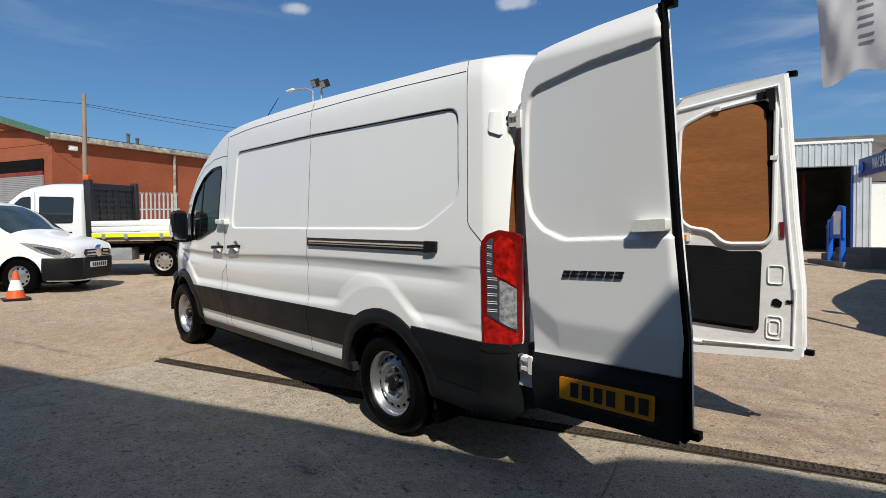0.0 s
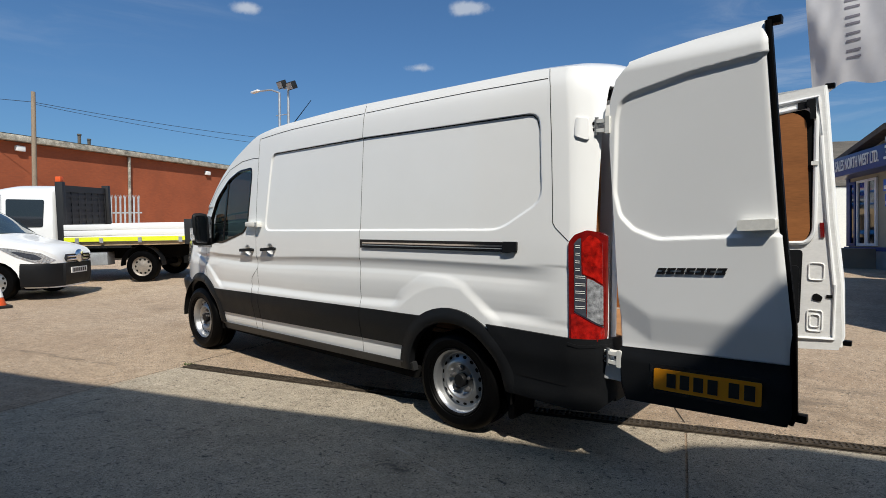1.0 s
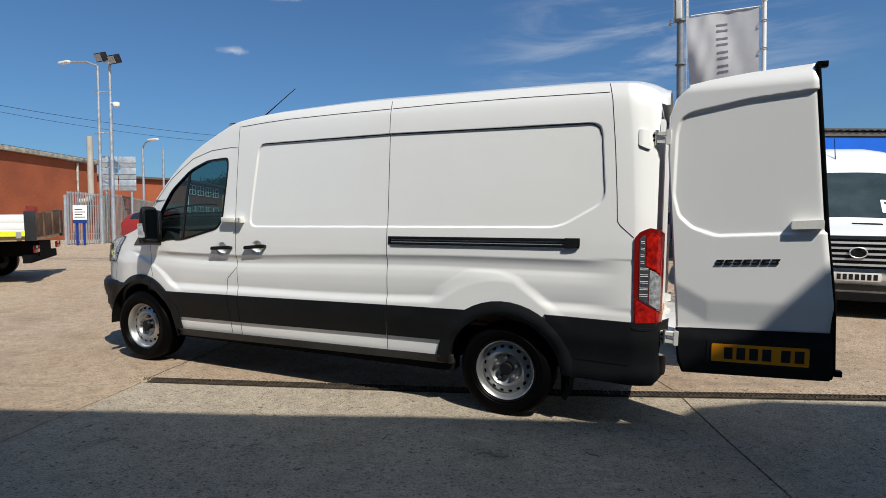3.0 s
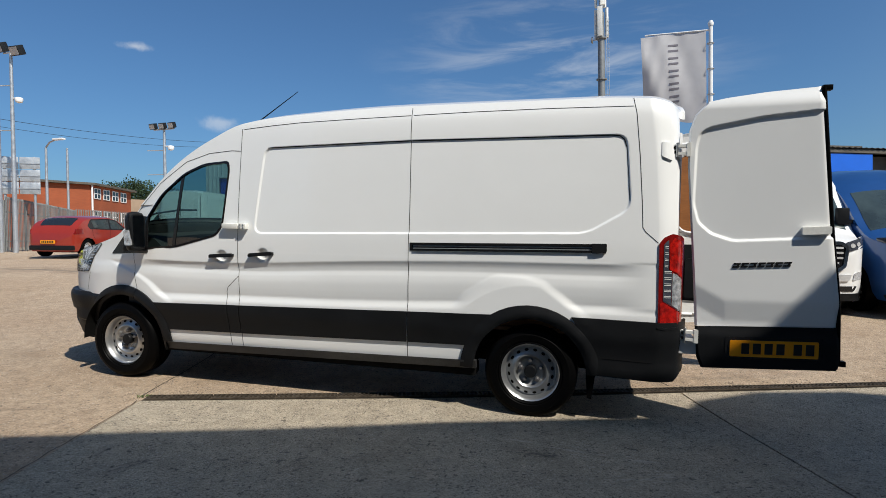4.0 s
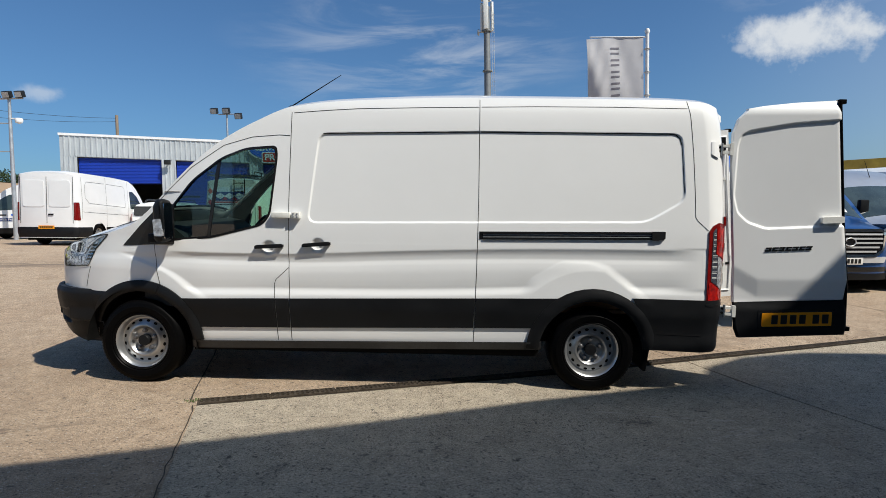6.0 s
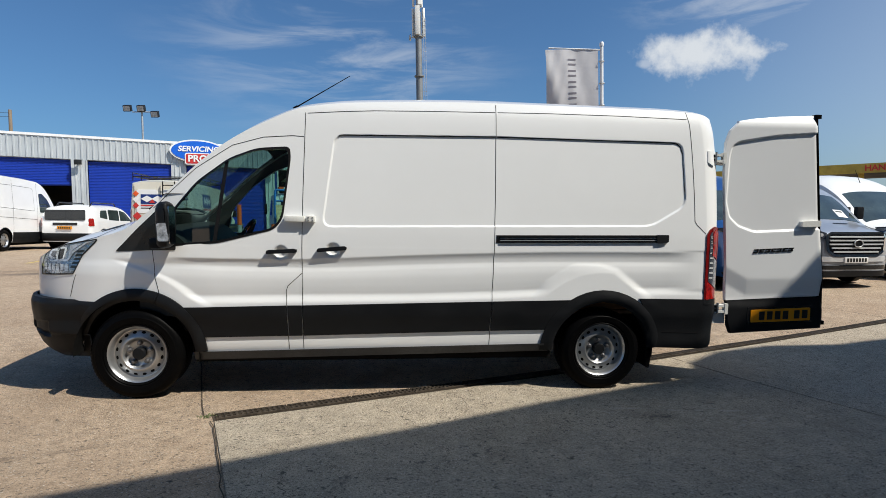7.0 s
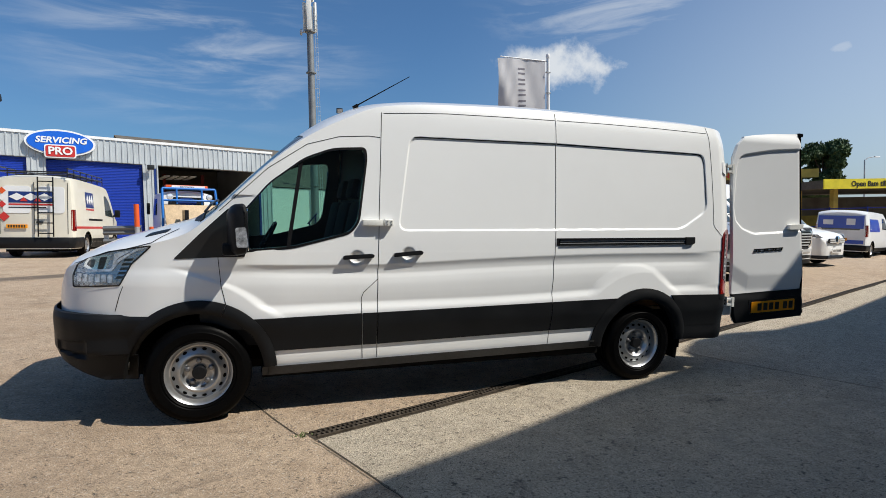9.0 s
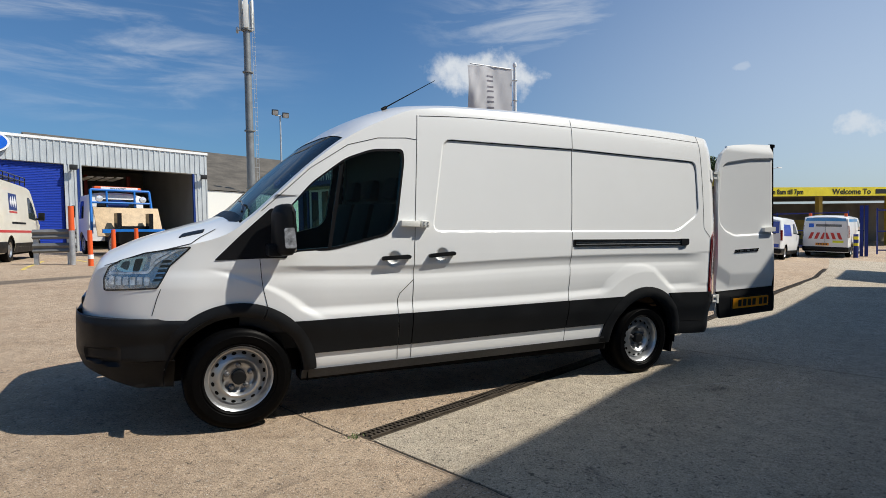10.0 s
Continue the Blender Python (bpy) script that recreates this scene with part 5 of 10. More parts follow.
        patch(bm, rounded(pad, 0.008, 2), lambda u, v, o: near_side(u, v, o + 0.004 + 0.012 * smooth(4.635, 4.66, u)), 0.02, 0.02)
        part("hinge_pad", bm, M["paint"], van)
    # tail lamp
    tl = bmesh.new()
    lamp = rounded([(4.645, 0.795), (4.665, 0.772), (4.80, 0.768), (4.818, 0.80), (4.818, 1.39), (4.79, 1.415), (4.73, 1.428), (4.67, 1.402), (4.638, 1.36)], 0.010, 3)
    patch(tl, lamp, lifted(0.012), 0.04, 0.03)
    tail = part("tail_lamp", tl, M["red_lens"], van, "tall red tail lamp")
    plate_part("smoked_lens", rounded([(4.675, 0.957), (4.733, 0.925), (4.733, 1.158), (4.709, 1.174), (4.704, 1.385), (4.689, 1.377), (4.670, 1.352)], 0.004, 2), 0.0155, M["smoke_lens"], tail, 0.002, 0.03)
    plate_part("brake_lens", rounded([(4.715, 1.176), (4.767, 1.152), (4.804, 1.116), (4.802, 1.352), (4.778, 1.385), (4.744, 1.399), (4.712, 1.358)], 0.006, 2), 0.0165, M["bright_lens"], tail, 0.002, 0.03)
    plate_part("reversing_lens", rounded([(4.737, 0.922), (4.807, 0.876), (4.805, 1.104), (4.767, 1.138), (4.737, 1.152)], 0.005, 2), 0.0155, M["lens_glass"], tail, 0.002, 0.03)
    plate_part("lower_lens", rounded([(4.656, 0.802), (4.675, 0.784), (4.812, 0.784), (4.812, 0.856), (4.675, 0.944), (4.657, 0.944)], 0.008, 2), 0.0155, M["bright_lens"], tail, 0.002, 0.03)
    bm = bmesh.new()
    ribbon(bm, [(4.676, 0.954), (4.734, 0.921), (4.808, 0.868)], 0.005, lifted(0.0185), step=0.02)
    part("lens_edge", bm, M["chrome"], tail)
    # ribs carry white paint so that they read as glinting
    for i in range(9):
        for dz in (0.0, 0.011):
            bm = bmesh.new()
            z = 0.978 + i * 0.044 + dz
            ribbon(bm, [(4.679, z), (4.702 if z > 1.165 else 4.728, z - 0.002)], 0.0032, lifted(0.0185), step=0.02)
            part("lens_rib", bm, M["scuffed"], tail, "lens rib painted white for its glint")
    bm = bmesh.new()
    patch(bm, rounded([(4.640, 0.772), (4.70, 0.760), (4.84, 0.765), (4.84, 0.752), (4.70, 0.742), (4.640, 0.757)], 0.004, 2), lifted(0.022), 0.04, 0.03)
    part("lamp_base", bm, M["plastic"], tail)
    # rear frame, floor, linings
    bm = bmesh.new()
    for y0, y1 in ((0.17, 0.25), (2 * CY - 0.25, 2 * CY - 0.17)):
        box(bm, 4.66, y0, 0.62, 4.80, y1, 2.16, 0.02)
    box(bm, 4.62, 0.26, 2.16, 4.76, 2 * CY - 0.26, 2.32, 0.02)
    box(bm, 4.74, 0.06, 0.56, 4.93, 2 * CY - 0.06, 0.66, 0.01)
    part("rear_frame", bm, M["paint"], van, "white door aperture")
    # black strip added for the dark gap at the head of the opening
    bm = bmesh.new()
    box(bm, 4.70, 0.20, 2.20, 4.765, 2 * CY - 0.20, 2.25, 0.006)
    part("aperture_seal", bm, M["rubber"], van, "black strip for the shaded gap over the load opening")
    bm = bmesh.new()
    box(bm, 1.34, 0.12, 0.64, 4.80, 2 * CY - 0.12, 0.668)
    part("load_floor", bm, M["ply_light"], van, "plywood load floor")
    for y in (0.115, 2 * CY - 0.127):
        bm = bmesh.new()
        box(bm, 1.36, y, 0.68, 4.74, y + 0.012, 2.22)
        part("ply_lining", bm, M["ply"], van, "plywood side lining")
    bm = bmesh.new()
    box(bm, 1.28, 0.06, 0.5, 1.32, 2 * CY - 0.06, 2.20)
    part("bulkhead", bm, M["dash"], van, "dark cab bulkhead")
    bm = bmesh.new()
    box(bm, 1.34, 0.16, 2.25, 4.66, 2 * CY - 0.16, 2.27)
    part("roof_lining", bm, M["ply_light"], van)
    bm = bmesh.new()
    box(bm, -0.55, 0.30, 0.34, 4.7, 2 * CY - 0.30, 0.52, 0.02)
    box(bm, -0.5, 0.45, 0.24, 1.2, 2 * CY - 0.45, 0.40, 0.02)
    tube(bm, (3.75, 0.15, 0.345), (3.75, 2 * CY - 0.15, 0.345), 0.06)
    tube(bm, (0.0, 0.15, 0.345), (0.0, 2 * CY - 0.15, 0.345), 0.05)
    # unseen block added to stop sun leaking through behind the bumper
    box(bm, -0.64, 0.40, 0.44, -0.40, 2 * CY - 0.40, 0.62, 0.02)
    part("chassis", bm, M["under"], van)
    bm = bmesh.new()
    box(bm, 0.0, 0.12, 0.5, 1.28, 2 * CY - 0.12, 0.62)
    part("cab_floor", bm, M["dash"], van)
    # wheels
    steel_wheel(van, 0.0, -0.015)
    steel_wheel(van, 3.75, -0.005)
    for x in (0.0, 3.75):
        steel_wheel(van, x, 0, m=Matrix.Translation((x, 2 * CY + 0.01, 0.352)) @ pose(0, 0, 0, 0, 0, 180))
    bm = bmesh.new()
    prism(bm, rounded([(0.0, 0.0), (0.02, -0.28), (0.05, -0.29), (0.10, 0.10)], 0.01, 2), 0.26, lambda u, v, d: (4.155 + u, 0.0 + d, 0.47 + v))
    part("mud_flap", bm, M["rubber"], van, "black rear mud flap")
    # headlamp
    hl = bmesh.new()
    lamp = rounded([(-0.80, 0.948), (-0.50, 0.968), (-0.474, 1.017), (-0.425, 1.116), (-0.302, 1.238), (-0.375, 1.229), (-0.57, 1.192), (-0.712, 1.138), (-0.772, 1.100), (-0.802, 1.025)], 0.012, 3)
    patch(hl, lamp, lifted(0.002), 0.03, 0.02)
    head = part("headlamp", hl, M["lamp_blue"], van, "clear headlamp with bright reflectors")
    bm = bmesh.new()
    ribbon(bm, lamp + lamp[:1], 0.010, lifted(0.0045), step=0.03)
    part("surround", bm, M["gloss_black"], head)
    plate_part("reflector", rounded([(-0.735, 1.085), (-0.675, 1.066), (-0.588, 1.072), (-0.550, 1.172), (-0.620, 1.166), (-0.705, 1.145)], 0.022, 3), 0.005, M["chrome"], head, 0.002, 0.03)
    plate_part("bezel", rounded([(-0.640, 1.074), (-0.603, 1.075), (-0.578, 1.160), (-0.622, 1.154)], 0.008, 3), 0.008, M["dash"], head, 0.002, 0.03)
    plate_part("bezel", rounded([(-0.712, 1.100), (-0.668, 1.080), (-0.652, 1.140), (-0.690, 1.136)], 0.012, 3), 0.008, M["smoke_lens"], head, 0.002, 0.03)
    plate_part("running_lamp", rounded([(-0.775, 1.050), (-0.660, 1.058), (-0.548, 1.062), (-0.496, 1.132), (-0.390, 1.205), (-0.312, 1.234), (-0.395, 1.216), (-0.506, 1.146), (-0.560, 1.078), (-0.660, 1.070), (-0.772, 1.068)], 0.004, 2), 0.009, M["lens_glass"], head, 0.002, 0.03)
    plate_part("reflector", rounded([(-0.545, 1.095), (-0.505, 1.155), (-0.42, 1.207), (-0.53, 1.185)], 0.012, 3), 0.005, M["lens_glass"], head, 0.002, 0.03)
    for i in range(5):
        z = 1.012 + i * 0.030
        x = -0.530 + (z - 1.0) * 0.42
        plate_part("lens_rib", [(x, z), (x + 0.052, z + 0.004), (x + 0.064, z + 0.021), (x + 0.010, z + 0.018)], 0.007, M["ink"], head, 0.002, 0.03)
    for i in range(6):
        x = -0.775 + i * 0.040
        plate_part("reflector", rounded([(x, 0.985), (x + 0.031, 0.987), (x + 0.033, 1.040), (x + 0.002, 1.038)], 0.005, 2), 0.006, M["lens_glass"], head, 0.002, 0.03)
    cover = plate_part("cover", lamp, 0.013, M["clear"], head, 0, 0.03)
    cover.visible_shadow = False
    # handles, locks
    for (bx, bz), x0, x1, z0, z1 in zip(BOWLS, (0.980, 1.366), (1.216, 1.600), (1.168, 1.187), (1.180, 1.205)):
        bm = bmesh.new()
        o = side_base(bz) - taper(bx) - 0.002
        prism(bm, rounded([(x0, z0 - 0.016), (x1 - 0.01, z1 - 0.015), (x1, z1 + 0.004), (x1 - 0.02, z1 + 0.016), (x0 + 0.012, z0 + 0.015), (x0, z0 + 0.006)], 0.008, 3), 0.020, lambda u, v, d: (u, -o - 0.034 + d, v))
        box(bm, x0 + 0.005, -o - 0.016, z0 - 0.012, x0 + 0.045, -o + 0.012, z0 + 0.010, 0.003)
        box(bm, x1 - 0.045, -o - 0.016, z1 - 0.012, x1 - 0.005, -o + 0.012, z1 + 0.010, 0.003)
        part("door_handle", bm, M["plastic"], van, "black pull handle")
    o = outward(1.22, 1.43)
    for x0, x1, z0, z1, out in ((1.120, 1.272, 1.407, 1.452, 0.046), (1.286, 1.352, 1.404, 1.456, 0.050)):
        bm = bmesh.new()
        box(bm, x0, -o - out, z0, x1, -o, z1, 0.007)
        lock = part("lock_bar", bm, M["white_lock"], van, "white bolt-on security lock")
    for dx, dz in ((1.303, 1.418), (1.303, 1.442), (1.334, 1.418), (1.334, 1.442)):
        bm = bmesh.new()
        tube(bm, (dx, -o - 0.049, dz), (dx, -o - 0.055, dz), 0.006, 0.006, 8)
        part("bolt", bm, M["steel"], lock)
    # slider rail
    def rail_surf(d):
        return lambda x, z, off: near_side(x, z - 0.010 + 0.022 * (x - 2.8) / 1.5, off + d)
    bm = bmesh.new()
    patch(bm, [(2.80, 1.272), (4.282, 1.272), (4.282, 1.335), (2.80, 1.335)], rail_surf(0.004), 0.1, 0.01)
    rail = part("slider_rail", bm, M["gloss_black"], van, "black side-door slide rail")
    # two lips, and bright strips drawn for the highlight along the rail
    for z0, z1, lift, mt in ((1.318, 1.333, 0.014, "gloss_black"), (1.272, 1.283, 0.012, "plastic"), (1.304, 1.315, 0.009, "chrome"), (1.289, 1.295, 0.008, "galv")):
        bm = bmesh.new()
        patch(bm, [(2.83, z0), (4.24, z0), (4.24, z1), (2.83, z1)], rail_surf(lift), 0.2, 0.01)
        part("rail_lip" if mt in ("gloss_black", "plastic") else "rail_track", bm, M[mt], rail)
    bm = bmesh.new()
    patch(bm, rounded([(4.18, 1.268), (4.225, 1.268), (4.285, 1.280), (4.285, 1.338), (4.18, 1.338)], 0.006, 2), rail_surf(0.020), 0.05, 0.02)
    part("rail_end", bm, M["plastic"], rail)
    # mirror
    bm = bmesh.new()
    rings = []
    for y, x0, z0, z1 in ((-0.070, 0.205, 1.225, 1.515), (-0.085, 0.180, 1.205, 1.535), (-0.150, 0.196, 1.195, 1.545), (-0.205, 0.222, 1.197, 1.542), (-0.230, 0.246, 1.212, 1.525), (-0.242, 0.272, 1.240, 1.490)):
        ring = rounded([(x0, z0 + 0.03), (x0 + 0.03, z0), (0.306, z0 + 0.008), (0.317, z0 + 0.14), (0.303, z1 - 0.02), (0.285, z1), (x0 + 0.025, z1 - 0.008), (x0 - 0.002, z1 - 0.06)], 0.014, 3)
        rings.append([bm.verts.new((u, y, v)) for u, v in ring])
    for p, q in zip(rings, rings[1:]):
        for i in range(len(p)):
            bm.faces.new((p[i - 1], p[i], q[i], q[i - 1]))
    bm.faces.new(rings[0])
    bm.faces.new(rings[-1][::-1])
    mirror = part("door_mirror", bm, M["plastic"], van, "tall black door mirror")
    bm = bmesh.new()
    box(bm, 0.15, -0.17, 1.19, 0.27, -0.03, 1.27, 0.02)
    part("mirror_arm", bm, M["plastic"], mirror)
    bm = bmesh.new()
    prism(bm, rounded([(0.255, 1.250), (0.330, 1.252), (0.312, 1.388), (0.245, 1.382)], 0.015, 3), 0.012, lambda u, v, d: (u - 0.011, -0.243 + d, v))
    part("indicator", bm, M["lens_glass"], mirror, "clear side indicator")
    bm = bmesh.new()
    prism(bm, rounded([(-0.222, 1.23), (-0.095, 1.22), (-0.092, 1.51), (-0.218, 1.51)], 0.02, 3), 0.006, lambda u, v, d: (0.315 + d - (v - 1.23) * 0.03, u, v))
    part("mirror_glass", bm, M["chrome"], mirror)
    # aerial
    bm = bmesh.new()
    a0 = Vector(top_surf(1.13, 0.20, 0.0))
    tube(bm, a0, a0 + Vector((0.03, 0, 0.03)), 0.022, 0.012, 10)
    tube(bm, a0 + Vector((0.03, 0, 0.03)), a0 + Vector((0.46, 0, 0.30)), 0.006, 0.003, 6)
    part("aerial", bm, M["rubber"], van, "thin black roof aerial")
    # cab
    for y0 in (0.18, 0.72, 1.22):
        bm = bmesh.new()
        box(bm, 0.62, y0, 0.80, 1.10, y0 + 0.44, 0.98, 0.05)
        part("seat", bm, M["seat"], van, "dark grey cloth seat")
        bm = bmesh.new()
        box(bm, 0.0, y0, 0.0, 0.14, y0 + 0.44, 0.66, 0.05, m=Matrix.Translation((1.02, 0, 0.95)) @ pose(0, 0, 0, 0, 12, 0))
        box(bm, 0.02, y0 + 0.09, 0.69, 0.12, y0 + 0.35, 0.88, 0.04, m=Matrix.Translation((1.02, 0, 0.95)) @ pose(0, 0, 0, 0, 12, 0))
        part("backrest", bm, M["seat"], van)
    for flip in (True, False):
        bm = bmesh.new()
        ring = dense(WINDOW, 0.03)
        pairs = []
        for u, v in ring:
            k = 1.0
            while True:
                x, z = 0.72 + (u - 0.72) * (k + 0.03), 1.6 + (v - 1.6) * (k + 0.03)
                if not (0.0 < x < 1.27 and 0.64 < z < edge_line(x) - 0.035):
                    break
                k += 0.03
            q = []
            for f, off in ((1.0, -0.045), (max(1.0, k), -0.055)):
                p = near_side(0.72 + (u - 0.72) * f, 1.6 + (v - 1.6) * f, off)
                q.append(bm.verts.new((p[0], 2 * CY - p[1], p[2]) if flip else p))
            pairs.append(q)
        for i in range(len(pairs)):
            a, b = pairs[i - 1], pairs[i]
            bm.faces.new((a[0], b[0], b[1], a[1]))
        part("door_lining", bm, M["dash"], van, "dark inner door lining")
    bm = bmesh.new()
    patch(bm, [(0.72, 0.04), (1.27, 0.04), (1.27, 0.96), (0.72, 0.96)], lambda u, v, o: top_surf(u, v, o - 0.04), 0.1)
    part("headliner", bm, M["seat"], van, "dark cab headlining")
    bm = bmesh.new()
    prism(bm, rounded([(0.02, 0.75), (0.32, 0.85), (0.36, 1.18), (0.22, 1.30), (0.02, 1.34)], 0.04, 3), 2 * CY - 0.24, lambda u, v, d: (u, 0.12 + d, v))
    part("dashboard", bm, M["dash"], van, "dark plastic dashboard")
    bm = bmesh.new()
    for i in range(28):
        a, b = 2 * math.pi * i / 28, 2 * math.pi * (i + 1) / 28
        q = pose(0.50, 1.38, 1.20, 0, -62, 0)
        tube(bm, q @ Vector((0.19 * math.cos(a), 0.19 * math.sin(a), 0)), q @ Vector((0.19 * math.cos(b), 0.19 * math.sin(b), 0)), 0.016, 0.016, 8)
    box(bm, -0.18, -0.03, -0.02, 0.18, 0.03, 0.0, m=pose(0.50, 1.38, 1.20, 0, -62, 0))
    box(bm, -0.03, -0.18, -0.02, 0.03, 0.18, 0.0, m=pose(0.50, 1.38, 1.20, 0, -62, 0))
    part("steering_wheel", bm, M["gloss_black"], van)
    rear_door(van, False)
    rear_door(van, True)
    return van


hero_van()


# ---- buildings ----
M["clad"] = material("grey_profiled_cladding", (0.50, 0.53, 0.54), 0.45, metal=0.25, vary=0.10, scale=0.8, fine=0.06, fine_scale=20, rough_vary=0.08)
M["blue_door"] = material("blue_roller_door", (0.008, 0.040, 0.36), 0.38, vary=0.10, scale=1.5, fine=0.06)
M["brick"] = None
M["roof_dark"] = material("weathered_cement_roof", (0.10, 0.088, 0.072), 0.9, vary=0.35, scale=0.7, fine=0.25, fine_scale=8)
M["gutter"] = material("flaking_fascia", (0.34, 0.32, 0.27), 0.8, vary=0.6, scale=2.5, fine=0.35, fine_scale=14)
M["green_trim"] = material("green_verge", (0.06, 0.15, 0.10), 0.6, vary=0.2)
M["cream"] = material("cream_render", (0.36, 0.33, 0.25), 0.8, vary=0.12, scale=1.2, fine=0.08)
M["navy"] = material("navy_sign", (0.012, 0.035, 0.17), 0.35, vary=0.08)
M["sign_blue"] = material("bright_blue_sign", (0.012, 0.12, 0.60), 0.3, vary=0.06)
M["white_gloss"] = material("white_gloss", (0.80, 0.80, 0.79), 0.35, vary=0.04)
M["sign_red"] = material("red_sign", (0.52, 0.035, 0.03), 0.35, vary=0.06)
M["oxide"] = material("red_oxide_paint", (0.20, 0.030, 0.022), 0.6, vary=0.3, scale=3)
M["yellow_sign"] = material("yellow_sign", (0.80, 0.66, 0.03), 0.45, vary=0.12, scale=2)
M["dirty_yellow"] = material("faded_ochre_board", (0.42, 0.30, 0.05), 0.6, vary=0.25, scale=2)
M["wood_pole"] = material("weathered_pole", (0.24, 0.19, 0.14), 0.9, vary=0.3, scale=3, fine=0.2, stretch=(1, 1, 0.15))
M["tan"] = material("tan_render", (0.34, 0.25, 0.175), 0.85, vary=0.15, scale=0.6)
M["dark_glass"] = material("dark_pane", (0.015, 0.018, 0.022), 0.06, coat=0.5)
M["blue_frame"] = material("blue_painted_steel", (0.009, 0.026, 0.20), 0.4, vary=0.15)
M["orange"] = material("orange_plastic", (0.70, 0.10, 0.02), 0.5, vary=0.1, scale=6)
M["shutter"] = material("grey_shutter", (0.34, 0.34, 0.34), 0.55, metal=0.3, vary=0.12, scale=1)
M["interior"] = material("dim_workshop_wall", (0.16, 0.145, 0.12), 0.9, vary=0.3, scale=0.8)


def brick_material():
    m = bpy.data.materials.new("red_brick")
    m.use_nodes = True
    nt = m.node_tree
    b = nt.nodes["Principled BSDF"]
    b.inputs["Roughness"].default_value = 0.9
    tc = nt.nodes.new("ShaderNodeTexCoord")
    mp = nt.nodes.new("ShaderNodeMapping")
    mp.inputs["Rotation"].default_value = (radians(90), 0, 0)
    br = nt.nodes.new("ShaderNodeTexBrick")
    br.inputs["Scale"].default_value = 1.0
    br.inputs["Brick Width"].default_value, br.inputs["Row Height"].default_value, br.inputs["Mortar Size"].default_value = 0.225, 0.075, 0.008
    br.inputs["Color1"].default_value, br.inputs["Color2"].default_value = (0.33, 0.082, 0.030, 1), (0.285, 0.070, 0.027, 1)
    br.inputs["Mortar"].default_value = (0.27, 0.078, 0.036, 1)
    nz = nt.nodes.new("ShaderNodeTexNoise")
    nz.inputs["Scale"].default_value, nz.inputs["Detail"].default_value = 0.35, 8
    r = nt.nodes.new("ShaderNodeMapRange")
    r.inputs["From Min"].default_value, r.inputs["From Max"].default_value = 0.3, 0.7
    r.inputs["To Min"].default_value, r.inputs["To Max"].default_value = 0.78, 1.18
    mul = nt.nodes.new("ShaderNodeMix")
    mul.data_type, mul.blend_type = "RGBA", "MULTIPLY"
    mul.inputs["Factor"].default_value = 1.0
    nt.links.new(tc.outputs["Object"], mp.inputs["Vector"])
    nt.links.new(mp.outputs["Vector"], br.inputs["Vector"])
    nt.links.new(tc.outputs["Object"], nz.inputs["Vector"])
    nt.links.new(nz.outputs["Fac"], r.inputs["Value"])
    nt.links.new(br.outputs["Color"], mul.inputs["A"])
    nt.links.new(r.outputs["Result"], mul.inputs["B"])
    nt.links.new(mul.outputs["Result"], b.inputs["Base Color"])
    return m


M["brick"] = brick_material()


def corrugated(bm, s0, s1, z0, z1, fall, pitch=0.25, deep=0.035, y=0.0):
    """A profiled wall sheet along x with ribs, its edges following the fall of the building."""
    pts = []
    s = s0
    while s < s1 - 0.02:
        for ds, d in ((0, 0), (0.62, 0), (0.70, -1), (0.92, -1)):
            if s + ds * pitch < s1:
                pts.append((s + ds * pitch, y + d * deep))
        s += pitch
    pts.append((s1, y))
    rows = [[bm.verts.new((p, q, z + fall * p)) for p, q in pts] for z in (z0, z1)]
    for i in range(len(pts) - 1):
        bm.faces.new((rows[0][i], rows[0][i + 1], rows[1][i + 1], rows[1][i]))


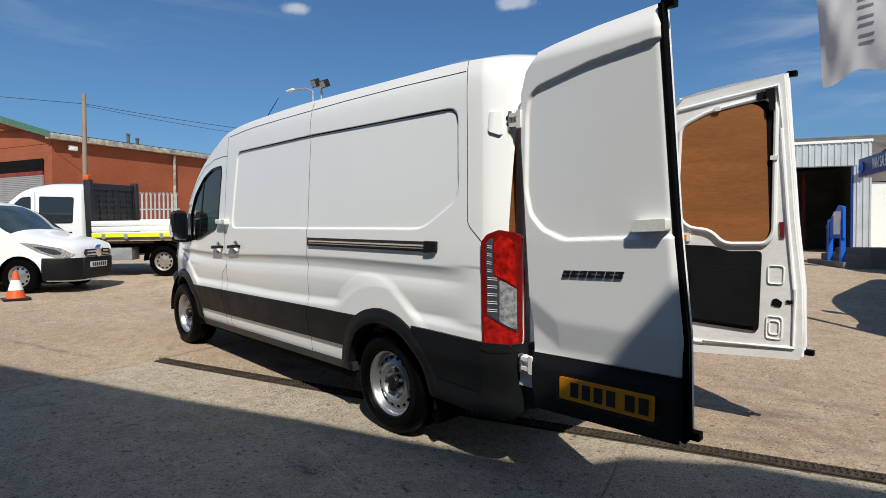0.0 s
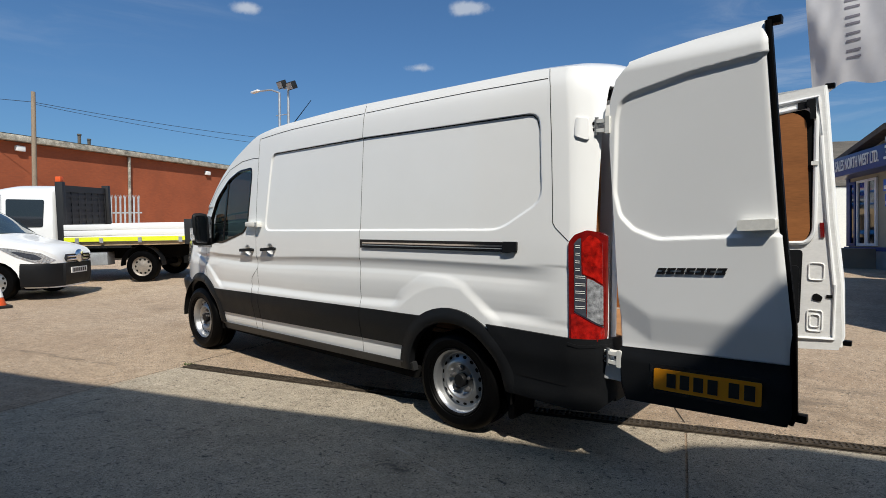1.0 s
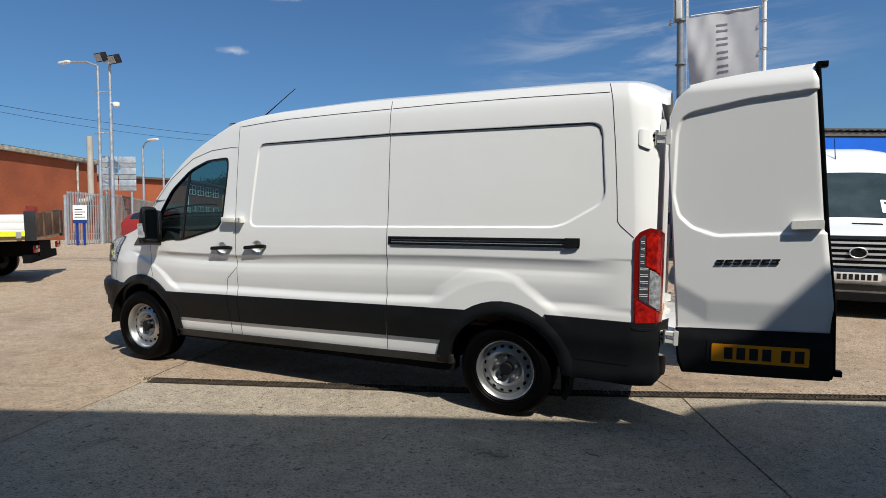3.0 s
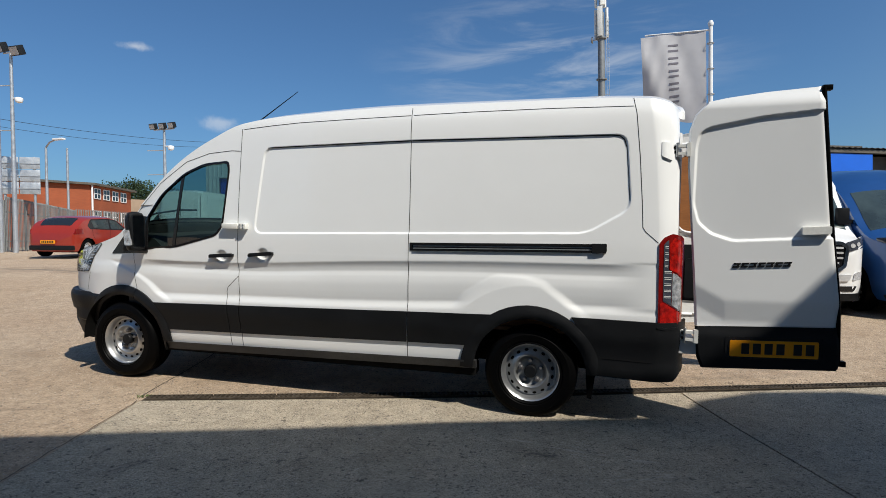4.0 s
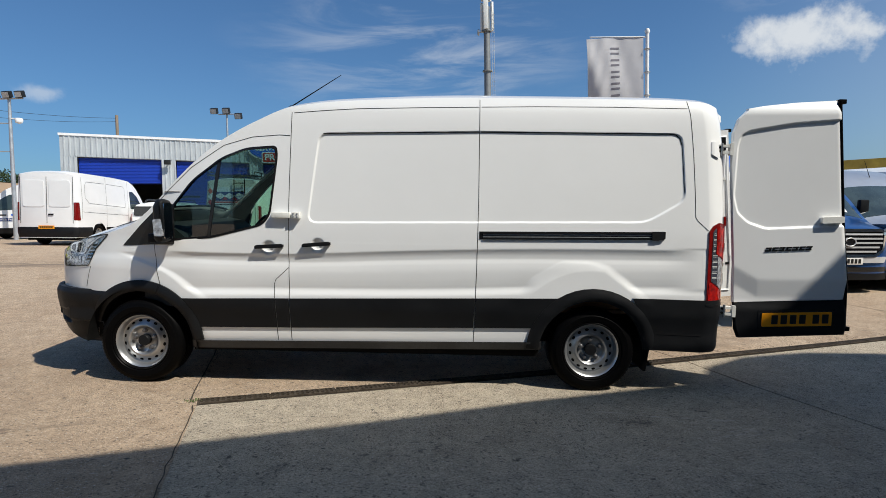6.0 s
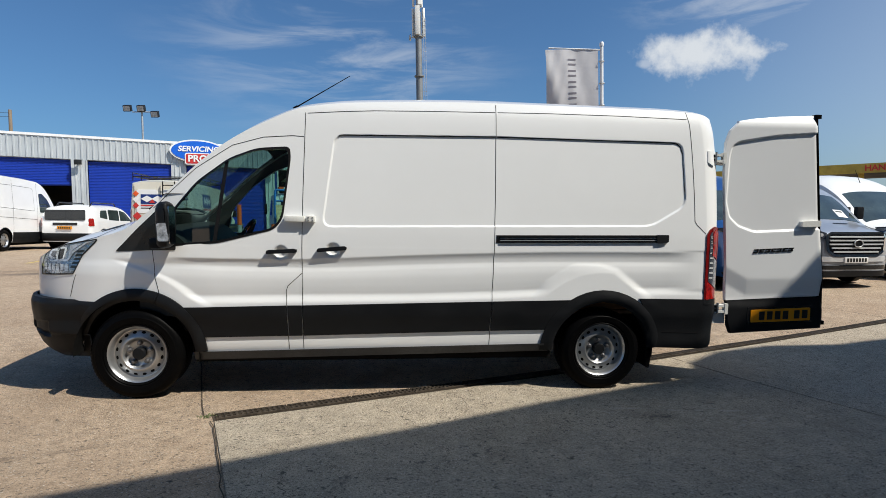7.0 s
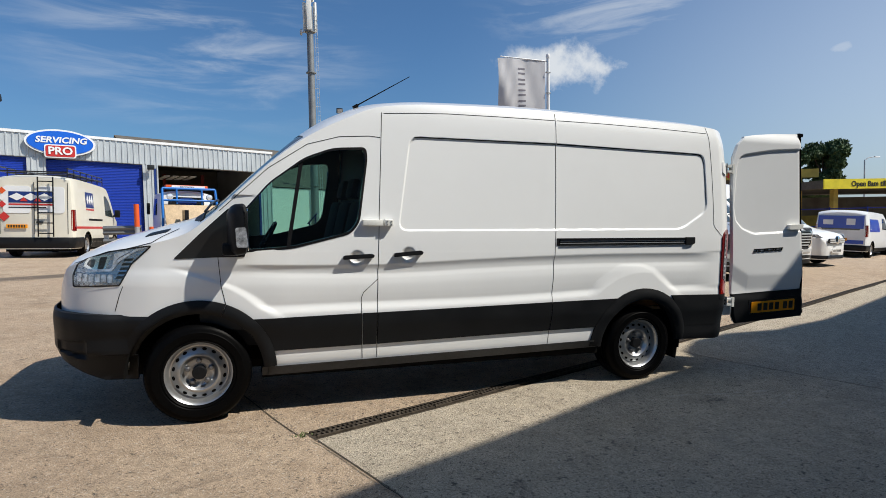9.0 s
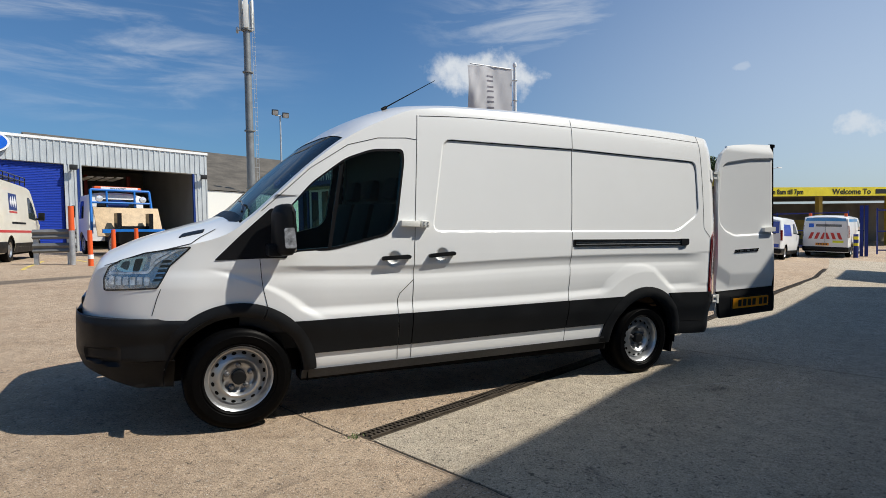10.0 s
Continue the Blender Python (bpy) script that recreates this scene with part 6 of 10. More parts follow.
def workshop():
    """A long profiled-steel workshop: x runs along its front from the right corner, y inward."""
    m = pose(2.25, 28.9, 0, 0, 0, 15)
    root = thing("workshop", "grey profiled-steel workshop with blue roller doors and one open bay", "building", m)
    fall = -0.030
    top, head, base = 5.52, 4.47, 0.2
    bays = [(-19.53, -15.57, 0.35), (-14.87, -11.15, 0.0), (-10.43, -6.50, 0.0)]
    bm = bmesh.new()
    corrugated(bm, -20.3, 0.0, head, top, fall)
    part("fascia", bm, M["clad"], root, "ribbed grey fascia sheet")
    for a, b in ((-20.3, -19.53), (-15.57, -14.87), (-11.15, -10.43), (-6.50, -5.80), (-0.70, 0.0)):
        bm = bmesh.new()
        corrugated(bm, a, b, base, head, fall, pitch=0.233)
        part("pier", bm, M["clad"], root)
    bm = bmesh.new()
    box(bm, -20.34, -0.06, 0.0, 0.04, 0.10, 0.12)
    for v in bm.verts:
        v.co.z += top + fall * v.co.x
    part("eaves_trim", bm, M["white_gloss"], root)
    bm = bmesh.new()
    box(bm, -20.3, 0.12, -0.02, 0.0, 0.30, 0.02)
    for v in bm.verts:
        v.co.z += head + fall * v.co.x
    part("lintel", bm, M["clad"], root)
    for a, b, gap in bays:
        z = (head + fall * (a + b) / 2)
        lo = 3.66 if gap else base
        bm = bmesh.new()
        box(bm, a, 0.20, lo, b, 0.22, z)
        door = part("roller_door", bm, M["blue_door"], root, "blue slatted roller door")
        bm = bmesh.new()
        box(bm, a, 0.16, -0.072, b, 0.20, -0.006, 0.012)
        slat = mesh_of("slat", bm, M["blue_door"])
        while z > lo + 0.08:
            ob = new("slat", slat)
            ob.parent = door
            ob.matrix_local = Matrix.Translation((0, 0, z))
            z -= 0.076
    # back, sides, floor inside
    bm = bmesh.new()
    box(bm, -20.3, 12.0, base, 0.0, 12.2, 5.56)
    part("rear_wall", bm, M["interior"], root)
    bm = bmesh.new()
    box(bm, -20.3, 0.05, base, -20.2, 12, 5.56)
    part("side_wall", bm, M["clad"], root)
    bm = bmesh.new()
    box(bm, -0.1, 0.05, base, 0.0, 12, 5.56)
    part("side_wall", bm, M["clad"], root)
    bm = bmesh.new()
    box(bm, -20.3, 0.3, 5.55, 0.0, 12.2, 5.65)
    part("roof_deck", bm, M["roof_dark"], root)
    bm = bmesh.new()
    box(bm, -6.4, 0.4, base, -6.3, 12.0, 5.56)
    part("inner_wall", bm, M["interior"], root)
    for x in (-4.6, -2.4):
        bm = bmesh.new()
        box(bm, x, 6.5, base, x + 0.18, 6.68, 4.8)
        part("steel_column", bm, M["oxide"], root)
    bm = bmesh.new()
    for i in range(4):
        box(bm, -5.2 + i * 0.45, 2.2, 4.3, -4.9 + i * 0.45, 4.6, 4.34)
    part("strip_light", bm, M["white_gloss"], root)
    for x in (-6.0, -0.76):
        bm = bmesh.new()
        box(bm, x, -0.02, base, x + 0.10, 0.12, head + 0.0)
        part("bay_edge", bm, M["navy"], root)
    for x in (-15.22, -6.17, -0.28):
        bm = bmesh.new()
        box(bm, x - 0.16, -0.36, 0.0, x + 0.16, -0.24, 0.24, 0.02)
        box(bm, x - 0.03, -0.25, 0.08, x + 0.03, 0.0, 0.13)
        for v in bm.verts:
            v.co.z += head + fall * x - 0.28
        part("flood_lamp", bm, M["ink"], root, "black wall flood lamp")
    # oval sign
    c = Vector((-9.83, -0.24, 5.47))
    bm = bmesh.new()
    prism(bm, [(1.36 * math.cos(i * math.pi / 24), 0.60 * math.sin(i * math.pi / 24)) for i in range(48)], 0.12, lambda u, v, d: (c.x + u, c.y + d, c.z + v + fall * u))
    sign = part("oval_sign", bm, M["white_gloss"], root, "white-rimmed blue oval sign")
    bm = bmesh.new()
    prism(bm, [(1.27 * math.cos(i * math.pi / 24), 0.52 * math.sin(i * math.pi / 24)) for i in range(48)], 0.03, lambda u, v, d: (c.x + u, c.y - 0.025 + d, c.z + v + fall * u))
    part("sign_face", bm, M["sign_blue"], sign)
    bm = bmesh.new()
    prism(bm, rounded([(-0.64, -0.70), (0.58, -0.70), (0.58, -0.10), (-0.64, -0.10)], 0.12, 4), 0.10, lambda u, v, d: (c.x + u, c.y - 0.06 + d, c.z + v))
    pro = part("sign_panel", bm, M["white_gloss"], sign)
    bm = bmesh.new()
    prism(bm, rounded([(-0.59, -0.65), (0.53, -0.65), (0.53, -0.15), (-0.59, -0.15)], 0.09, 4), 0.02, lambda u, v, d: (c.x + u, c.y - 0.072 + d, c.z + v))
    part("panel_face", bm, M["sign_red"], pro)
    lettering("lettering", "SERVICING", 0.27, M["white_gloss"], sign, pose(c.x + 0.02, c.y - 0.04, c.z + 0.10, 90, 0, 0), width=2.0, bold=0.012, shear=0.18)
    lettering("lettering", "PRO", 0.34, M["white_gloss"], sign, pose(c.x - 0.03, c.y - 0.09, c.z - 0.40, 90, 0, 0), width=0.92, bold=0.014)
    # older roof behind
    old = thing("old_shed", "white shed with dark weathered cement-sheet roof behind the workshop", "building", m)
    bm = bmesh.new()
    pts = []
    x = -5.0
    while x < 34:
        pts.append(x)
        x += 0.55
    rows = []
    for y, z in ((12.4, 5.15), (30.0, 10.68), (46, 5.1)):
        rows.append([bm.verts.new((p, y, z + (0.015 if i % 2 else 0.0) - 0.035 * (p + 11) * 1.0)) for i, p in enumerate(pts)])
    for a, b in zip(rows, rows[1:]):
        for i in range(len(pts) - 1):
            bm.faces.new((a[i], a[i + 1], b[i + 1], b[i]))
    part("roof_sheet", bm, M["roof_dark"], old)
    bm = bmesh.new()
    box(bm, 0.2, 12.5, 0.0, 33, 12.7, 3.5)
    prism(bm, [(0.2, 3.5), (33.0, 3.5), (0.2, 4.72)], 0.2, lambda u, v, d: (u, 12.5 + d, v))
    part("wall", bm, M["white_lock"], old, "white painted shed wall")
    return root


workshop()


M["flue"] = material("weathered_flue", (0.40, 0.37, 0.32), 0.6, vary=0.2, scale=2, stretch=(1, 1, 0.3))


def red_works():
    """A long red-brick works to the side of the yard."""
    a = Vector((-32.3, 4.1))
    d = Vector((-0.381, 0.925))
    ang = math.degrees(math.atan2(d.y, d.x))
    root = thing("brick_works", "long single-storey red-brick works with flaking eaves", "building", pose(a.x, a.y, 0, 0, 0, ang))
    # x along the wall, y: negative side faces the yard
    h = 7.0
    rise = 0.035
    bm = bmesh.new()
    box(bm, 0, 0, -0.5, 28.0, 12, h)
    for v in bm.verts:
        if v.co.z > 1:
            v.co.z += rise * v.co.x * 0.8
    part("wall", bm, M["brick"], root, "red brick wall")
    bm = bmesh.new()
    box(bm, -0.3, -0.35, h + 0.02, 28.2, 0.1, h + 0.36, 0.03)
    for v in bm.verts:
        v.co.z += rise * v.co.x * 0.8
    part("eaves_board", bm, M["gutter"], root, "flaking pale eaves board")
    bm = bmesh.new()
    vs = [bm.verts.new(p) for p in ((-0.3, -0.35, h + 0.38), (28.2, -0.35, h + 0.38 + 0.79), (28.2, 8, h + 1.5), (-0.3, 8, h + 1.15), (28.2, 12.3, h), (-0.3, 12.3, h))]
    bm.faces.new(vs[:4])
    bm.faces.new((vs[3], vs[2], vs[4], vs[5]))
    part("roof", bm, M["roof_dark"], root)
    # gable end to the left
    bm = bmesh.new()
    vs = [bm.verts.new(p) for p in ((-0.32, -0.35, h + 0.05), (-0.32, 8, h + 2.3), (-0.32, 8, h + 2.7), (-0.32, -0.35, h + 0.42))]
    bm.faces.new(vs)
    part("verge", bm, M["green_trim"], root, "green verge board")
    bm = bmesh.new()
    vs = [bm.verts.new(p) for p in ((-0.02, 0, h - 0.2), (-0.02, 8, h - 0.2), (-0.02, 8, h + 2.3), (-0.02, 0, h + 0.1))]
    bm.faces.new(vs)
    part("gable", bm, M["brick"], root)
    bm = bmesh.new()
    box(bm, -0.06, 0.7, 0.0, -0.04, 6.0, 5.0)
    shutter = part("shutter", bm, M["shutter"], root, "grey roller shutter")
    bm = bmesh.new()
    box(bm, -0.14, 0.7, 0.0, -0.06, 6.0, 0.10, 0.02)
    slat = mesh_of("slat", bm, M["shutter"])
    z = 4.9
    while z > 0:
        ob = new("slat", slat)
        ob.parent = shutter
        ob.matrix_local = Matrix.Translation((0, 0, z))
        z -= 0.11
    # a near-black sheet paints the unlit opening over the shutter
    bm = bmesh.new()
    box(bm, -0.10, 0.7, 5.0, -0.04, 6.0, 5.95)
    part("door_head", bm, M["dark"], root, "black sheet for the unlit opening above the shutter")
    bm = bmesh.new()
    box(bm, -0.16, 0.7, 5.0, -0.06, 6.0, 5.22)
    part("shutter_beam", bm, M["oxide"], root)
    bm = bmesh.new()
    tube(bm, (8.4, -0.12, -0.4), (8.4, -0.12, h + 0.2), 0.10)
    part("downpipe", bm, M["gutter"], root, "pale rainwater pipe")
    bm = bmesh.new()
    tube(bm, (25.2, -0.12, -0.4), (25.2, -0.12, h + 0.6), 0.09)
    part("downpipe", bm, M["gutter"], root)
    bm = bmesh.new()
    chain(bm, [(25.2, -0.1, 4.35), (25.45, -0.6, 4.4), (25.7, -0.9, 4.8), (25.7, -0.9, 9.9)], 0.24, 14)
    part("flue", bm, M["flue"], root, "tall grey flue pipe")
    for x in (0.9, 15.7):
        bm = bmesh.new()
        box(bm, x, -0.20, 6.5 + 0.02 * x, x + 0.50, 0.0, 6.80 + 0.02 * x, 0.04)
        part("wall_lamp", bm, M["white_gloss"], root, "pale bulkhead lamp")
    bm = bmesh.new()
    for x, z in ((6.1, 8.4), (6.8, 8.2)):
        tube(bm, (x, 1.6, z - 1.5), (x, 1.6, z), 0.10)
        tube(bm, (x, 1.6, z), (x, 1.6, z + 0.10), 0.13)
    part("roof_vent", bm, M["roof_dark"], root)
    bm = bmesh.new()
    box(bm, 19.4, -0.06, 1.6, 20.6, 0.02, 3.7, 0.02)
    d1 = part("door", bm, M["oxide"], root, "small dull red door")
    bm = bmesh.new()
    box(bm, 19.75, -0.075, 2.75, 20.05, -0.062, 3.15)
    part("notice", bm, M["white_gloss"], d1)
    return root


red_works()


def window_unit(root, x0, z0, x1, z1, y, frame=None, rows=1, cols=1):
    bm = bmesh.new()
    f = 0.07
    for a, b, c, d in ((x0, z0, x1, z0 + f), (x0, z1 - f, x1, z1), (x0, z0 + f, x0 + f, z1 - f), (x1 - f, z0 + f, x1, z1 - f)):
        box(bm, a, y - 0.05, b, c, y, d)
    for i in range(1, cols):
        xx = x0 + (x1 - x0) * i / cols
        box(bm, xx - f / 2, y - 0.045, z0 + f, xx + f / 2, y, z1 - f)
    for i in range(1, rows):
        zz = z0 + (z1 - z0) * i / rows
        box(bm, x0 + f, y - 0.042, zz - f / 2, x1 - f, y, zz + f / 2)
    w = part("window", bm, frame or M["white_gloss"], root)
    bm = bmesh.new()
    box(bm, x0 + f * 0.8, y - 0.02, z0 + f * 0.8, x1 - f * 0.8, y - 0.005, z1 - f * 0.8)
    part("pane", bm, M["dark_glass"], w)
    return w


def office():
    """The sales office: a gabled front with a lettered fascia, its door up three steps, then a lower run behind the parked vans."""
    root = thing("sales_office", "low cream sales office with navy lettered fascia and gabled roof", "building", pose(4.60, 16.84, 0, 0, 0, -62.4))
    # x along the front; the yard is on the -y side
    L, base = 5.3, 0.98
    bm = bmesh.new()
    box(bm, -0.28, 0.0, 0.2, L, 5.0, 3.40)
    part("wall", bm, M["cream"], root, "cream rendered wall")
    bm = bmesh.new()
    box(bm, -0.34, -0.10, 0.2, L + 0.02, 0.0, 0.86)
    part("plinth", bm, M["galv"], root)
    bm = bmesh.new()
    box(bm, -0.30, -0.11, 0.865, L + 0.02, 0.0, 0.97)
    part("band", bm, M["navy"], root)
    bm = bmesh.new()
    box(bm, -0.36, -0.03, 0.98, -0.18, 0.0, 2.93)
    part("corner_post", bm, M["navy"], root)
    bm = bmesh.new()
    box(bm, -1.02, -0.62, 2.93, L, 0.0, 3.46, 0.02)
    fas = part("fascia", bm, M["navy"], root, "navy lettered fascia")
    lettering("lettering", "VAN SALES NORTH WEST LTD.", 0.30, M["white_gloss"], fas, pose(1.36, -0.63, 3.20, 90, 0, 0), width=2.78, bold=0.004)
    for k, (x0, x1) in enumerate(((3.05, 4.2), (3.10, 4.25), (3.0, 4.3))):
        bm = bmesh.new()
        z = 3.34 - k * 0.13
        box(bm, x0, -0.64, z, x1, -0.625, z + 0.06)
        part("sign_bar", bm, M["white_gloss"], fas)
    bm = bmesh.new()
    box(bm, 4.45, -0.66, 2.95, L, -0.625, 3.45)
    part("sign_panel", bm, M["sign_blue"], fas)
    bm = bmesh.new()
    lathe(bm, [(0.0001, -0.645), (0.17, -0.645), (0.17, -0.622)], 20, c=(-0.78, 0, 3.20))
    part("roundel", bm, M["sign_blue"], fas)
    bm = bmesh.new()
    prism(bm, [(-0.28, 3.40), (L, 3.40), (L, 3.62), (2.4, 3.88), (-0.28, 3.40)][:4], 5.0, lambda u, v, w: (u, 0.0 + w, v))
    part("gable", bm, M["cream"], root)
    bm = bmesh.new()
    prism(bm, [(-0.55, 3.36), (2.4, 3.90), (L + 0.2, 3.62), (L + 0.2, 3.76), (2.4, 4.05), (-0.55, 3.50)], 5.6, lambda u, v, w: (u, -0.35 + w, v))
    part("roof", bm, M["roof_dark"], root, "dark shallow gabled roof")
    bm = bmesh.new()
    box(bm, 2.75, -0.50, 3.52, 3.05, -0.25, 3.66, 0.03)
    part("flood_lamp", bm, M["galv"], root)
    window_unit(root, 0.31, base + 0.02, 0.84, 2.82, -0.01)
    window_unit(root, 0.86, base + 0.02, 1.37, 2.82, -0.01, M["white_gloss"])
    window_unit(root, -0.15, base + 0.02, 0.22, 2.82, -0.01, M["navy"])
    window_unit(root, 3.60, 1.50, 4.10, 2.80, -0.01, rows=3)
    window_unit(root, 4.35, 1.50, 5.10, 2.80, -0.01, rows=2)
    for x0, z0, x1, z1, mt in ((1.68, 2.42, 2.08, 2.72, "sign_blue"), (1.76, 2.02, 1.88, 2.34, "sign_blue"), (2.56, 1.41, 3.45, 2.58, "white_gloss")):
        bm = bmesh.new()
        box(bm, x0, -0.03, z0, x1, 0.0, z1)
        p = part("wall_sign", bm, M[mt], root)
        if mt == "white_gloss":
            for za, zb in ((2.40, 2.58), (1.41, 1.60)):
                bm = bmesh.new()
                box(bm, x0, -0.036, za, x1, -0.03, zb)
                part("sign_band", bm, M["navy"], p)
            bm = bmesh.new()
            lathe(bm, [(0.0001, -0.040), (0.17, -0.040), (0.17, -0.03)], 20, c=(3.0, 0, 2.18))
            part("roundel", bm, M["sign_blue"], p)
            bm = bmesh.new()
            box(bm, 2.66, -0.037, 1.78, 3.35, -0.03, 1.90)
            part("logo_bar", bm, M["sign_red"], p)
        else:
            bm = bmesh.new()
            box(bm, x0 + 0.03, -0.034, z0 + 0.05, x1 - 0.03, -0.03, z0 + 0.14)
            part("text_bar", bm, M["white_gloss"], p)
    # landing and steps by the door
    for i in range(3):
        bm = bmesh.new()
        box(bm, -0.9 - i * 0.12, -1.2 - i * 0.32, 0.2, 1.5 + i * 0.12, -0.11 if i == 0 else -1.2 - (i - 1) * 0.32, 0.93 - i * 0.17)
        part("step", bm, M["interior"], root, "dark concrete entrance step")
    bm = bmesh.new()
    for x in (-1.25, -0.85):
        tube(bm, (x, -1.3, 0.3), (x, -1.3, 1.55 + (x + 1.25) * 0.6), 0.03)
    tube(bm, (-1.35, -1.3, 1.50), (-0.75, -1.3, 1.86), 0.03)
    part("handrail", bm, M["navy"], root)
    low = thing("office_annexe", "dark-roofed annexe with a blue fascia panel", "building", pose(6.6, 10.55, 0, 0, 0, 28))
    bm = bmesh.new()
    box(bm, 1.4, 0, 0, 8.5, 4.0, 3.3)
    part("wall", bm, M["interior"], low)
    bm = bmesh.new()
    x, pts = 0.75, []
    while x < 8.64:
        pts.append(x)
        x += 0.09
    rows = [[bm.verts.new((p, y, z + (0.03 if i % 2 else 0))) for i, p in enumerate(pts)] for y, z in ((-0.5, 3.42), (3.6, 3.48))]
    for i in range(len(pts) - 1):
        bm.faces.new((rows[0][i], rows[0][i + 1], rows[1][i + 1], rows[1][i]))
    part("roof_sheet", bm, M["roof_dark"], low, "dark corrugated roof")
    bm = bmesh.new()
    box(bm, 0.75, -0.45, 3.31, 8.6, -0.3, 3.405)
    part("beam", bm, M["roof_dark"], low)
    bm = bmesh.new()
    box(bm, 0.80, -0.42, 2.80, 5.08, -0.34, 3.29)
    part("fascia_panel", bm, M["sign_blue"], low, "bright blue fascia panel")
    bm = bmesh.new()
    box(bm, 6.10, -0.42, 2.80, 7.88, -0.34, 3.29)
    part("fascia_panel", bm, M["sign_blue"], low)
    return root


office()


def shade_building():
    """An unseen building behind the camera, placed so that its shadow lies on the apron."""
    h, k = 6.8, SUN_AWAY / SUN_AWAY.z
    root = thing("unit_behind", "unseen building behind the camera, shaped to throw the apron's shadow", "building")

    def eave(s, n, z):
        x, y = along(s, n)
        return Vector((x + k.x * z, y + k.y * z, gz(x, y) + z))
    # eave bent and notched to throw the shadow edge, a second building's too
    line = [(-9.0, -0.84, h), (1.2, -0.79, h), (2.3, -0.71, h), (4.15, -0.66, h), (4.55, -0.30, h + 0.02), (5.2, -0.12, h + 0.4), (6.0, -0.16, h + 0.4), (6.9, -0.46, h + 0.4), (7.3, -0.48, h + 0.4), (8.3, -0.62, h + 0.4), (11, -0.61, h + 0.4), (13.8, -0.56, h + 0.4),
            (14.9, -1.55, h + 0.4), (15.3, -1.9, h + 0.4), (16.4, -1.3, h + 0.4), (15.9, -0.43, h + 0.4), (20.5, -0.56, h + 0.4)]
    pts = [eave(*p) for p in line]
    back = Vector((DRAIN[1].y, -DRAIN[1].x, 0)) * 9
    bm = bmesh.new()
    top = [bm.verts.new(p) for p in pts]
    bot = [bm.verts.new((p.x, p.y, -1.2)) for p in pts]
    rear = [bm.verts.new(p + back) for p in pts]
    rlow = [bm.verts.new((p.x + back.x, p.y + back.y, -1.2)) for p in pts]
    for i in range(len(pts) - 1):
        bm.faces.new((bot[i], bot[i + 1], top[i + 1], top[i]))
        bm.faces.new((top[i], top[i + 1], rear[i + 1], rear[i]))
        bm.faces.new((rear[i], rear[i + 1], rlow[i + 1], rlow[i]))
    bm.faces.new((bot[0], top[0], rear[0], rlow[0]))
    bm.faces.new((bot[-1], rlow[-1], rear[-1], top[-1]))
    part("wall", bm, M["interior"], root)


shade_building()


# ---- other vehicles ----
M["paint_blue"] = material("blue_metallic_paint", (0.012, 0.07, 0.24), 0.3, metal=0.35, coat=0.7, vary=0.05)
M["paint_silver"] = material("silver_paint", (0.42, 0.45, 0.50), 0.3, metal=0.5, coat=0.7, vary=0.05)
M["paint_red"] = material("red_paint", (0.26, 0.022, 0.010), 0.3, coat=0.7, vary=0.05)
M["paint_van"] = material("van_white_paint", (0.78, 0.79, 0.79), 0.35, coat=0.5, vary=0.04, scale=1.5)
M["paint_cream"] = material("cream_paint", (0.70, 0.67, 0.57), 0.38, coat=0.4, vary=0.05, scale=1.5)
M["paint_blue_van"] = material("royal_blue_paint", (0.01, 0.06, 0.42), 0.35, coat=0.4, vary=0.05)
M["hi_vis"] = material("fluorescent_yellow_band", (0.72, 0.78, 0.03), 0.45, vary=0.05)
M["deck"] = material("chequer_board", (0.46, 0.33, 0.19), 0.55, vary=0.2, scale=3, fine=0.15, fine_scale=25)
M["alloy"] = material("alloy_rim", (0.6, 0.61, 0.62), 0.3, metal=0.7, vary=0.1, scale=12)
M["car_glass"] = material("car_glass", (0.035, 0.050, 0.050), 0.04, coat=0.6, vary=0.5, scale=1.6)
M["bright_bar"] = material("satin_silver_trim", (0.62, 0.63, 0.64), 0.35, metal=0.3, vary=0.08, scale=6)


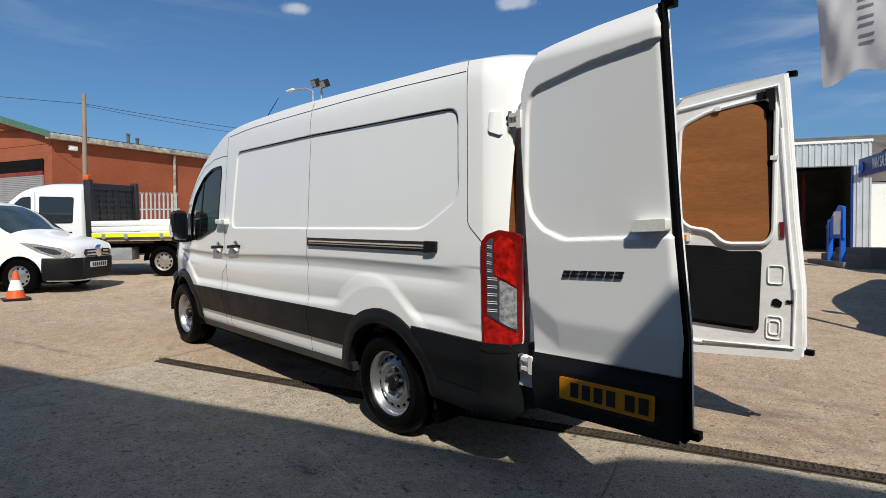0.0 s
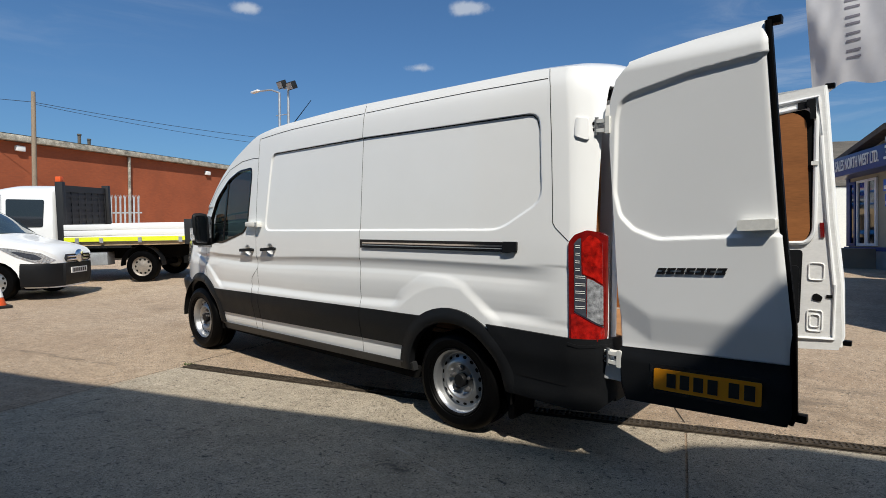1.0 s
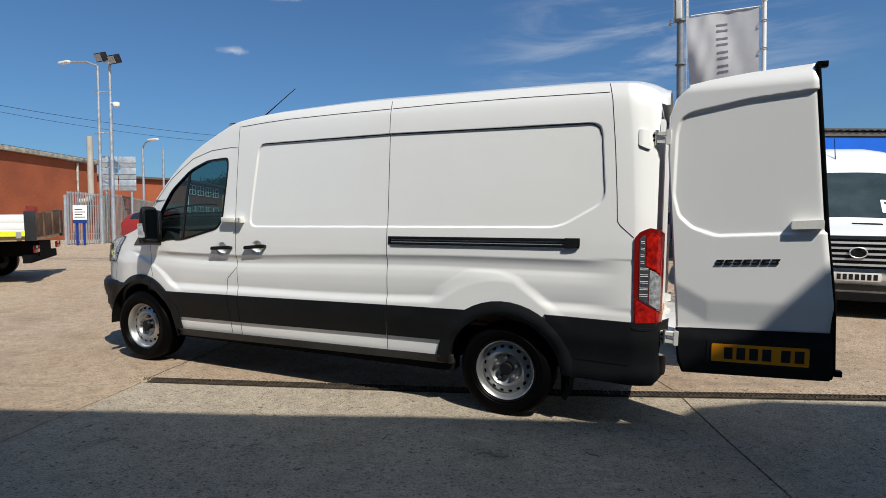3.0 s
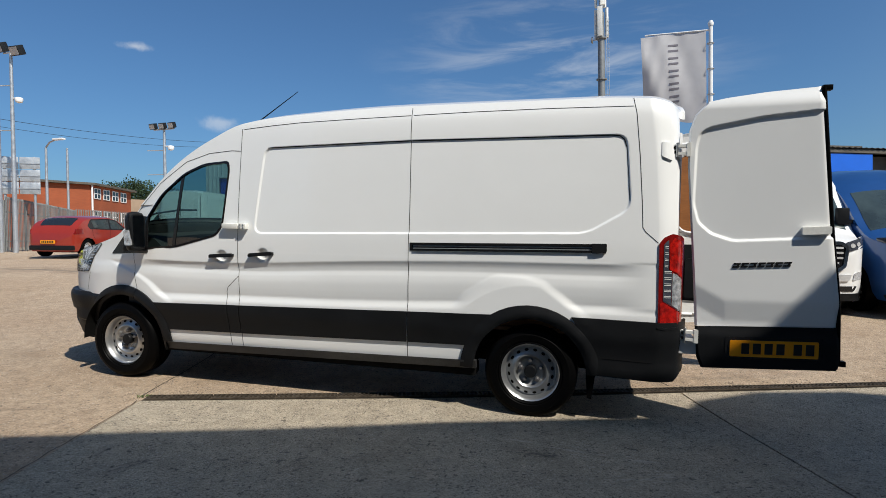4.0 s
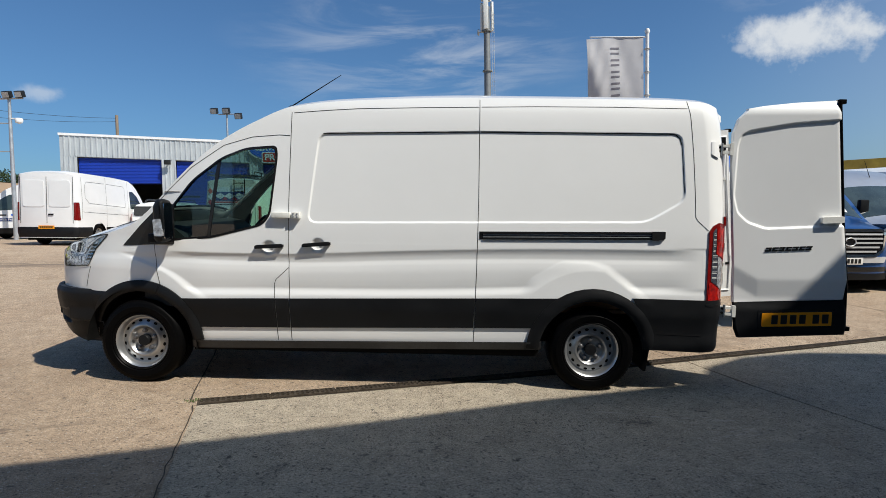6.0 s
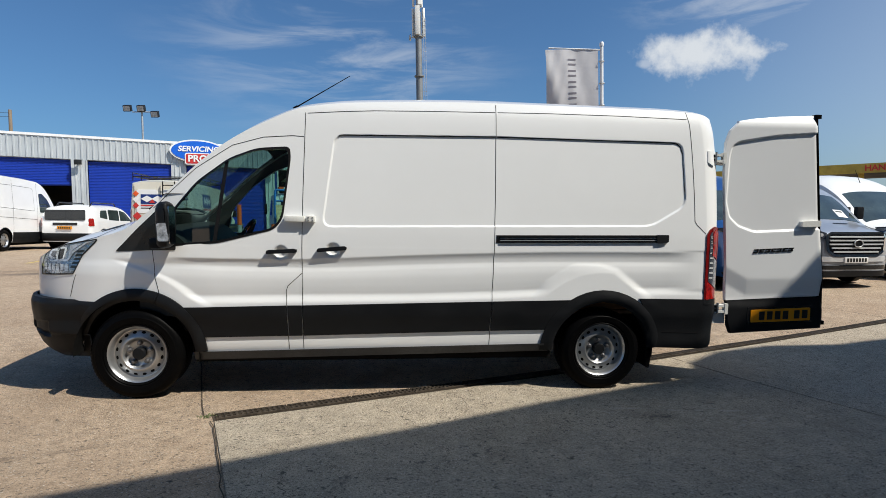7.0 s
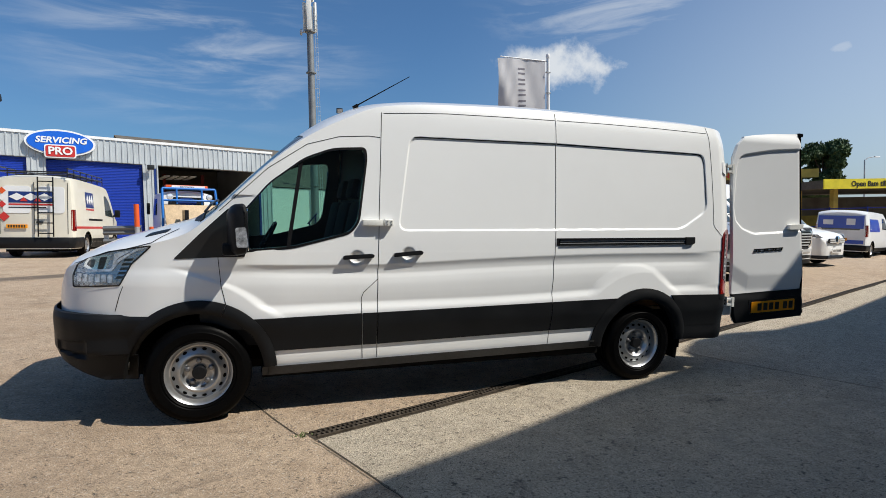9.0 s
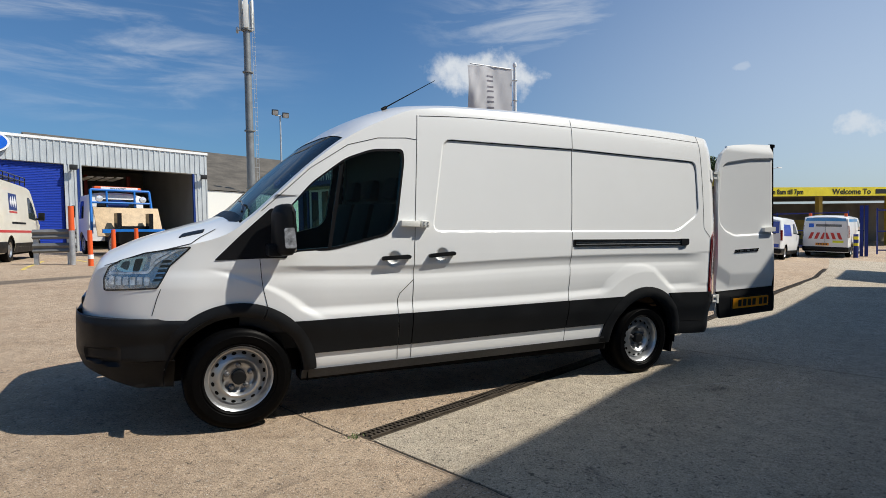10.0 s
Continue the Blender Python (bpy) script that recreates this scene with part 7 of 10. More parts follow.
class Shell:
    """A car body lofted from its side lines. x from the front (0) to the rear, y across, z up."""

    def __init__(self, length, width, edge, mid, low=0.22, nose=0.20, tail=0.07, tumble=0.10, waist=1.0, wheels=(0.9, 3.6), r=0.33):
        self.L, self.W, self.low, self.wheels, self.r = length, width, low, wheels, r
        self.edge, self.mid = curve(edge), curve(mid)
        self.plan = curve([(0.0, nose + 0.30), (0.06, nose + 0.12), (0.18, nose), (0.5, nose * 0.42), (1.0, nose * 0.10), (1.5, 0.0), (length - 0.5, 0.0), (length - 0.15, tail * 0.5), (length - 0.04, tail), (length, tail + 0.08)])
        self.tumble = curve([(low, 0.05), (low + 0.25, 0.0), (waist, 0.0), (waist + 0.5, tumble * 0.45), (waist + 1.2, tumble * 1.2), (waist + 1.7, tumble * 1.8)])

    def half(self, x, z):
        return self.W / 2 - self.plan(x) - self.tumble(z)

    def bottom(self, x):
        for c in self.wheels:
            k = self.r * 1.17
            if abs(x - c) < k:
                return max(self.low, self.r + math.sqrt(k * k - (x - c) ** 2))
        return self.low

    def side(self, sign):
        return lambda x, z, off: (x, sign * (self.half(x, z) + off), z)

    def top(self, x, s, off=0.0):
        e, c = self.edge(x), self.mid(x)
        w = self.half(x, e)
        return (x, -w + 2 * w * s, e + (c - e) * (1 - abs(1 - 2 * s) ** 3) + off)

    def build(self, mat, parent):
        xs = {0.0, self.L, self.L - 0.02, 0.02, 0.05}
        x = 0.09
        while x < self.L - 0.03:
            xs.add(round(x, 3))
            x += 0.09
        for c in self.wheels:
            k = self.r * 1.17
            xs |= {round(c + s * k * q, 4) for s in (-1, 1) for q in (1.0, 0.98, 0.93, 0.85)}
        xs = sorted(v for v in xs if 0 <= v <= self.L)
        bm = bmesh.new()
        rows = 12
        ss = [0, 0.02, 0.06, 0.12, 0.25, 0.5, 0.75, 0.88, 0.94, 0.98, 1]
        prev = None
        for x in xs:
            lo, hi = self.bottom(x), self.edge(x)
            zs = [lo + (hi - lo) * i / rows for i in range(rows + 1)]
            ring = [(x, -self.half(x, z), z) for z in zs] + [self.top(x, s) for s in ss[1:-1]] + [(x, self.half(x, z), z) for z in reversed(zs)]
            ring = [bm.verts.new(p) for p in ring]
            if prev:
                for i in range(len(ring) - 1):
                    bm.faces.new((prev[i], prev[i + 1], ring[i + 1], ring[i]))
            else:
                bm.faces.new(ring)
            prev = ring
        bm.faces.new(prev)
        return part("body", bm, mat, parent, shade=32)


def far_wheel(parent, x, y, r, out, rim_mat=None):
    """out: -1 or 1, the way the wheel faces."""
    bm = bmesh.new()
    t = 0.2
    lathe(bm, [(r * 0.62, 0.0), (r * 0.80, -0.012), (r * 0.95, 0.0), (r, 0.03), (r, t - 0.03), (r * 0.94, t), (r * 0.6, t)], 32)
    m = Matrix.Translation((x, y, r)) @ (Matrix.Identity(4) if out < 0 else pose(0, 0, 0, 0, 0, 180))
    wheel = part("wheel", bm, M["rubber"], parent, m=m)
    bm = bmesh.new()
    lathe(bm, [(r * 0.64, 0.0), (r * 0.60, 0.012), (r * 0.54, 0.04), (r * 0.30, 0.03), (r * 0.18, 0.012), (0.0001, 0.01)], 28)
    part("rim", bm, rim_mat or M["steel"], wheel)
    bm = bmesh.new()
    oval(bm, r * 0.45, r * 0.06, r * 0.075, 0.034, 0.11)
    hole = mesh_of("vent_hole", bm, M["dark"])
    for i in range(10):
        ob = new("vent_hole", hole)
        ob.parent = wheel
        ob.matrix_local = Matrix.Rotation(2 * math.pi * i / 10, 4, "Y")
    return wheel


def vehicle(name, label, category, m, sh, paint, side_windows=(), screen=None, rear_glass=None, bumper=0.62, lamps=(), front_lamps=(), plate=None,
            grille=None, mirrors=None, trim=0.0, rim=None, sides=(-1, 1), under=0.18, front_plate=None, band=None):
    root = thing(name, label, category, m)
    sh.build(paint, root)
    for sg in sides:
        for poly in side_windows:
            bm = bmesh.new()
            patch(bm, rounded(poly, 0.05, 3), (lambda f: lambda u, v, o: f(u, v, o + 0.006))(sh.side(sg)), 0.25, 0.01)
            part("window", bm, M["car_glass"], root)
        for poly, mt in lamps:
            bm = bmesh.new()
            patch(bm, rounded(poly, 0.02, 2), (lambda f: lambda u, v, o: f(u, v, o + 0.010))(sh.side(sg)), 0.06, 0.02)
            part("tail_lamp", bm, M[mt], root)
        for poly in front_lamps:
            bm = bmesh.new()
            patch(bm, rounded(poly, 0.02, 2), (lambda f: lambda u, v, o: f(u, v, o + 0.010))(sh.side(sg)), 0.06, 0.02)
            h = part("headlamp", bm, M["lens_glass"], root)
            bm = bmesh.new()
            cx, cz = sum(p[0] for p in poly) / len(poly), sum(p[1] for p in poly) / len(poly)
            patch(bm, [(cx + (p[0] - cx) * 0.55, cz + (p[1] - cz) * 0.55) for p in poly], (lambda f: lambda u, v, o: f(u, v, o + 0.014))(sh.side(sg)), 0.06, 0.004)
            part("lens", bm, M["smoke_lens"], h)
        if trim:
            bm = bmesh.new()
            a, b = sh.wheels[0] + sh.r * 1.2, sh.wheels[1] - sh.r * 1.2
            patch(bm, [(a, sh.low), (b, sh.low), (b, trim), (a, trim)], (lambda f: lambda u, v, o: f(u, v, o + 0.012))(sh.side(sg)), 0.3, 0.02)
            part("side_moulding", bm, M["plastic"], root)
        if band:
            bm = bmesh.new()
            patch(bm, [(0.9, band[0]), (sh.L - 0.12, band[0]), (sh.L - 0.12, band[1]), (0.9, band[1])], (lambda f: lambda u, v, o: f(u, v, o + 0.004))(sh.side(sg)), 0.3, 0.002)
            part("stripe", bm, M[band[2]], root)
        if mirrors:
            x, z = mirrors
            bm = bmesh.new()
            y = sh.half(x, z)
            k = 1.0 if sh.W > 1.95 else 0.62
            box(bm, x - 0.05, min(sg * (y + 0.06), sg * (y + 0.06 + 0.18 * k)), z - 0.05, x + 0.05, max(sg * (y + 0.06), sg * (y + 0.06 + 0.18 * k)), z - 0.05 + 0.27 * k * k, 0.03)
            box(bm, x - 0.03, min(sg * y, sg * (y + 0.1)), z - 0.03, x + 0.03, max(sg * y, sg * (y + 0.1)), z + 0.03)
            part("door_mirror", bm, M["plastic"], root)
    if screen:
        bm = bmesh.new()
        a, b, s0 = screen
        patch(bm, [(a, s0), (b, s0 + 0.02), (b, 0.98 - s0), (a, 1 - s0)], lambda u, v, o: sh.top(u, v, o + 0.008), 0.12, 0.008)
        part("windscreen", bm, M["car_glass"], root)
    # bumpers wrap the two ends
    for x0, x1, nm in ((0.0, sh.wheels[0] - sh.r * 1.2, "front_bumper"), (sh.wheels[1] + sh.r * 1.2, sh.L, "rear_bumper")):
        if not bumper:
            continue
        bm = bmesh.new()
        front = nm[0] == "f"
        end, inner = (0.0, x1) if front else (sh.L, x0)
        run = [inner + (end - inner) * k for k in (0.0, 0.3, 0.55, 0.72, 0.84, 0.92, 0.97, 1.0)]
        rows = []
        for z, lift in ((sh.low + 0.02, -0.05), (sh.low + 0.03, 0.0), (sh.low + 0.10, 0.018), ((sh.low + bumper) / 2, 0.03), (bumper - 0.04, 0.022), (bumper, 0.008), (bumper + 0.004, -0.02)):
            half = [sh.half(x, max(z, 0.4)) + lift for x in run]
            tip = end + (-1 if front else 1) * (lift + 0.012)
            ring = [(x, -h, z) for x, h in zip(run, half)] + [(tip, half[-1] * k, z) for k in (-0.96, -0.6, -0.2, 0.2, 0.6, 0.96)] + [(x, h, z) for x, h in reversed(list(zip(run, half)))]
            rows.append([bm.verts.new(p) for p in ring])
        for a, b in zip(rows, rows[1:]):
            for k in range(len(a) - 1):
                bm.faces.new((a[k], a[k + 1], b[k + 1], b[k]))
        part(nm, bm, M["plastic"], root)
    if rear_glass:
        z0, z1, w, n = rear_glass
        for i in range(n):
            y0 = -w + 2 * w * i / n + 0.02
            bm = bmesh.new()
            prism(bm, rounded([(y0, z0), (y0 + 2 * w / n - 0.04, z0), (y0 + 2 * w / n - 0.04, z1), (y0, z1)], 0.05, 3), 0.02, lambda u, v, d: (sh.L - 0.005 + d, u, v))
            part("rear_window", bm, M["dark_glass"], root)
    for pl, mt, x in ((plate, "plate_yellow", sh.L + 0.035), (front_plate, "plate_white", -0.05)):
        if pl:
            bm = bmesh.new()
            box(bm, x, pl[0] - 0.26, pl[1] - 0.055, x + 0.012, pl[0] + 0.26, pl[1] + 0.055)
            p = part("number_plate", bm, M[mt], root)
            for k in range(7):
                bm = bmesh.new()
                y0 = pl[0] - 0.22 + k * 0.064
                box(bm, x - 0.002 if x < 0 else x + 0.012, y0, pl[1] - 0.036, x if x < 0 else x + 0.014, y0 + 0.042, pl[1] + 0.036)
                part("plate_bar", bm, M["ink"], p)
    if grille:
        z0, z1, w, bars, mt = grille
        bm = bmesh.new()
        prism(bm, rounded([(-w, z0 + 0.06), (-w * 0.86, z0), (w * 0.86, z0), (w, z0 + 0.06), (w * 0.92, z1), (-w * 0.92, z1)], 0.03, 3), 0.04, lambda u, v, d: (-0.035 + d, u, v))
        g = part("grille", bm, M["gloss_black"], root)
        for i in range(bars):
            z = z0 + (z1 - z0) * (i + 0.6) / (bars + 0.3)
            bm = bmesh.new()
            box(bm, -0.055, -w * 0.93, z - 0.016, -0.03, w * 0.93, z + 0.016, 0.006)
            part("grille_bar", bm, M[mt], g)
        bm = bmesh.new()
        lathe(bm, [(0.0001, -0.075), (0.10, -0.07), (0.12, -0.055), (0.12, -0.03)], 20, axis="x", c=(0, 0, (z0 + z1) / 2 + 0.03))
        part("roundel", bm, M["chrome"], g)
    bm = bmesh.new()
    box(bm, 0.35, -sh.W / 2 + 0.22, under, sh.L - 0.25, sh.W / 2 - 0.22, 0.62)
    for c in sh.wheels:
        tube(bm, (c, -sh.W / 2 + 0.1, sh.r), (c, sh.W / 2 - 0.1, sh.r), 0.05)
    part("chassis", bm, M["under"], root)
    for c in sh.wheels:
        for sg in (-1, 1):
            far_wheel(root, c, sg * (sh.W / 2 - 0.03), sh.r, sg, rim)
    return root


def stand(x, y, heading, ref=(0, 0)):
    """A pose for a vehicle whose point ref (from its front, across) stands at x, y, its nose towards heading."""
    return tilted(x, y, heading + 180) @ Matrix.Translation((-ref[0], -ref[1], 0))


def big_van(length=5.55, high=2.55, width=2.06):
    e = [(0, 0.70), (0.04, 0.86), (0.12, 1.0), (0.45, 1.12), (0.85, 1.24), (1.05, 1.36), (1.5, 1.86), (1.95, 2.24), (2.4, high - 0.13), (length - 0.3, high - 0.09), (length, high - 0.15)]
    c = [(0, 0.74), (0.04, 0.93), (0.12, 1.09), (0.45, 1.24), (0.80, 1.36), (0.95, 1.44), (1.45, 1.97), (1.85, 2.30), (2.3, high - 0.04), (3.0, high), (length - 0.3, high), (length, high - 0.07)]
    return Shell(length, width, e, c, 0.26, 0.16, 0.05, 0.06, 1.3, (0.95, length - 1.2), 0.36)


VAN_WINDOW = [(1.28, 1.26), (2.25, 1.32), (2.28, 1.98), (2.05, 1.99), (1.72, 1.80)]
VAN_LAMPS = [([(0.03, 0.98), (0.16, 0.94), (0.48, 1.06), (0.50, 1.14), (0.20, 1.09), (0.04, 1.04)])]


def sales_van(roof=1.0):
    e = [(0, 0.86), (0.03, 0.96), (0.10, 1.04), (0.30, 1.10), (0.62, 1.17), (0.78, 1.25), (1.22, 1.70), (1.55, 1.98), (2.0, 2.22), (2.6, 2.33), (5.25, 2.35), (5.55, 2.27)]
    c = [(0, 0.90), (0.03, 1.02), (0.10, 1.12), (0.30, 1.19), (0.58, 1.27), (0.72, 1.33), (1.2, 1.80), (1.5, 2.06), (1.78, 2.28), (2.2, 2.45), (2.8, 2.50), (5.25, 2.50), (5.55, 2.41)]
    e, c = ([(x, z if z < 1.3 else 1.3 + (z - 1.3) * roof) for x, z in q] for q in (e, c))
    return Shell(5.55, 2.06, e, c, 0.26, 0.10, 0.05, 0.06, 1.3, (0.95, 4.35), 0.36)


def van_nose(v, sh, paint):
    """Front of a sales van: barred grille in a bright frame, lamps, slit and bonnet vent."""
    def front(y, z, o):
        a = abs(y)
        z = z - 0.075 * smooth(0.5, 0.7, z)
        x = float(np.interp(a, [0.0, 0.63, 0.81, 0.93, 0.99], [-0.02, 0.0, 0.06, 0.18, 0.5])) + 0.16 * max(0.0, z - 1.0) + 0.05 * max(0.0, 0.55 - z)
        return (x - o, y, z)

    def off(d):
        return lambda y, z, o: front(y, z, o + d)
    shape = [(-0.50, 0.74), (0.50, 0.74), (0.65, 0.84), (0.68, 1.12), (0.60, 1.18), (-0.60, 1.18), (-0.68, 1.12), (-0.65, 0.84)]
    bm = bmesh.new()
    patch(bm, rounded(shape, 0.03, 2), off(0.02), 0.1, 0.03)
    g = part("grille", bm, M["gloss_black"], v, "black grille with chrome bars")
    bm = bmesh.new()
    ring = rounded(shape, 0.03, 2)
    ribbon(bm, ring + ring[:1], 0.05, off(0.032), step=0.1)
    part("grille_frame", bm, M["chrome"], g)
    for i in range(5):
        z = 0.80 + i * 0.074
        w = 0.52 + 0.10 * min(1.0, i / 2)
        bm = bmesh.new()
        patch(bm, [(-w, z), (w, z), (w, z + 0.028), (-w, z + 0.028)], off(0.036), 0.15, 0.02)
        part("grille_bar", bm, M["bright_bar"], g)
    bm = bmesh.new()
    lathe(bm, [(0.105, -0.02), (0.105, -0.035), (0.095, -0.042), (0.085, -0.036), (0.0001, -0.034)], 24, axis="x", c=(-0.03, 0, 0.905))
    for v0 in bm.verts:
        v0.co.z = 0.905 + (v0.co.z - 0.905) * 0.72
    part("roundel", bm, M["gloss_black"], g)
    bm = bmesh.new()
    sweep(bm, [(-0.072, 0.098 * math.cos(k * 0.349), 0.905 + 0.070 * math.sin(k * 0.349)) for k in range(18)], 0.009, 6, True)
    part("roundel_ring", bm, M["bright_bar"], g)
    bm = bmesh.new()
    patch(bm, rounded([(-0.72, 0.56), (0.72, 0.56), (0.76, 0.72), (-0.76, 0.72)], 0.02, 2), off(0.022), 0.1, 0.03)
    part("bumper_band", bm, M["bright_bar"], v, "satin silver bumper band")
    for sg in (-1, 1):
        bm = bmesh.new()
        patch(bm, rounded([(sg * a, b) for a, b in ((0.66, 1.05), (0.955, 1.11), (0.985, 1.25), (0.93, 1.27), (0.66, 1.18))][::sg], 0.02, 2), off(0.012), 0.06, 0.02)
        h = part("headlamp", bm, M["smoke_lens"], v, "dark projector headlamp")
        for k in range(2):
            bm = bmesh.new()
            cy, cz = sg * (0.76 + 0.09 * k), 1.14 + 0.02 * k
            patch(bm, [(cy + 0.034 * math.cos(a * 0.6283), cz + 0.034 * math.sin(a * 0.6283)) for a in range(10)], off(0.022), 0.05, 0.006)
            part("lens", bm, M["clear_lens"], h)
        bm = bmesh.new()
        patch(bm, rounded([(sg * a, b) for a, b in ((0.78, 0.58), (0.92, 0.60), (0.93, 0.76), (0.80, 0.74))][::sg], 0.02, 2), off(0.014), 0.06, 0.02)
        part("fog_lamp", bm, M["clear_lens"], v)
    bm = bmesh.new()
    patch(bm, rounded([(-0.80, 0.39), (0.80, 0.39), (0.86, 0.47), (-0.86, 0.47)], 0.02, 2), off(0.012), 0.1, 0.02)
    part("lower_grille", bm, M["gloss_black"], v)
    bm = bmesh.new()
    patch(bm, rounded([(-0.93, 0.25), (0.93, 0.25), (0.95, 0.36), (-0.95, 0.36)], 0.02, 2), off(0.016), 0.1, 0.03)
    part("front_apron", bm, M["plastic"], v)
    bm = bmesh.new()
    patch(bm, rounded([(0.56, 0.30), (0.60, 0.30), (0.60, 0.48), (0.56, 0.48)], 0.01, 2), lambda u, w, o: sh.top(u, w, o + 0.006), 0.1, 0.004)
    part("bonnet_vent", bm, M["gloss_black"], v)
    bm = bmesh.new()
    box(bm, -0.055, -0.27, 0.52, -0.035, 0.27, 0.635, 0.004)
    p = part("number_plate", bm, M["plate_white"], v)
    for k in range(7):
        bm = bmesh.new()
        y0 = -0.23 + k * 0.068
        box(bm, -0.058, y0, 0.54, -0.054, y0 + 0.045, 0.615)
        part("plate_bar", bm, M["ink"], p)


def parked_row():
    """A row of vans for sale, noses to the yard."""
    rows = [(7.12, 5.15, -92, 1.0, "paint_van", "white panel van with chrome-barred grille, parked nose out"),
            (9.30, 5.05, -84, 0.84, "paint_blue", "blue metallic panel van parked nose out"),
            (11.20, 5.35, -86, 0.80, "paint_silver", "silver panel van parked nose out"),
            (14.0, 6.35, -84, 0.95, "paint_van", "white panel van parked nose out in a row")]
    for x, y, head, roof, p, label in rows:
        sh = sales_van(roof)
        v = vehicle("panel_van", label, "van", stand(x, y, head), sh, M[p], [[(1.0, 1.22), (2.15, 1.28), (2.18, 1.30 + 0.65 * roof), (1.80, 1.30 + 0.65 * roof), (1.42, 1.30 + 0.38 * roof)]], (0.76, 1.46, 0.05), None, 0, [], [], None,
                    None, (1.05, 1.40), 0.5, M["alloy"])
        tagged(v, group="vans for sale")
        van_nose(v, sh, p)
        bm = bmesh.new()
        patch(bm, rounded([(0.84, 0.16), (1.02, 0.16), (1.02, 0.28), (0.84, 0.28)], 0.01, 2), lambda u, w, o: sh.top(u, w, o + 0.012), 0.1, 0.003)
        card = part("price_card", bm, M["white_gloss"], v)
        bm = bmesh.new()
        patch(bm, [(0.96, 0.18), (0.99, 0.18), (0.99, 0.26), (0.96, 0.26)], lambda u, w, o: sh.top(u, w, o + 0.016), 0.1, 0.001)
        part("text_bar", bm, M["ink"], card)
        bm = bmesh.new()
        tube(bm, sh.top(1.75, 0.5, 0.0), Vector(sh.top(1.75, 0.5, 0.0)) + Vector((0.16, 0, 0.34)), 0.008, 0.004, 6)
        part("aerial", bm, M["rubber"], v)
    # a smaller van at the end of the row
    e = [(0, 0.62), (0.05, 0.78), (0.2, 0.92), (0.9, 1.04), (1.15, 1.12), (1.6, 1.48), (2.0, 1.66), (4.3, 1.70), (4.5, 1.62)]
    c = [(0, 0.66), (0.05, 0.84), (0.2, 1.0), (0.85, 1.13), (1.05, 1.2), (1.55, 1.58), (1.95, 1.78), (2.6, 1.84), (4.3, 1.84), (4.5, 1.74)]
    v = vehicle("small_van", "small white delivery van parked nose out", "van", stand(16.9, 7.3, -80), Shell(4.5, 1.78, e, c, 0.22, 0.14, 0.05, 0.08, 1.05, (0.85, 3.65), 0.32), M["paint_van"],
                [[(1.35, 1.10), (2.3, 1.12), (2.3, 1.55), (1.9, 1.55), (1.7, 1.42)]], (1.12, 1.85, 0.05), None, 0.34, [], [[(0.05, 0.86), (0.2, 0.84), (0.55, 0.94), (0.5, 1.0), (0.15, 0.96)]],
                None, (0.70, 0.84, 0.45, 2, "paint_van"), (1.4, 1.12), 0.4, M["alloy"], front_plate=(0, 0.48))
    tagged(v, group="vans for sale")


parked_row()


def rear_van_details(root, L, z0=0.75, z1=2.3, w=0.86):
    """Door split and handle on a van's tail."""
    for y in (-w, 0.0, w):
        bm = bmesh.new()
        box(bm, L + 0.001, y - 0.006, z0, L + 0.008, y + 0.006, z1)
        part("door_gap", bm, M["seam"], root)
    for y0, y1 in ((-w + 0.08, -0.08), (0.08, w - 0.08)):
        bm = bmesh.new()
        prism(bm, rounded([(y0, 1.30), (y1, 1.30), (y1, z1 - 0.12), (y0, z1 - 0.12)], 0.10, 4), 0.012, lambda u, v, d: (L + 0.001 + d, u, v))
        part("door_panel", bm, M["paint_van"], root)
    bm = bmesh.new()
    box(bm, L, 0.05, 1.02, L + 0.03, 0.22, 1.07, 0.01)
    part("door_handle", bm, M["plastic"], root)


VAN_TAIL = [([(5.37, 0.85), (5.54, 0.85), (5.54, 1.45), (5.42, 1.45)], "red_lens")]


def side_mark(root, sh, sg, poly, mat, lift=0.006, name="livery_panel"):
    bm = bmesh.new()
    patch(bm, poly, (lambda f: lambda u, v, o: f(u, v, o + lift))(sh.side(sg)), 0.3, 0.002)
    return part(name, bm, mat, root)


def rear_plate(root, L, poly, mat, lift=0.014, name="livery_panel"):
    bm = bmesh.new()
    prism(bm, poly, 0.004, lambda u, v, d: (L + lift + d, u, v))
    return part(name, bm, mat, root)


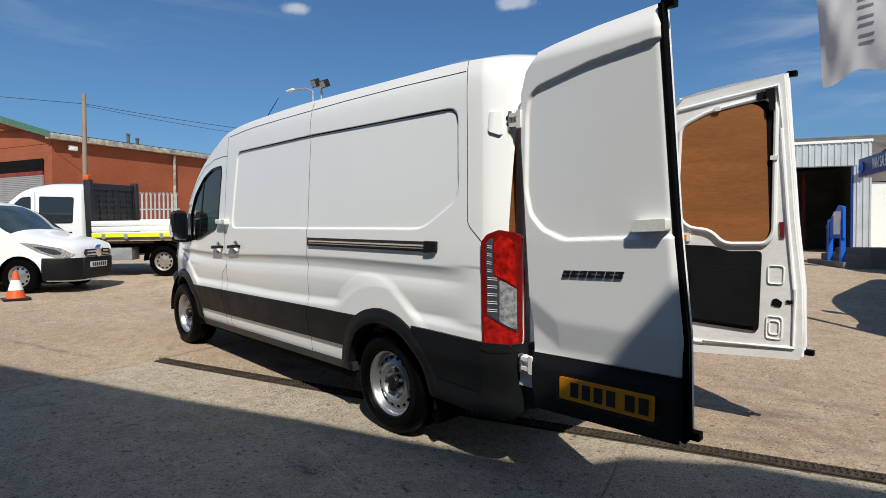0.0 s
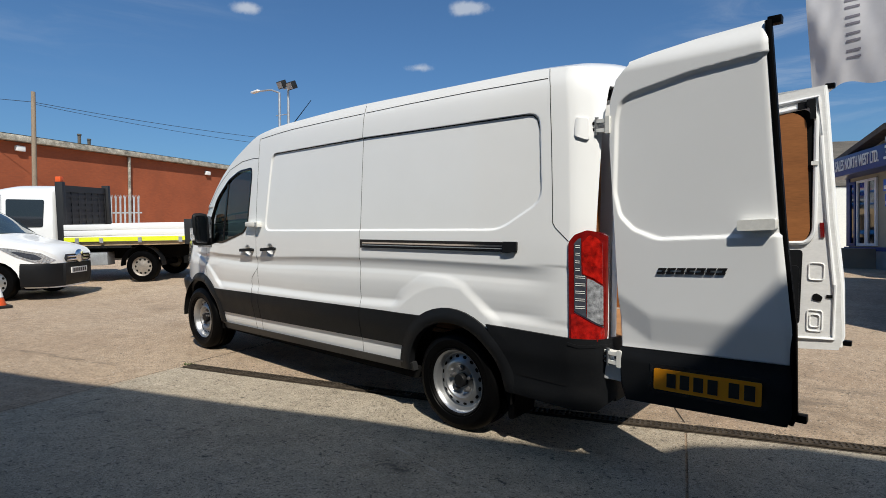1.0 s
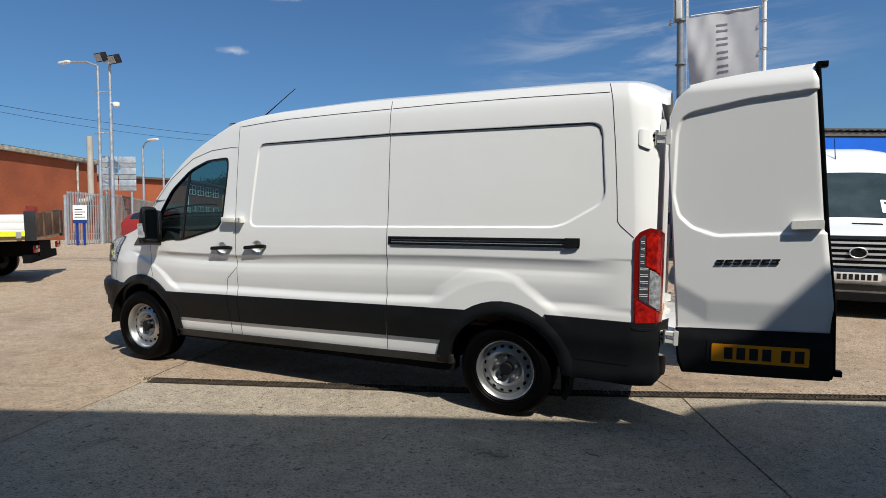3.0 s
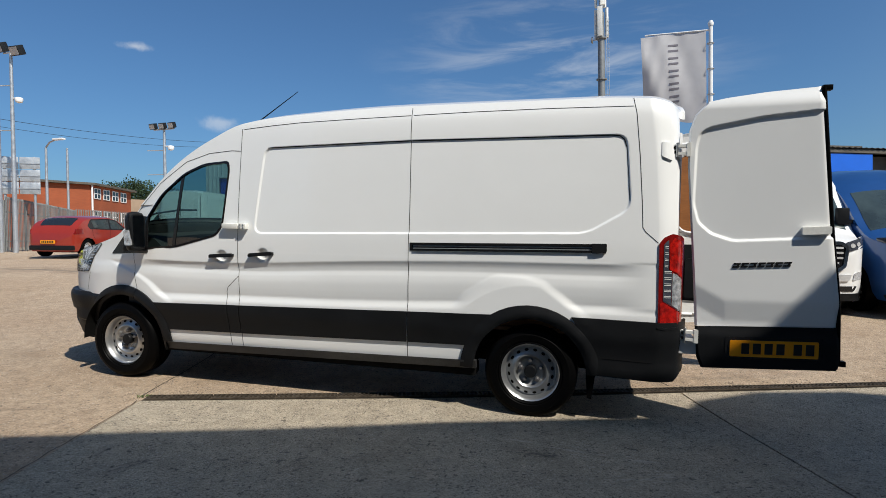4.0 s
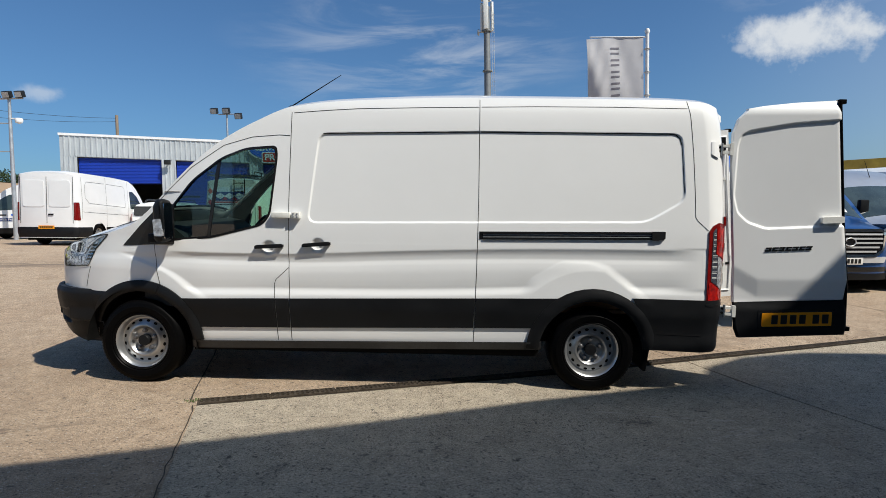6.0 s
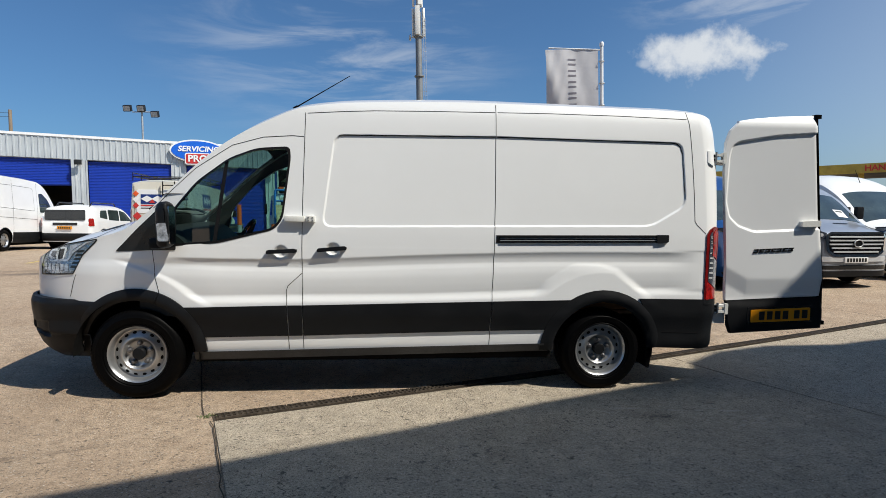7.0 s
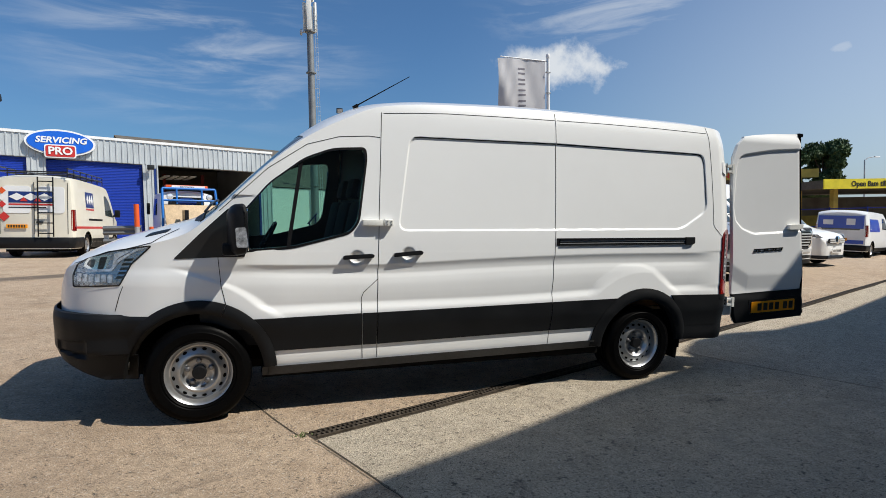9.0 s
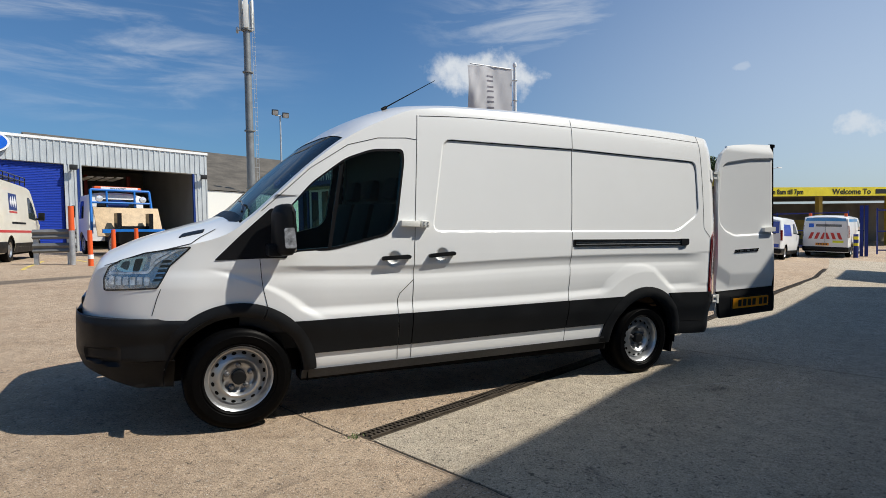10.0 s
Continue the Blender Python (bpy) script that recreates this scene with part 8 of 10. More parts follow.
def yard_vans():
    sh = big_van(5.53, 2.52)
    w = vehicle("panel_van", "plain white panel van parked tail to the yard", "van", stand(-11.2, 19.31, 92.6), sh, M["paint_van"], [VAN_WINDOW], (1.0, 1.8, 0.05), None, 0.62,
                VAN_TAIL, VAN_LAMPS, (0.0, 0.62), None, (1.25, 1.32), 0.62, M["steel"])
    rear_van_details(w, 5.53)
    for sg in (-1, 1):
        f = sh.side(sg)
        # door gaps, and dark lines painted for the shade of recess edges and crease
        for pts in ([(2.62, 1.36), (2.62, 2.08), (2.72, 2.15), (3.80, 2.17)], [(3.92, 2.17), (5.0, 2.17), (5.10, 2.05), (5.12, 1.62), (4.90, 1.44), (2.62, 1.36)], [(3.86, 0.5), (3.86, 2.38)], [(2.42, 0.5), (2.40, 2.34)],
                    [(5.28, 0.9), (5.26, 2.30)], [(2.42, 1.06), (3.86, 1.10), (5.25, 1.14)]):
            bm = bmesh.new()
            ribbon(bm, pts, 0.009, lambda u, v, o: f(u, v, o + 0.004), step=0.1)
            part("panel_gap", bm, M["seam"], w)
    sh2 = big_van(5.53, 2.52)
    w2 = vehicle("panel_van", "white panel van with customer parking board, side on", "van", stand(-19.4, 20.5, 193), sh2, M["paint_van"], [VAN_WINDOW], (1.0, 1.8, 0.05), None, 0.5,
                 VAN_TAIL, VAN_LAMPS, None, None, (1.25, 1.32), 0.5)
    for sg in (-1, 1):
        bd = side_mark(w2, sh2, sg, [(1.18, 0.80), (2.62, 0.80), (2.62, 0.95), (1.18, 0.95)], M["navy"])
        lettering("lettering", "CUSTOMER PARKING", 0.10, M["white_gloss"], bd, pose(1.90, sg * (sh2.half(1.9, 0.875) + 0.012), 0.875, 90, 0, 180 if sg > 0 else 0), width=1.3, depth=0.002)
        side_mark(w2, sh2, sg, [(1.28 + 0.09 * math.cos(k * 0.5236), 1.08 + 0.08 * math.sin(k * 0.5236)) for k in range(12)], M["orange"])
        side_mark(w2, sh2, sg, [(1.40, 1.05), (1.92, 1.05), (1.92, 1.11), (1.40, 1.11)], M["ink"])
        side_mark(w2, sh2, sg, [(2.30 + 0.20 * math.cos(k * 0.5236), 1.09 + 0.08 * math.sin(k * 0.5236)) for k in range(12)], M["sign_blue"])
    # works van with rack and livery
    L = 5.4
    sh3 = big_van(L, 2.42, 2.05)
    p = vehicle("works_van", "cream-white works van with roof rack, ladder and diamond livery", "van", stand(-4.94, 20.42, 87), sh3, M["paint_cream"], [VAN_WINDOW], (1.0, 1.8, 0.05), None, 0.60,
                [([(L - 0.17, 0.80), (L - 0.01, 0.80), (L - 0.01, 1.42), (L - 0.13, 1.42)], "red_lens")], VAN_LAMPS, (-0.42, 0.92), None, (1.25, 1.32), 0.55, band=(0.86, 0.93, "sign_red"))
    rear_van_details(p, L, 0.7, 2.2, 0.84)
    rear_plate(p, L, [(-0.62, 1.60), (0.48, 1.60), (0.48, 1.92), (-0.62, 1.92)], M["navy"], 0.016)
    for i in range(3):
        cx = -0.42 + i * 0.34
        rear_plate(p, L, [(cx - 0.20, 1.77), (cx, 1.66), (cx + 0.20, 1.77), (cx, 1.88)], M["white_gloss"], 0.021)
    for i in range(2):
        cx = -0.25 + i * 0.34
        rear_plate(p, L, [(cx - 0.1, 1.64), (cx + 0.1, 1.64), (cx, 1.76)], M["sign_red"], 0.026)
    rear_plate(p, L, [(-0.62, 1.53), (0.48, 1.53), (0.48, 1.575), (-0.62, 1.575)], M["sign_red"], 0.016)
    rear_plate(p, L, [(-0.62, 1.45), (0.30, 1.45), (0.30, 1.48), (-0.62, 1.48)], M["seam"], 0.016)
    for cy, cz, mt in ((-0.78, 1.94, "orange"), (-0.78, 1.75, "white_gloss"), (-0.78, 1.55, "sign_red"), (-0.74, 1.20, "sign_red")):
        k = 0.10 if cz > 1.3 else 0.14
        rear_plate(p, L, [(cy - k, cz), (cy, cz - k), (cy + k, cz), (cy, cz + k)], M[mt], 0.016)
    side_mark(p, sh3, 1, [(3.55, 1.52), (4.35, 1.52), (4.35, 2.0), (3.55, 2.0)], M["navy"])
    for i in range(3):
        cx = 3.72 + i * 0.22
        side_mark(p, sh3, 1, [(cx - 0.10, 1.76), (cx, 1.60), (cx + 0.10, 1.76), (cx, 1.94)], M["white_gloss"], 0.010)
    side_mark(p, sh3, 1, [(3.55, 1.44), (4.35, 1.44), (4.35, 1.49), (3.55, 1.49)], M["sign_red"])
    side_mark(p, sh3, 1, [(2.6, 1.12), (4.1, 1.12), (4.1, 1.18), (2.6, 1.18)], M["seam"])
    bm = bmesh.new()
    for y in (0.12, 0.50):
        tube(bm, (L + 0.10, y, 0.62), (L + 0.10, y, 2.35), 0.02, 0.02, 8)
    for i in range(6):
        z = 0.72 + i * 0.30
        tube(bm, (L + 0.10, 0.12, z), (L + 0.10, 0.50, z), 0.016, 0.016, 8)
    part("ladder", bm, M["gloss_black"], p, "black rear ladder")
    bm = bmesh.new()
    for y in (-0.85, 0.85):
        for z in (2.50, 2.62):
            tube(bm, (1.9, y, z), (L + 0.05, y, z), 0.018, 0.018, 8)
    for i in range(7):
        x = 1.9 + i * (L - 1.85) / 6
        tube(bm, (x, -0.85, 2.50), (x, 0.85, 2.50), 0.018, 0.018, 8)
        for y in (-0.85, 0.85):
            tube(bm, (x, y, 2.36), (x, y, 2.62), 0.015, 0.015, 8)
    part("roof_rack", bm, M["gloss_black"], p, "black tubular roof rack")
    # white estate
    e = [(0, 0.62), (0.05, 0.80), (0.25, 0.92), (1.1, 1.02), (1.35, 1.08), (1.9, 1.42), (2.3, 1.54), (3.9, 1.50), (4.22, 1.20), (4.32, 0.95)]
    c = [(0, 0.66), (0.05, 0.86), (0.25, 1.0), (1.0, 1.10), (1.2, 1.16), (1.85, 1.54), (2.3, 1.66), (3.7, 1.62), (4.1, 1.42), (4.32, 1.02)]
    sh4 = Shell(4.32, 1.82, e, c, 0.28, 0.16, 0.06, 0.14, 0.95, (0.82, 3.49), 0.35)
    d = vehicle("estate_car", "white sport-utility car with black roof bars, tail to the yard", "car", stand(-8.8, 21.15, 86), sh4, M["paint_van"],
                [[(1.5, 1.06), (2.35, 1.06), (2.35, 1.46), (1.95, 1.40)], [(2.42, 1.06), (3.15, 1.08), (3.15, 1.46), (2.42, 1.46)], [(3.25, 1.10), (3.75, 1.16), (3.65, 1.42), (3.25, 1.44)]],
                (1.28, 1.85, 0.06), (1.05, 1.42, 0.72, 1), 0.58, [([(4.10, 0.84), (4.31, 0.84), (4.30, 1.12), (4.14, 1.12)], "bright_lens")], [], (0, 0.78), None, (1.55, 1.05), 0.45, M["alloy"])
    rear_plate(d, 4.32, [(-0.42, 0.87), (0.42, 0.87), (0.42, 0.96), (-0.42, 0.96)], M["gloss_black"], 0.01, "tail_bar")
    for y in (-0.58, 0.58):
        bm = bmesh.new()
        chain(bm, [(2.1, y, 1.60), (2.2, y, 1.72), (3.7, y, 1.70), (3.85, y, 1.55)], 0.022, 8)
        part("roof_bar", bm, M["gloss_black"], d)
    # red hatchback
    e = [(0, 0.55), (0.05, 0.72), (0.3, 0.84), (1.0, 0.95), (1.25, 1.0), (1.85, 1.30), (2.3, 1.38), (3.2, 1.335), (3.55, 1.24), (3.84, 1.02), (3.93, 0.92), (4.0, 0.74)]
    c = [(0, 0.6), (0.05, 0.78), (0.3, 0.92), (0.95, 1.03), (1.15, 1.08), (1.8, 1.40), (2.3, 1.46), (3.2, 1.42), (3.50, 1.34), (3.80, 1.10), (3.92, 0.97), (4.0, 0.78)]
    sh5 = Shell(4.0, 1.72, e, c, 0.20, 0.18, 0.08, 0.16, 0.9, (0.8, 3.37), 0.31)
    k = vehicle("hatchback", "red five-door hatchback parked by the fence", "car", stand(-14.13, 14.48, 100.8), sh5, M["paint_red"],
                [[(1.4, 0.98), (2.2, 0.98), (2.25, 1.32), (1.9, 1.28)], [(2.28, 0.98), (3.1, 1.0), (3.2, 1.27), (2.32, 1.32)]], (1.22, 1.8, 0.06), None, 0.0,
                [([(3.62, 0.80), (3.98, 0.78), (3.92, 0.96), (3.66, 0.98)], "red_lens")], [], (-0.1, 0.52), None, (1.45, 0.98), 0.0, M["alloy"], under=0.16)
    for sg in (-1, 1):
        side_mark(k, sh5, sg, rounded([(1.28, 0.945), (3.30, 0.965), (3.42, 1.08), (3.22, 1.31), (2.30, 1.355), (1.88, 1.315)], 0.04, 3), M["gloss_black"], 0.004, "window_trim")
    bm = bmesh.new()
    patch(bm, rounded([(3.48, 0.14), (3.82, 0.16), (3.82, 0.84), (3.48, 0.86)], 0.04, 3), lambda u, v, o: sh5.top(u, v, o + 0.008), 0.1, 0.005)
    part("rear_window", bm, M["dark_glass"], k)
    bm = bmesh.new()
    box(bm, 3.9, -0.78, 0.24, 4.03, 0.78, 0.40, 0.03)
    part("diffuser", bm, M["plastic"], k)
    for sg in (-1, 1):
        f = sh5.side(sg)
        for pts in ([(2.26, 0.32), (2.24, 0.97)], [(3.05, 0.62), (3.16, 0.80), (3.20, 1.0)], [(1.22, 0.36), (1.20, 0.92)]):
            bm = bmesh.new()
            ribbon(bm, pts, 0.012, lambda u, v, o: f(u, v, o + 0.004), step=0.1)
            part("door_gap", bm, M["seam"], k)
        for x in (2.02, 2.88):
            side_mark(k, sh5, sg, rounded([(x, 0.845), (x + 0.17, 0.85), (x + 0.17, 0.885), (x, 0.88)], 0.01, 2), M["paint_red"], 0.03, "door_handle")
    # dropside tipper
    tipper()
    # white compact van with black bumper, nose on
    e = [(0, 0.70), (0.05, 0.85), (0.2, 0.97), (0.85, 1.09), (1.1, 1.15), (1.75, 1.58), (2.1, 1.70), (4.2, 1.74), (4.39, 1.66)]
    c = [(0, 0.74), (0.05, 0.91), (0.2, 1.05), (0.8, 1.18), (1.0, 1.23), (1.7, 1.70), (2.05, 1.82), (2.6, 1.86), (4.2, 1.86), (4.39, 1.78)]
    e, c = ([(x, z * 0.935) for x, z in q] for q in (e, c))
    sh6 = Shell(4.39, 1.83, e, c, 0.22, 0.20, 0.05, 0.10, 1.05, (0.88, 3.63), 0.32)
    vehicle("compact_van", "white compact van with black front bumper", "van", stand(-5.80, -0.15, 46, (0.25, 0.55)), sh6, M["paint_van"],
            [[(1.35, 1.03), (2.3, 1.05), (2.3, 1.48), (1.95, 1.48), (1.7, 1.33)]], (1.08, 1.78, 0.05), None, 0.66, [], [[(0.04, 0.72), (0.10, 0.675), (0.28, 0.675), (0.55, 0.775), (0.86, 0.945), (0.60, 0.925), (0.20, 0.845)]],
            None, (0.68, 0.82, 0.40, 2, "chrome"), (1.4, 1.08), 0.42, M["steel"], front_plate=(0, 0.52))


M["rust"] = material("rusty_board", (0.11, 0.060, 0.035), 0.8, vary=0.5, scale=4, fine=0.3, fine_scale=25)
M["dull_rim"] = material("grimy_wheel_paint", (0.30, 0.27, 0.235), 0.5, metal=0.4, vary=0.3, scale=9)
M["cage"] = material("dark_grey_steel", (0.018, 0.019, 0.021), 0.5, vary=0.2)


def tipper():
    """Crew-cab dropside truck, its side to the yard; local x from nose to tail."""
    root = thing("tipper_truck", "white crew-cab dropside truck with dark headboard and yellow stripe", "truck", stand(-8.16, 2.84, -135, (5.07, 0)))
    e = [(0, 0.75), (0.05, 0.95), (0.2, 1.08), (0.75, 1.22), (0.95, 1.34), (1.45, 1.84), (1.85, 2.10), (2.3, 2.16), (3.1, 2.14), (3.2, 2.05)]
    c = [(0, 0.8), (0.05, 1.0), (0.2, 1.18), (0.7, 1.34), (0.85, 1.42), (1.4, 1.96), (1.8, 2.22), (2.3, 2.28), (3.1, 2.26), (3.2, 2.16)]
    cab = Shell(3.2, 2.0, e, c, 0.42, 0.15, 0.02, 0.08, 1.25, (1.0, 8.0), 0.36)
    cab.build(M["paint_van"], root)
    for sg in (-1, 1):
        for poly in ([(1.15, 1.30), (1.95, 1.30), (1.95, 1.95), (1.72, 1.93), (1.5, 1.74)], [(2.15, 1.30), (2.95, 1.30), (2.98, 1.92), (2.15, 1.95)]):
            bm = bmesh.new()
            patch(bm, rounded(poly, 0.05, 3), (lambda f: lambda u, v, o: f(u, v, o + 0.006))(cab.side(sg)), 0.25, 0.01)
            part("window", bm, M["dark_glass"], root)
        for x in (1.72, 2.72):
            bm = bmesh.new()
            y = cab.half(x, 1.1)
            box(bm, x, sg * y - 0.03, 1.06, x + 0.2, sg * y + 0.03, 1.10, 0.01)
            part("door_handle", bm, M["plastic"], root)
        side_mark(root, cab, sg, [(0.9, 0.84), (3.15, 0.84), (3.15, 0.92), (0.9, 0.92)], M["hi_vis"])
        side_mark(root, cab, sg, [(2.045, 0.5), (2.055, 0.5), (2.055, 2.05), (2.045, 2.05)], M["seam"])
    bm = bmesh.new()
    patch(bm, [(0.9, 0.05), (1.38, 0.06), (1.38, 0.94), (0.9, 0.95)], lambda u, v, o: cab.top(u, v, o + 0.008), 0.15, 0.006)
    part("windscreen", bm, M["dark_glass"], root)
    # headboard
    y0, y1, x0 = -1.02, 1.02, 3.32
    bm = bmesh.new()
    box(bm, x0, y0, 0.85, x0 + 0.06, y1, 1.35)
    board = part("headboard", bm, M["gloss_black"], root, "dark slotted steel headboard")
    bars = [(x0, y0, 2.10, x0 + 0.06, y1, 2.25), (x0, y0, 1.35, x0 + 0.06, y0 + 0.15, 2.1), (x0, y1 - 0.15, 1.35, x0 + 0.06, y1, 2.1)]
    bars += [(x0 + 0.01, y0 + 0.15 + i * 0.29, 1.35, x0 + 0.05, y0 + 0.20 + i * 0.29, 2.1) for i in range(6)]
    bars += [(x0 + 0.015, y0 + 0.15, 1.42 + i * 0.14, x0 + 0.045, y1 - 0.15, 1.50 + i * 0.14) for i in range(5)]
    for c in bars:
        bm = bmesh.new()
        box(bm, *c)
        part("bar", bm, M["cage"], board)
    for i in (-1.0, 1.0):
        bm = bmesh.new()
        box(bm, x0, i - 0.03, 0.8, x0 + 1.55, i + 0.03, 0.86)
        part("tray_rail", bm, M["gloss_black"], root)
    bm = bmesh.new()
    box(bm, x0 + 0.024, y0 + 0.15, 1.35, x0 + 0.034, y1 - 0.15, 2.1)
    part("mesh_panel", bm, M["cage"], board, "dark steel mesh panel")
    for y in (y0 - 0.02, y1 - 0.10):
        bm = bmesh.new()
        box(bm, x0 - 0.04, y, 0.80, x0 + 0.12, y + 0.12, 2.32, 0.01)
        part("post", bm, M["cage"], board)
    bm = bmesh.new()
    box(bm, x0 - 0.04, -1.02, 2.32, x0 + 0.08, -0.90, 2.44, 0.02)
    part("beacon", bm, M["orange"], root)
    # tray
    bm = bmesh.new()
    box(bm, x0, -1.0, 0.86, 6.20, 1.0, 0.94)
    part("tray", bm, M["deck"], root)
    for sg in (-1, 1):
        for i in range(3):
            bm = bmesh.new()
            box(bm, x0 + 0.1, sg * 1.03 - 0.02, 0.95 + i * 0.135, 6.15, sg * 1.03 + 0.02, 1.075 + i * 0.135, 0.012)
            part("drop_side", bm, M["paint_van"], root, "white ribbed drop side")
        bm = bmesh.new()
        box(bm, x0 + 0.1, sg * 1.055 - 0.004, 0.955, 6.15, sg * 1.055 + 0.004, 1.055)
        part("stripe", bm, M["hi_vis"], root)
        bm = bmesh.new()
        for x in (x0 + 0.35, 4.20, 5.05, 5.95):
            box(bm, x, sg * 1.065 - 0.01, 0.92, x + 0.08, sg * 1.065 + 0.01, 1.04)
        part("side_hinge", bm, M["galv"], root)
        far_wheel(root, 5.07, sg * 0.98, 0.36, sg, M["dull_rim"])
        far_wheel(root, 0.95, sg * 0.96, 0.36, sg, M["dull_rim"])
        bm = bmesh.new()
        box(bm, 3.50, min(sg * 0.62, sg * 0.96), 0.40, 4.30, max(sg * 0.62, sg * 0.96), 0.70, 0.02)
        part("side_locker", bm, M["galv"], root, "grey steel side locker")
        bm = bmesh.new()
        for i in range(14):
            a0, a1 = math.pi * i / 14, math.pi * (i + 1) / 14
            p = [(5.07 + r * math.cos(a), sg * y, 0.38 + r * math.sin(a)) for a, r in ((a0, 0.46), (a1, 0.46)) for y in (0.76, 1.02)]
            bm.faces.new([bm.verts.new(q) for q in (p[0], p[1], p[3], p[2])])
        part("mudguard", bm, M["plastic"], root)
        bm = bmesh.new()
        box(bm, 6.17, sg * 0.8 - 0.14, 0.62, 6.22, sg * 0.8 + 0.14, 0.76, 0.02)
        part("tail_lamp", bm, M["red_lens"], root)
    bm = bmesh.new()
    box(bm, 6.15, -1.03, 0.92, 6.21, 1.03, 1.40, 0.01)
    for y in (-1.0, -0.33, 0.33, 0.94):
        box(bm, 6.20, y, 0.92, 6.24, y + 0.06, 1.42)
    part("tail_board", bm, M["rust"], root, "rusty brown tail board")
    for y in (-1.06, 0.98):
        bm = bmesh.new()
        box(bm, 6.08, y, 0.86, 6.26, y + 0.08, 1.44, 0.01)
        part("corner_post", bm, M["cage"], root)
    bm = bmesh.new()
    box(bm, 3.0, -0.42, 0.52, 6.15, 0.42, 0.80)
    box(bm, 6.00, -0.95, 0.42, 6.13, 0.95, 0.58)
    tube(bm, (5.07, -0.9, 0.36), (5.07, 0.9, 0.36), 0.08)
    part("chassis", bm, M["under"], root)
    return root


yard_vans()


def recovery_truck():
    """Seen from behind: a tilted deck board, blue frame, cab beyond."""
    root = thing("recovery_truck", "white recovery truck with blue frame and raised tan deck", "truck", stand(-0.55, 18.6, 108, (6.0, 0)))
    e = [(0, 1.0), (0.05, 1.3), (0.3, 1.5), (0.6, 2.0), (0.9, 2.35), (1.9, 2.36), (2.1, 2.3)]
    c = [(0, 1.1), (0.05, 1.4), (0.3, 1.65), (0.6, 2.15), (0.9, 2.48), (1.9, 2.5), (2.1, 2.42)]
    cab = Shell(2.1, 2.1, e, c, 0.55, 0.12, 0.02, 0.04, 1.4, (1.1, 9.0), 0.42)
    cab.build(M["paint_van"], root)
    for sg in (-1, 1):
        side_mark(root, cab, sg, rounded([(0.75, 1.45), (1.5, 1.45), (1.5, 2.15), (0.95, 2.15)], 0.05, 3), M["dark_glass"], 0.006, "window")
        for x in (1.1, 4.9):
            far_wheel(root, x, sg * 0.98, 0.42, sg)
        bm = bmesh.new()
        box(bm, 0.5, sg * 1.2 - 0.06, 1.5, 0.62, sg * 1.2 + 0.06, 2.0, 0.03)
        part("door_mirror", bm, M["plastic"], root)
    bm = bmesh.new()
    for y in (-1.12, 1.12):
        tube(bm, (3.0, y, 0.85), (2.6, y * 0.94, 2.55), 0.05)
    tube(bm, (2.6, -1.05, 2.55), (2.6, 1.05, 2.55), 0.05)
    for y in (-0.5, 0.5):
        tube(bm, (2.65, y, 1.9), (2.6, y, 2.55), 0.04)
    tube(bm, (2.72, -1.08, 2.05), (2.72, 1.08, 2.05), 0.04)
    part("blue_frame", bm, M["sky_frame"], root, "bright blue tubular frame")
    bm = bmesh.new()
    box(bm, -1.15, -0.62, -0.02, 1.15, 0.62, 0.03, 0.01, m=Matrix.Translation((3.6, 0, 1.28)) @ pose(0, 0, 0, 0, 62, 0) @ pose(0, 0, 0, 0, 0, 90))
    part("deck", bm, M["deck"], root, "raised tan chequer deck")
    bm = bmesh.new()
    box(bm, 3.9, -0.6, 1.0, 4.3, -0.45, 1.6)
    box(bm, 3.9, 0.5, 1.0, 4.3, 0.65, 1.6)
    box(bm, 3.8, -0.5, 1.0, 4.0, 0.55, 1.12)
    part("winch_frame", bm, M["gloss_black"], root)
    bm = bmesh.new()
    box(bm, 2.0, -0.85, 2.56, 2.3, 0.85, 2.72, 0.04)
    bar = part("light_bar", bm, M["orange"], root, "orange roof light bar")
    bm = bmesh.new()
    box(bm, 2.3, -0.62, 2.58, 2.31, 0.72, 2.70)
    part("sign_face", bm, M["white_gloss"], bar)
    lettering("lettering", "RECOVERY", 0.07, M["ink"], bar, pose(2.315, 0, 2.64, 90, 0, 90), width=0.56, depth=0.002)
    bm = bmesh.new()
    prism(bm, rounded([(-0.75, 1.55), (0.75, 1.55), (0.70, 2.22), (-0.70, 2.22)], 0.08, 3), 0.01, lambda u, v, d: (2.105 + d, u, v))
    part("rear_window", bm, M["dark_glass"], root)
    for y in (-0.78, 0.78):
        bm = bmesh.new()
        lathe(bm, [(0.0001, 2.78), (0.12, 2.76), (0.13, 2.68), (0.0001, 2.66)], 16, axis="x", c=(0, y, 2.20))
        part("work_lamp", bm, M["clear_lens"], root)
    bm = bmesh.new()
    lathe(bm, [(0.0001, 0.03), (0.42, 0.03), (0.42, 0.0)], 24, axis="x", c=(2.12, 0, 2.02))
    for v in bm.verts:
        v.co.z = 2.02 + (v.co.z - 2.02) * 0.42
    part("roundel", bm, M["navy"], root)
    bm = bmesh.new()
    box(bm, 1.5, -0.45, 0.55, 6.0, 0.45, 0.85)
    box(bm, 5.6, -1.0, 0.5, 5.9, 1.0, 0.9)
    tube(bm, (4.9, -0.9, 0.42), (4.9, 0.9, 0.42), 0.1)
    tube(bm, (1.1, -0.9, 0.42), (1.1, 0.9, 0.42), 0.08)
    part("chassis", bm, M["under"], root)
    bm = bmesh.new()
    box(bm, 4.2, -1.08, 0.86, 4.3, 1.08, 1.0)
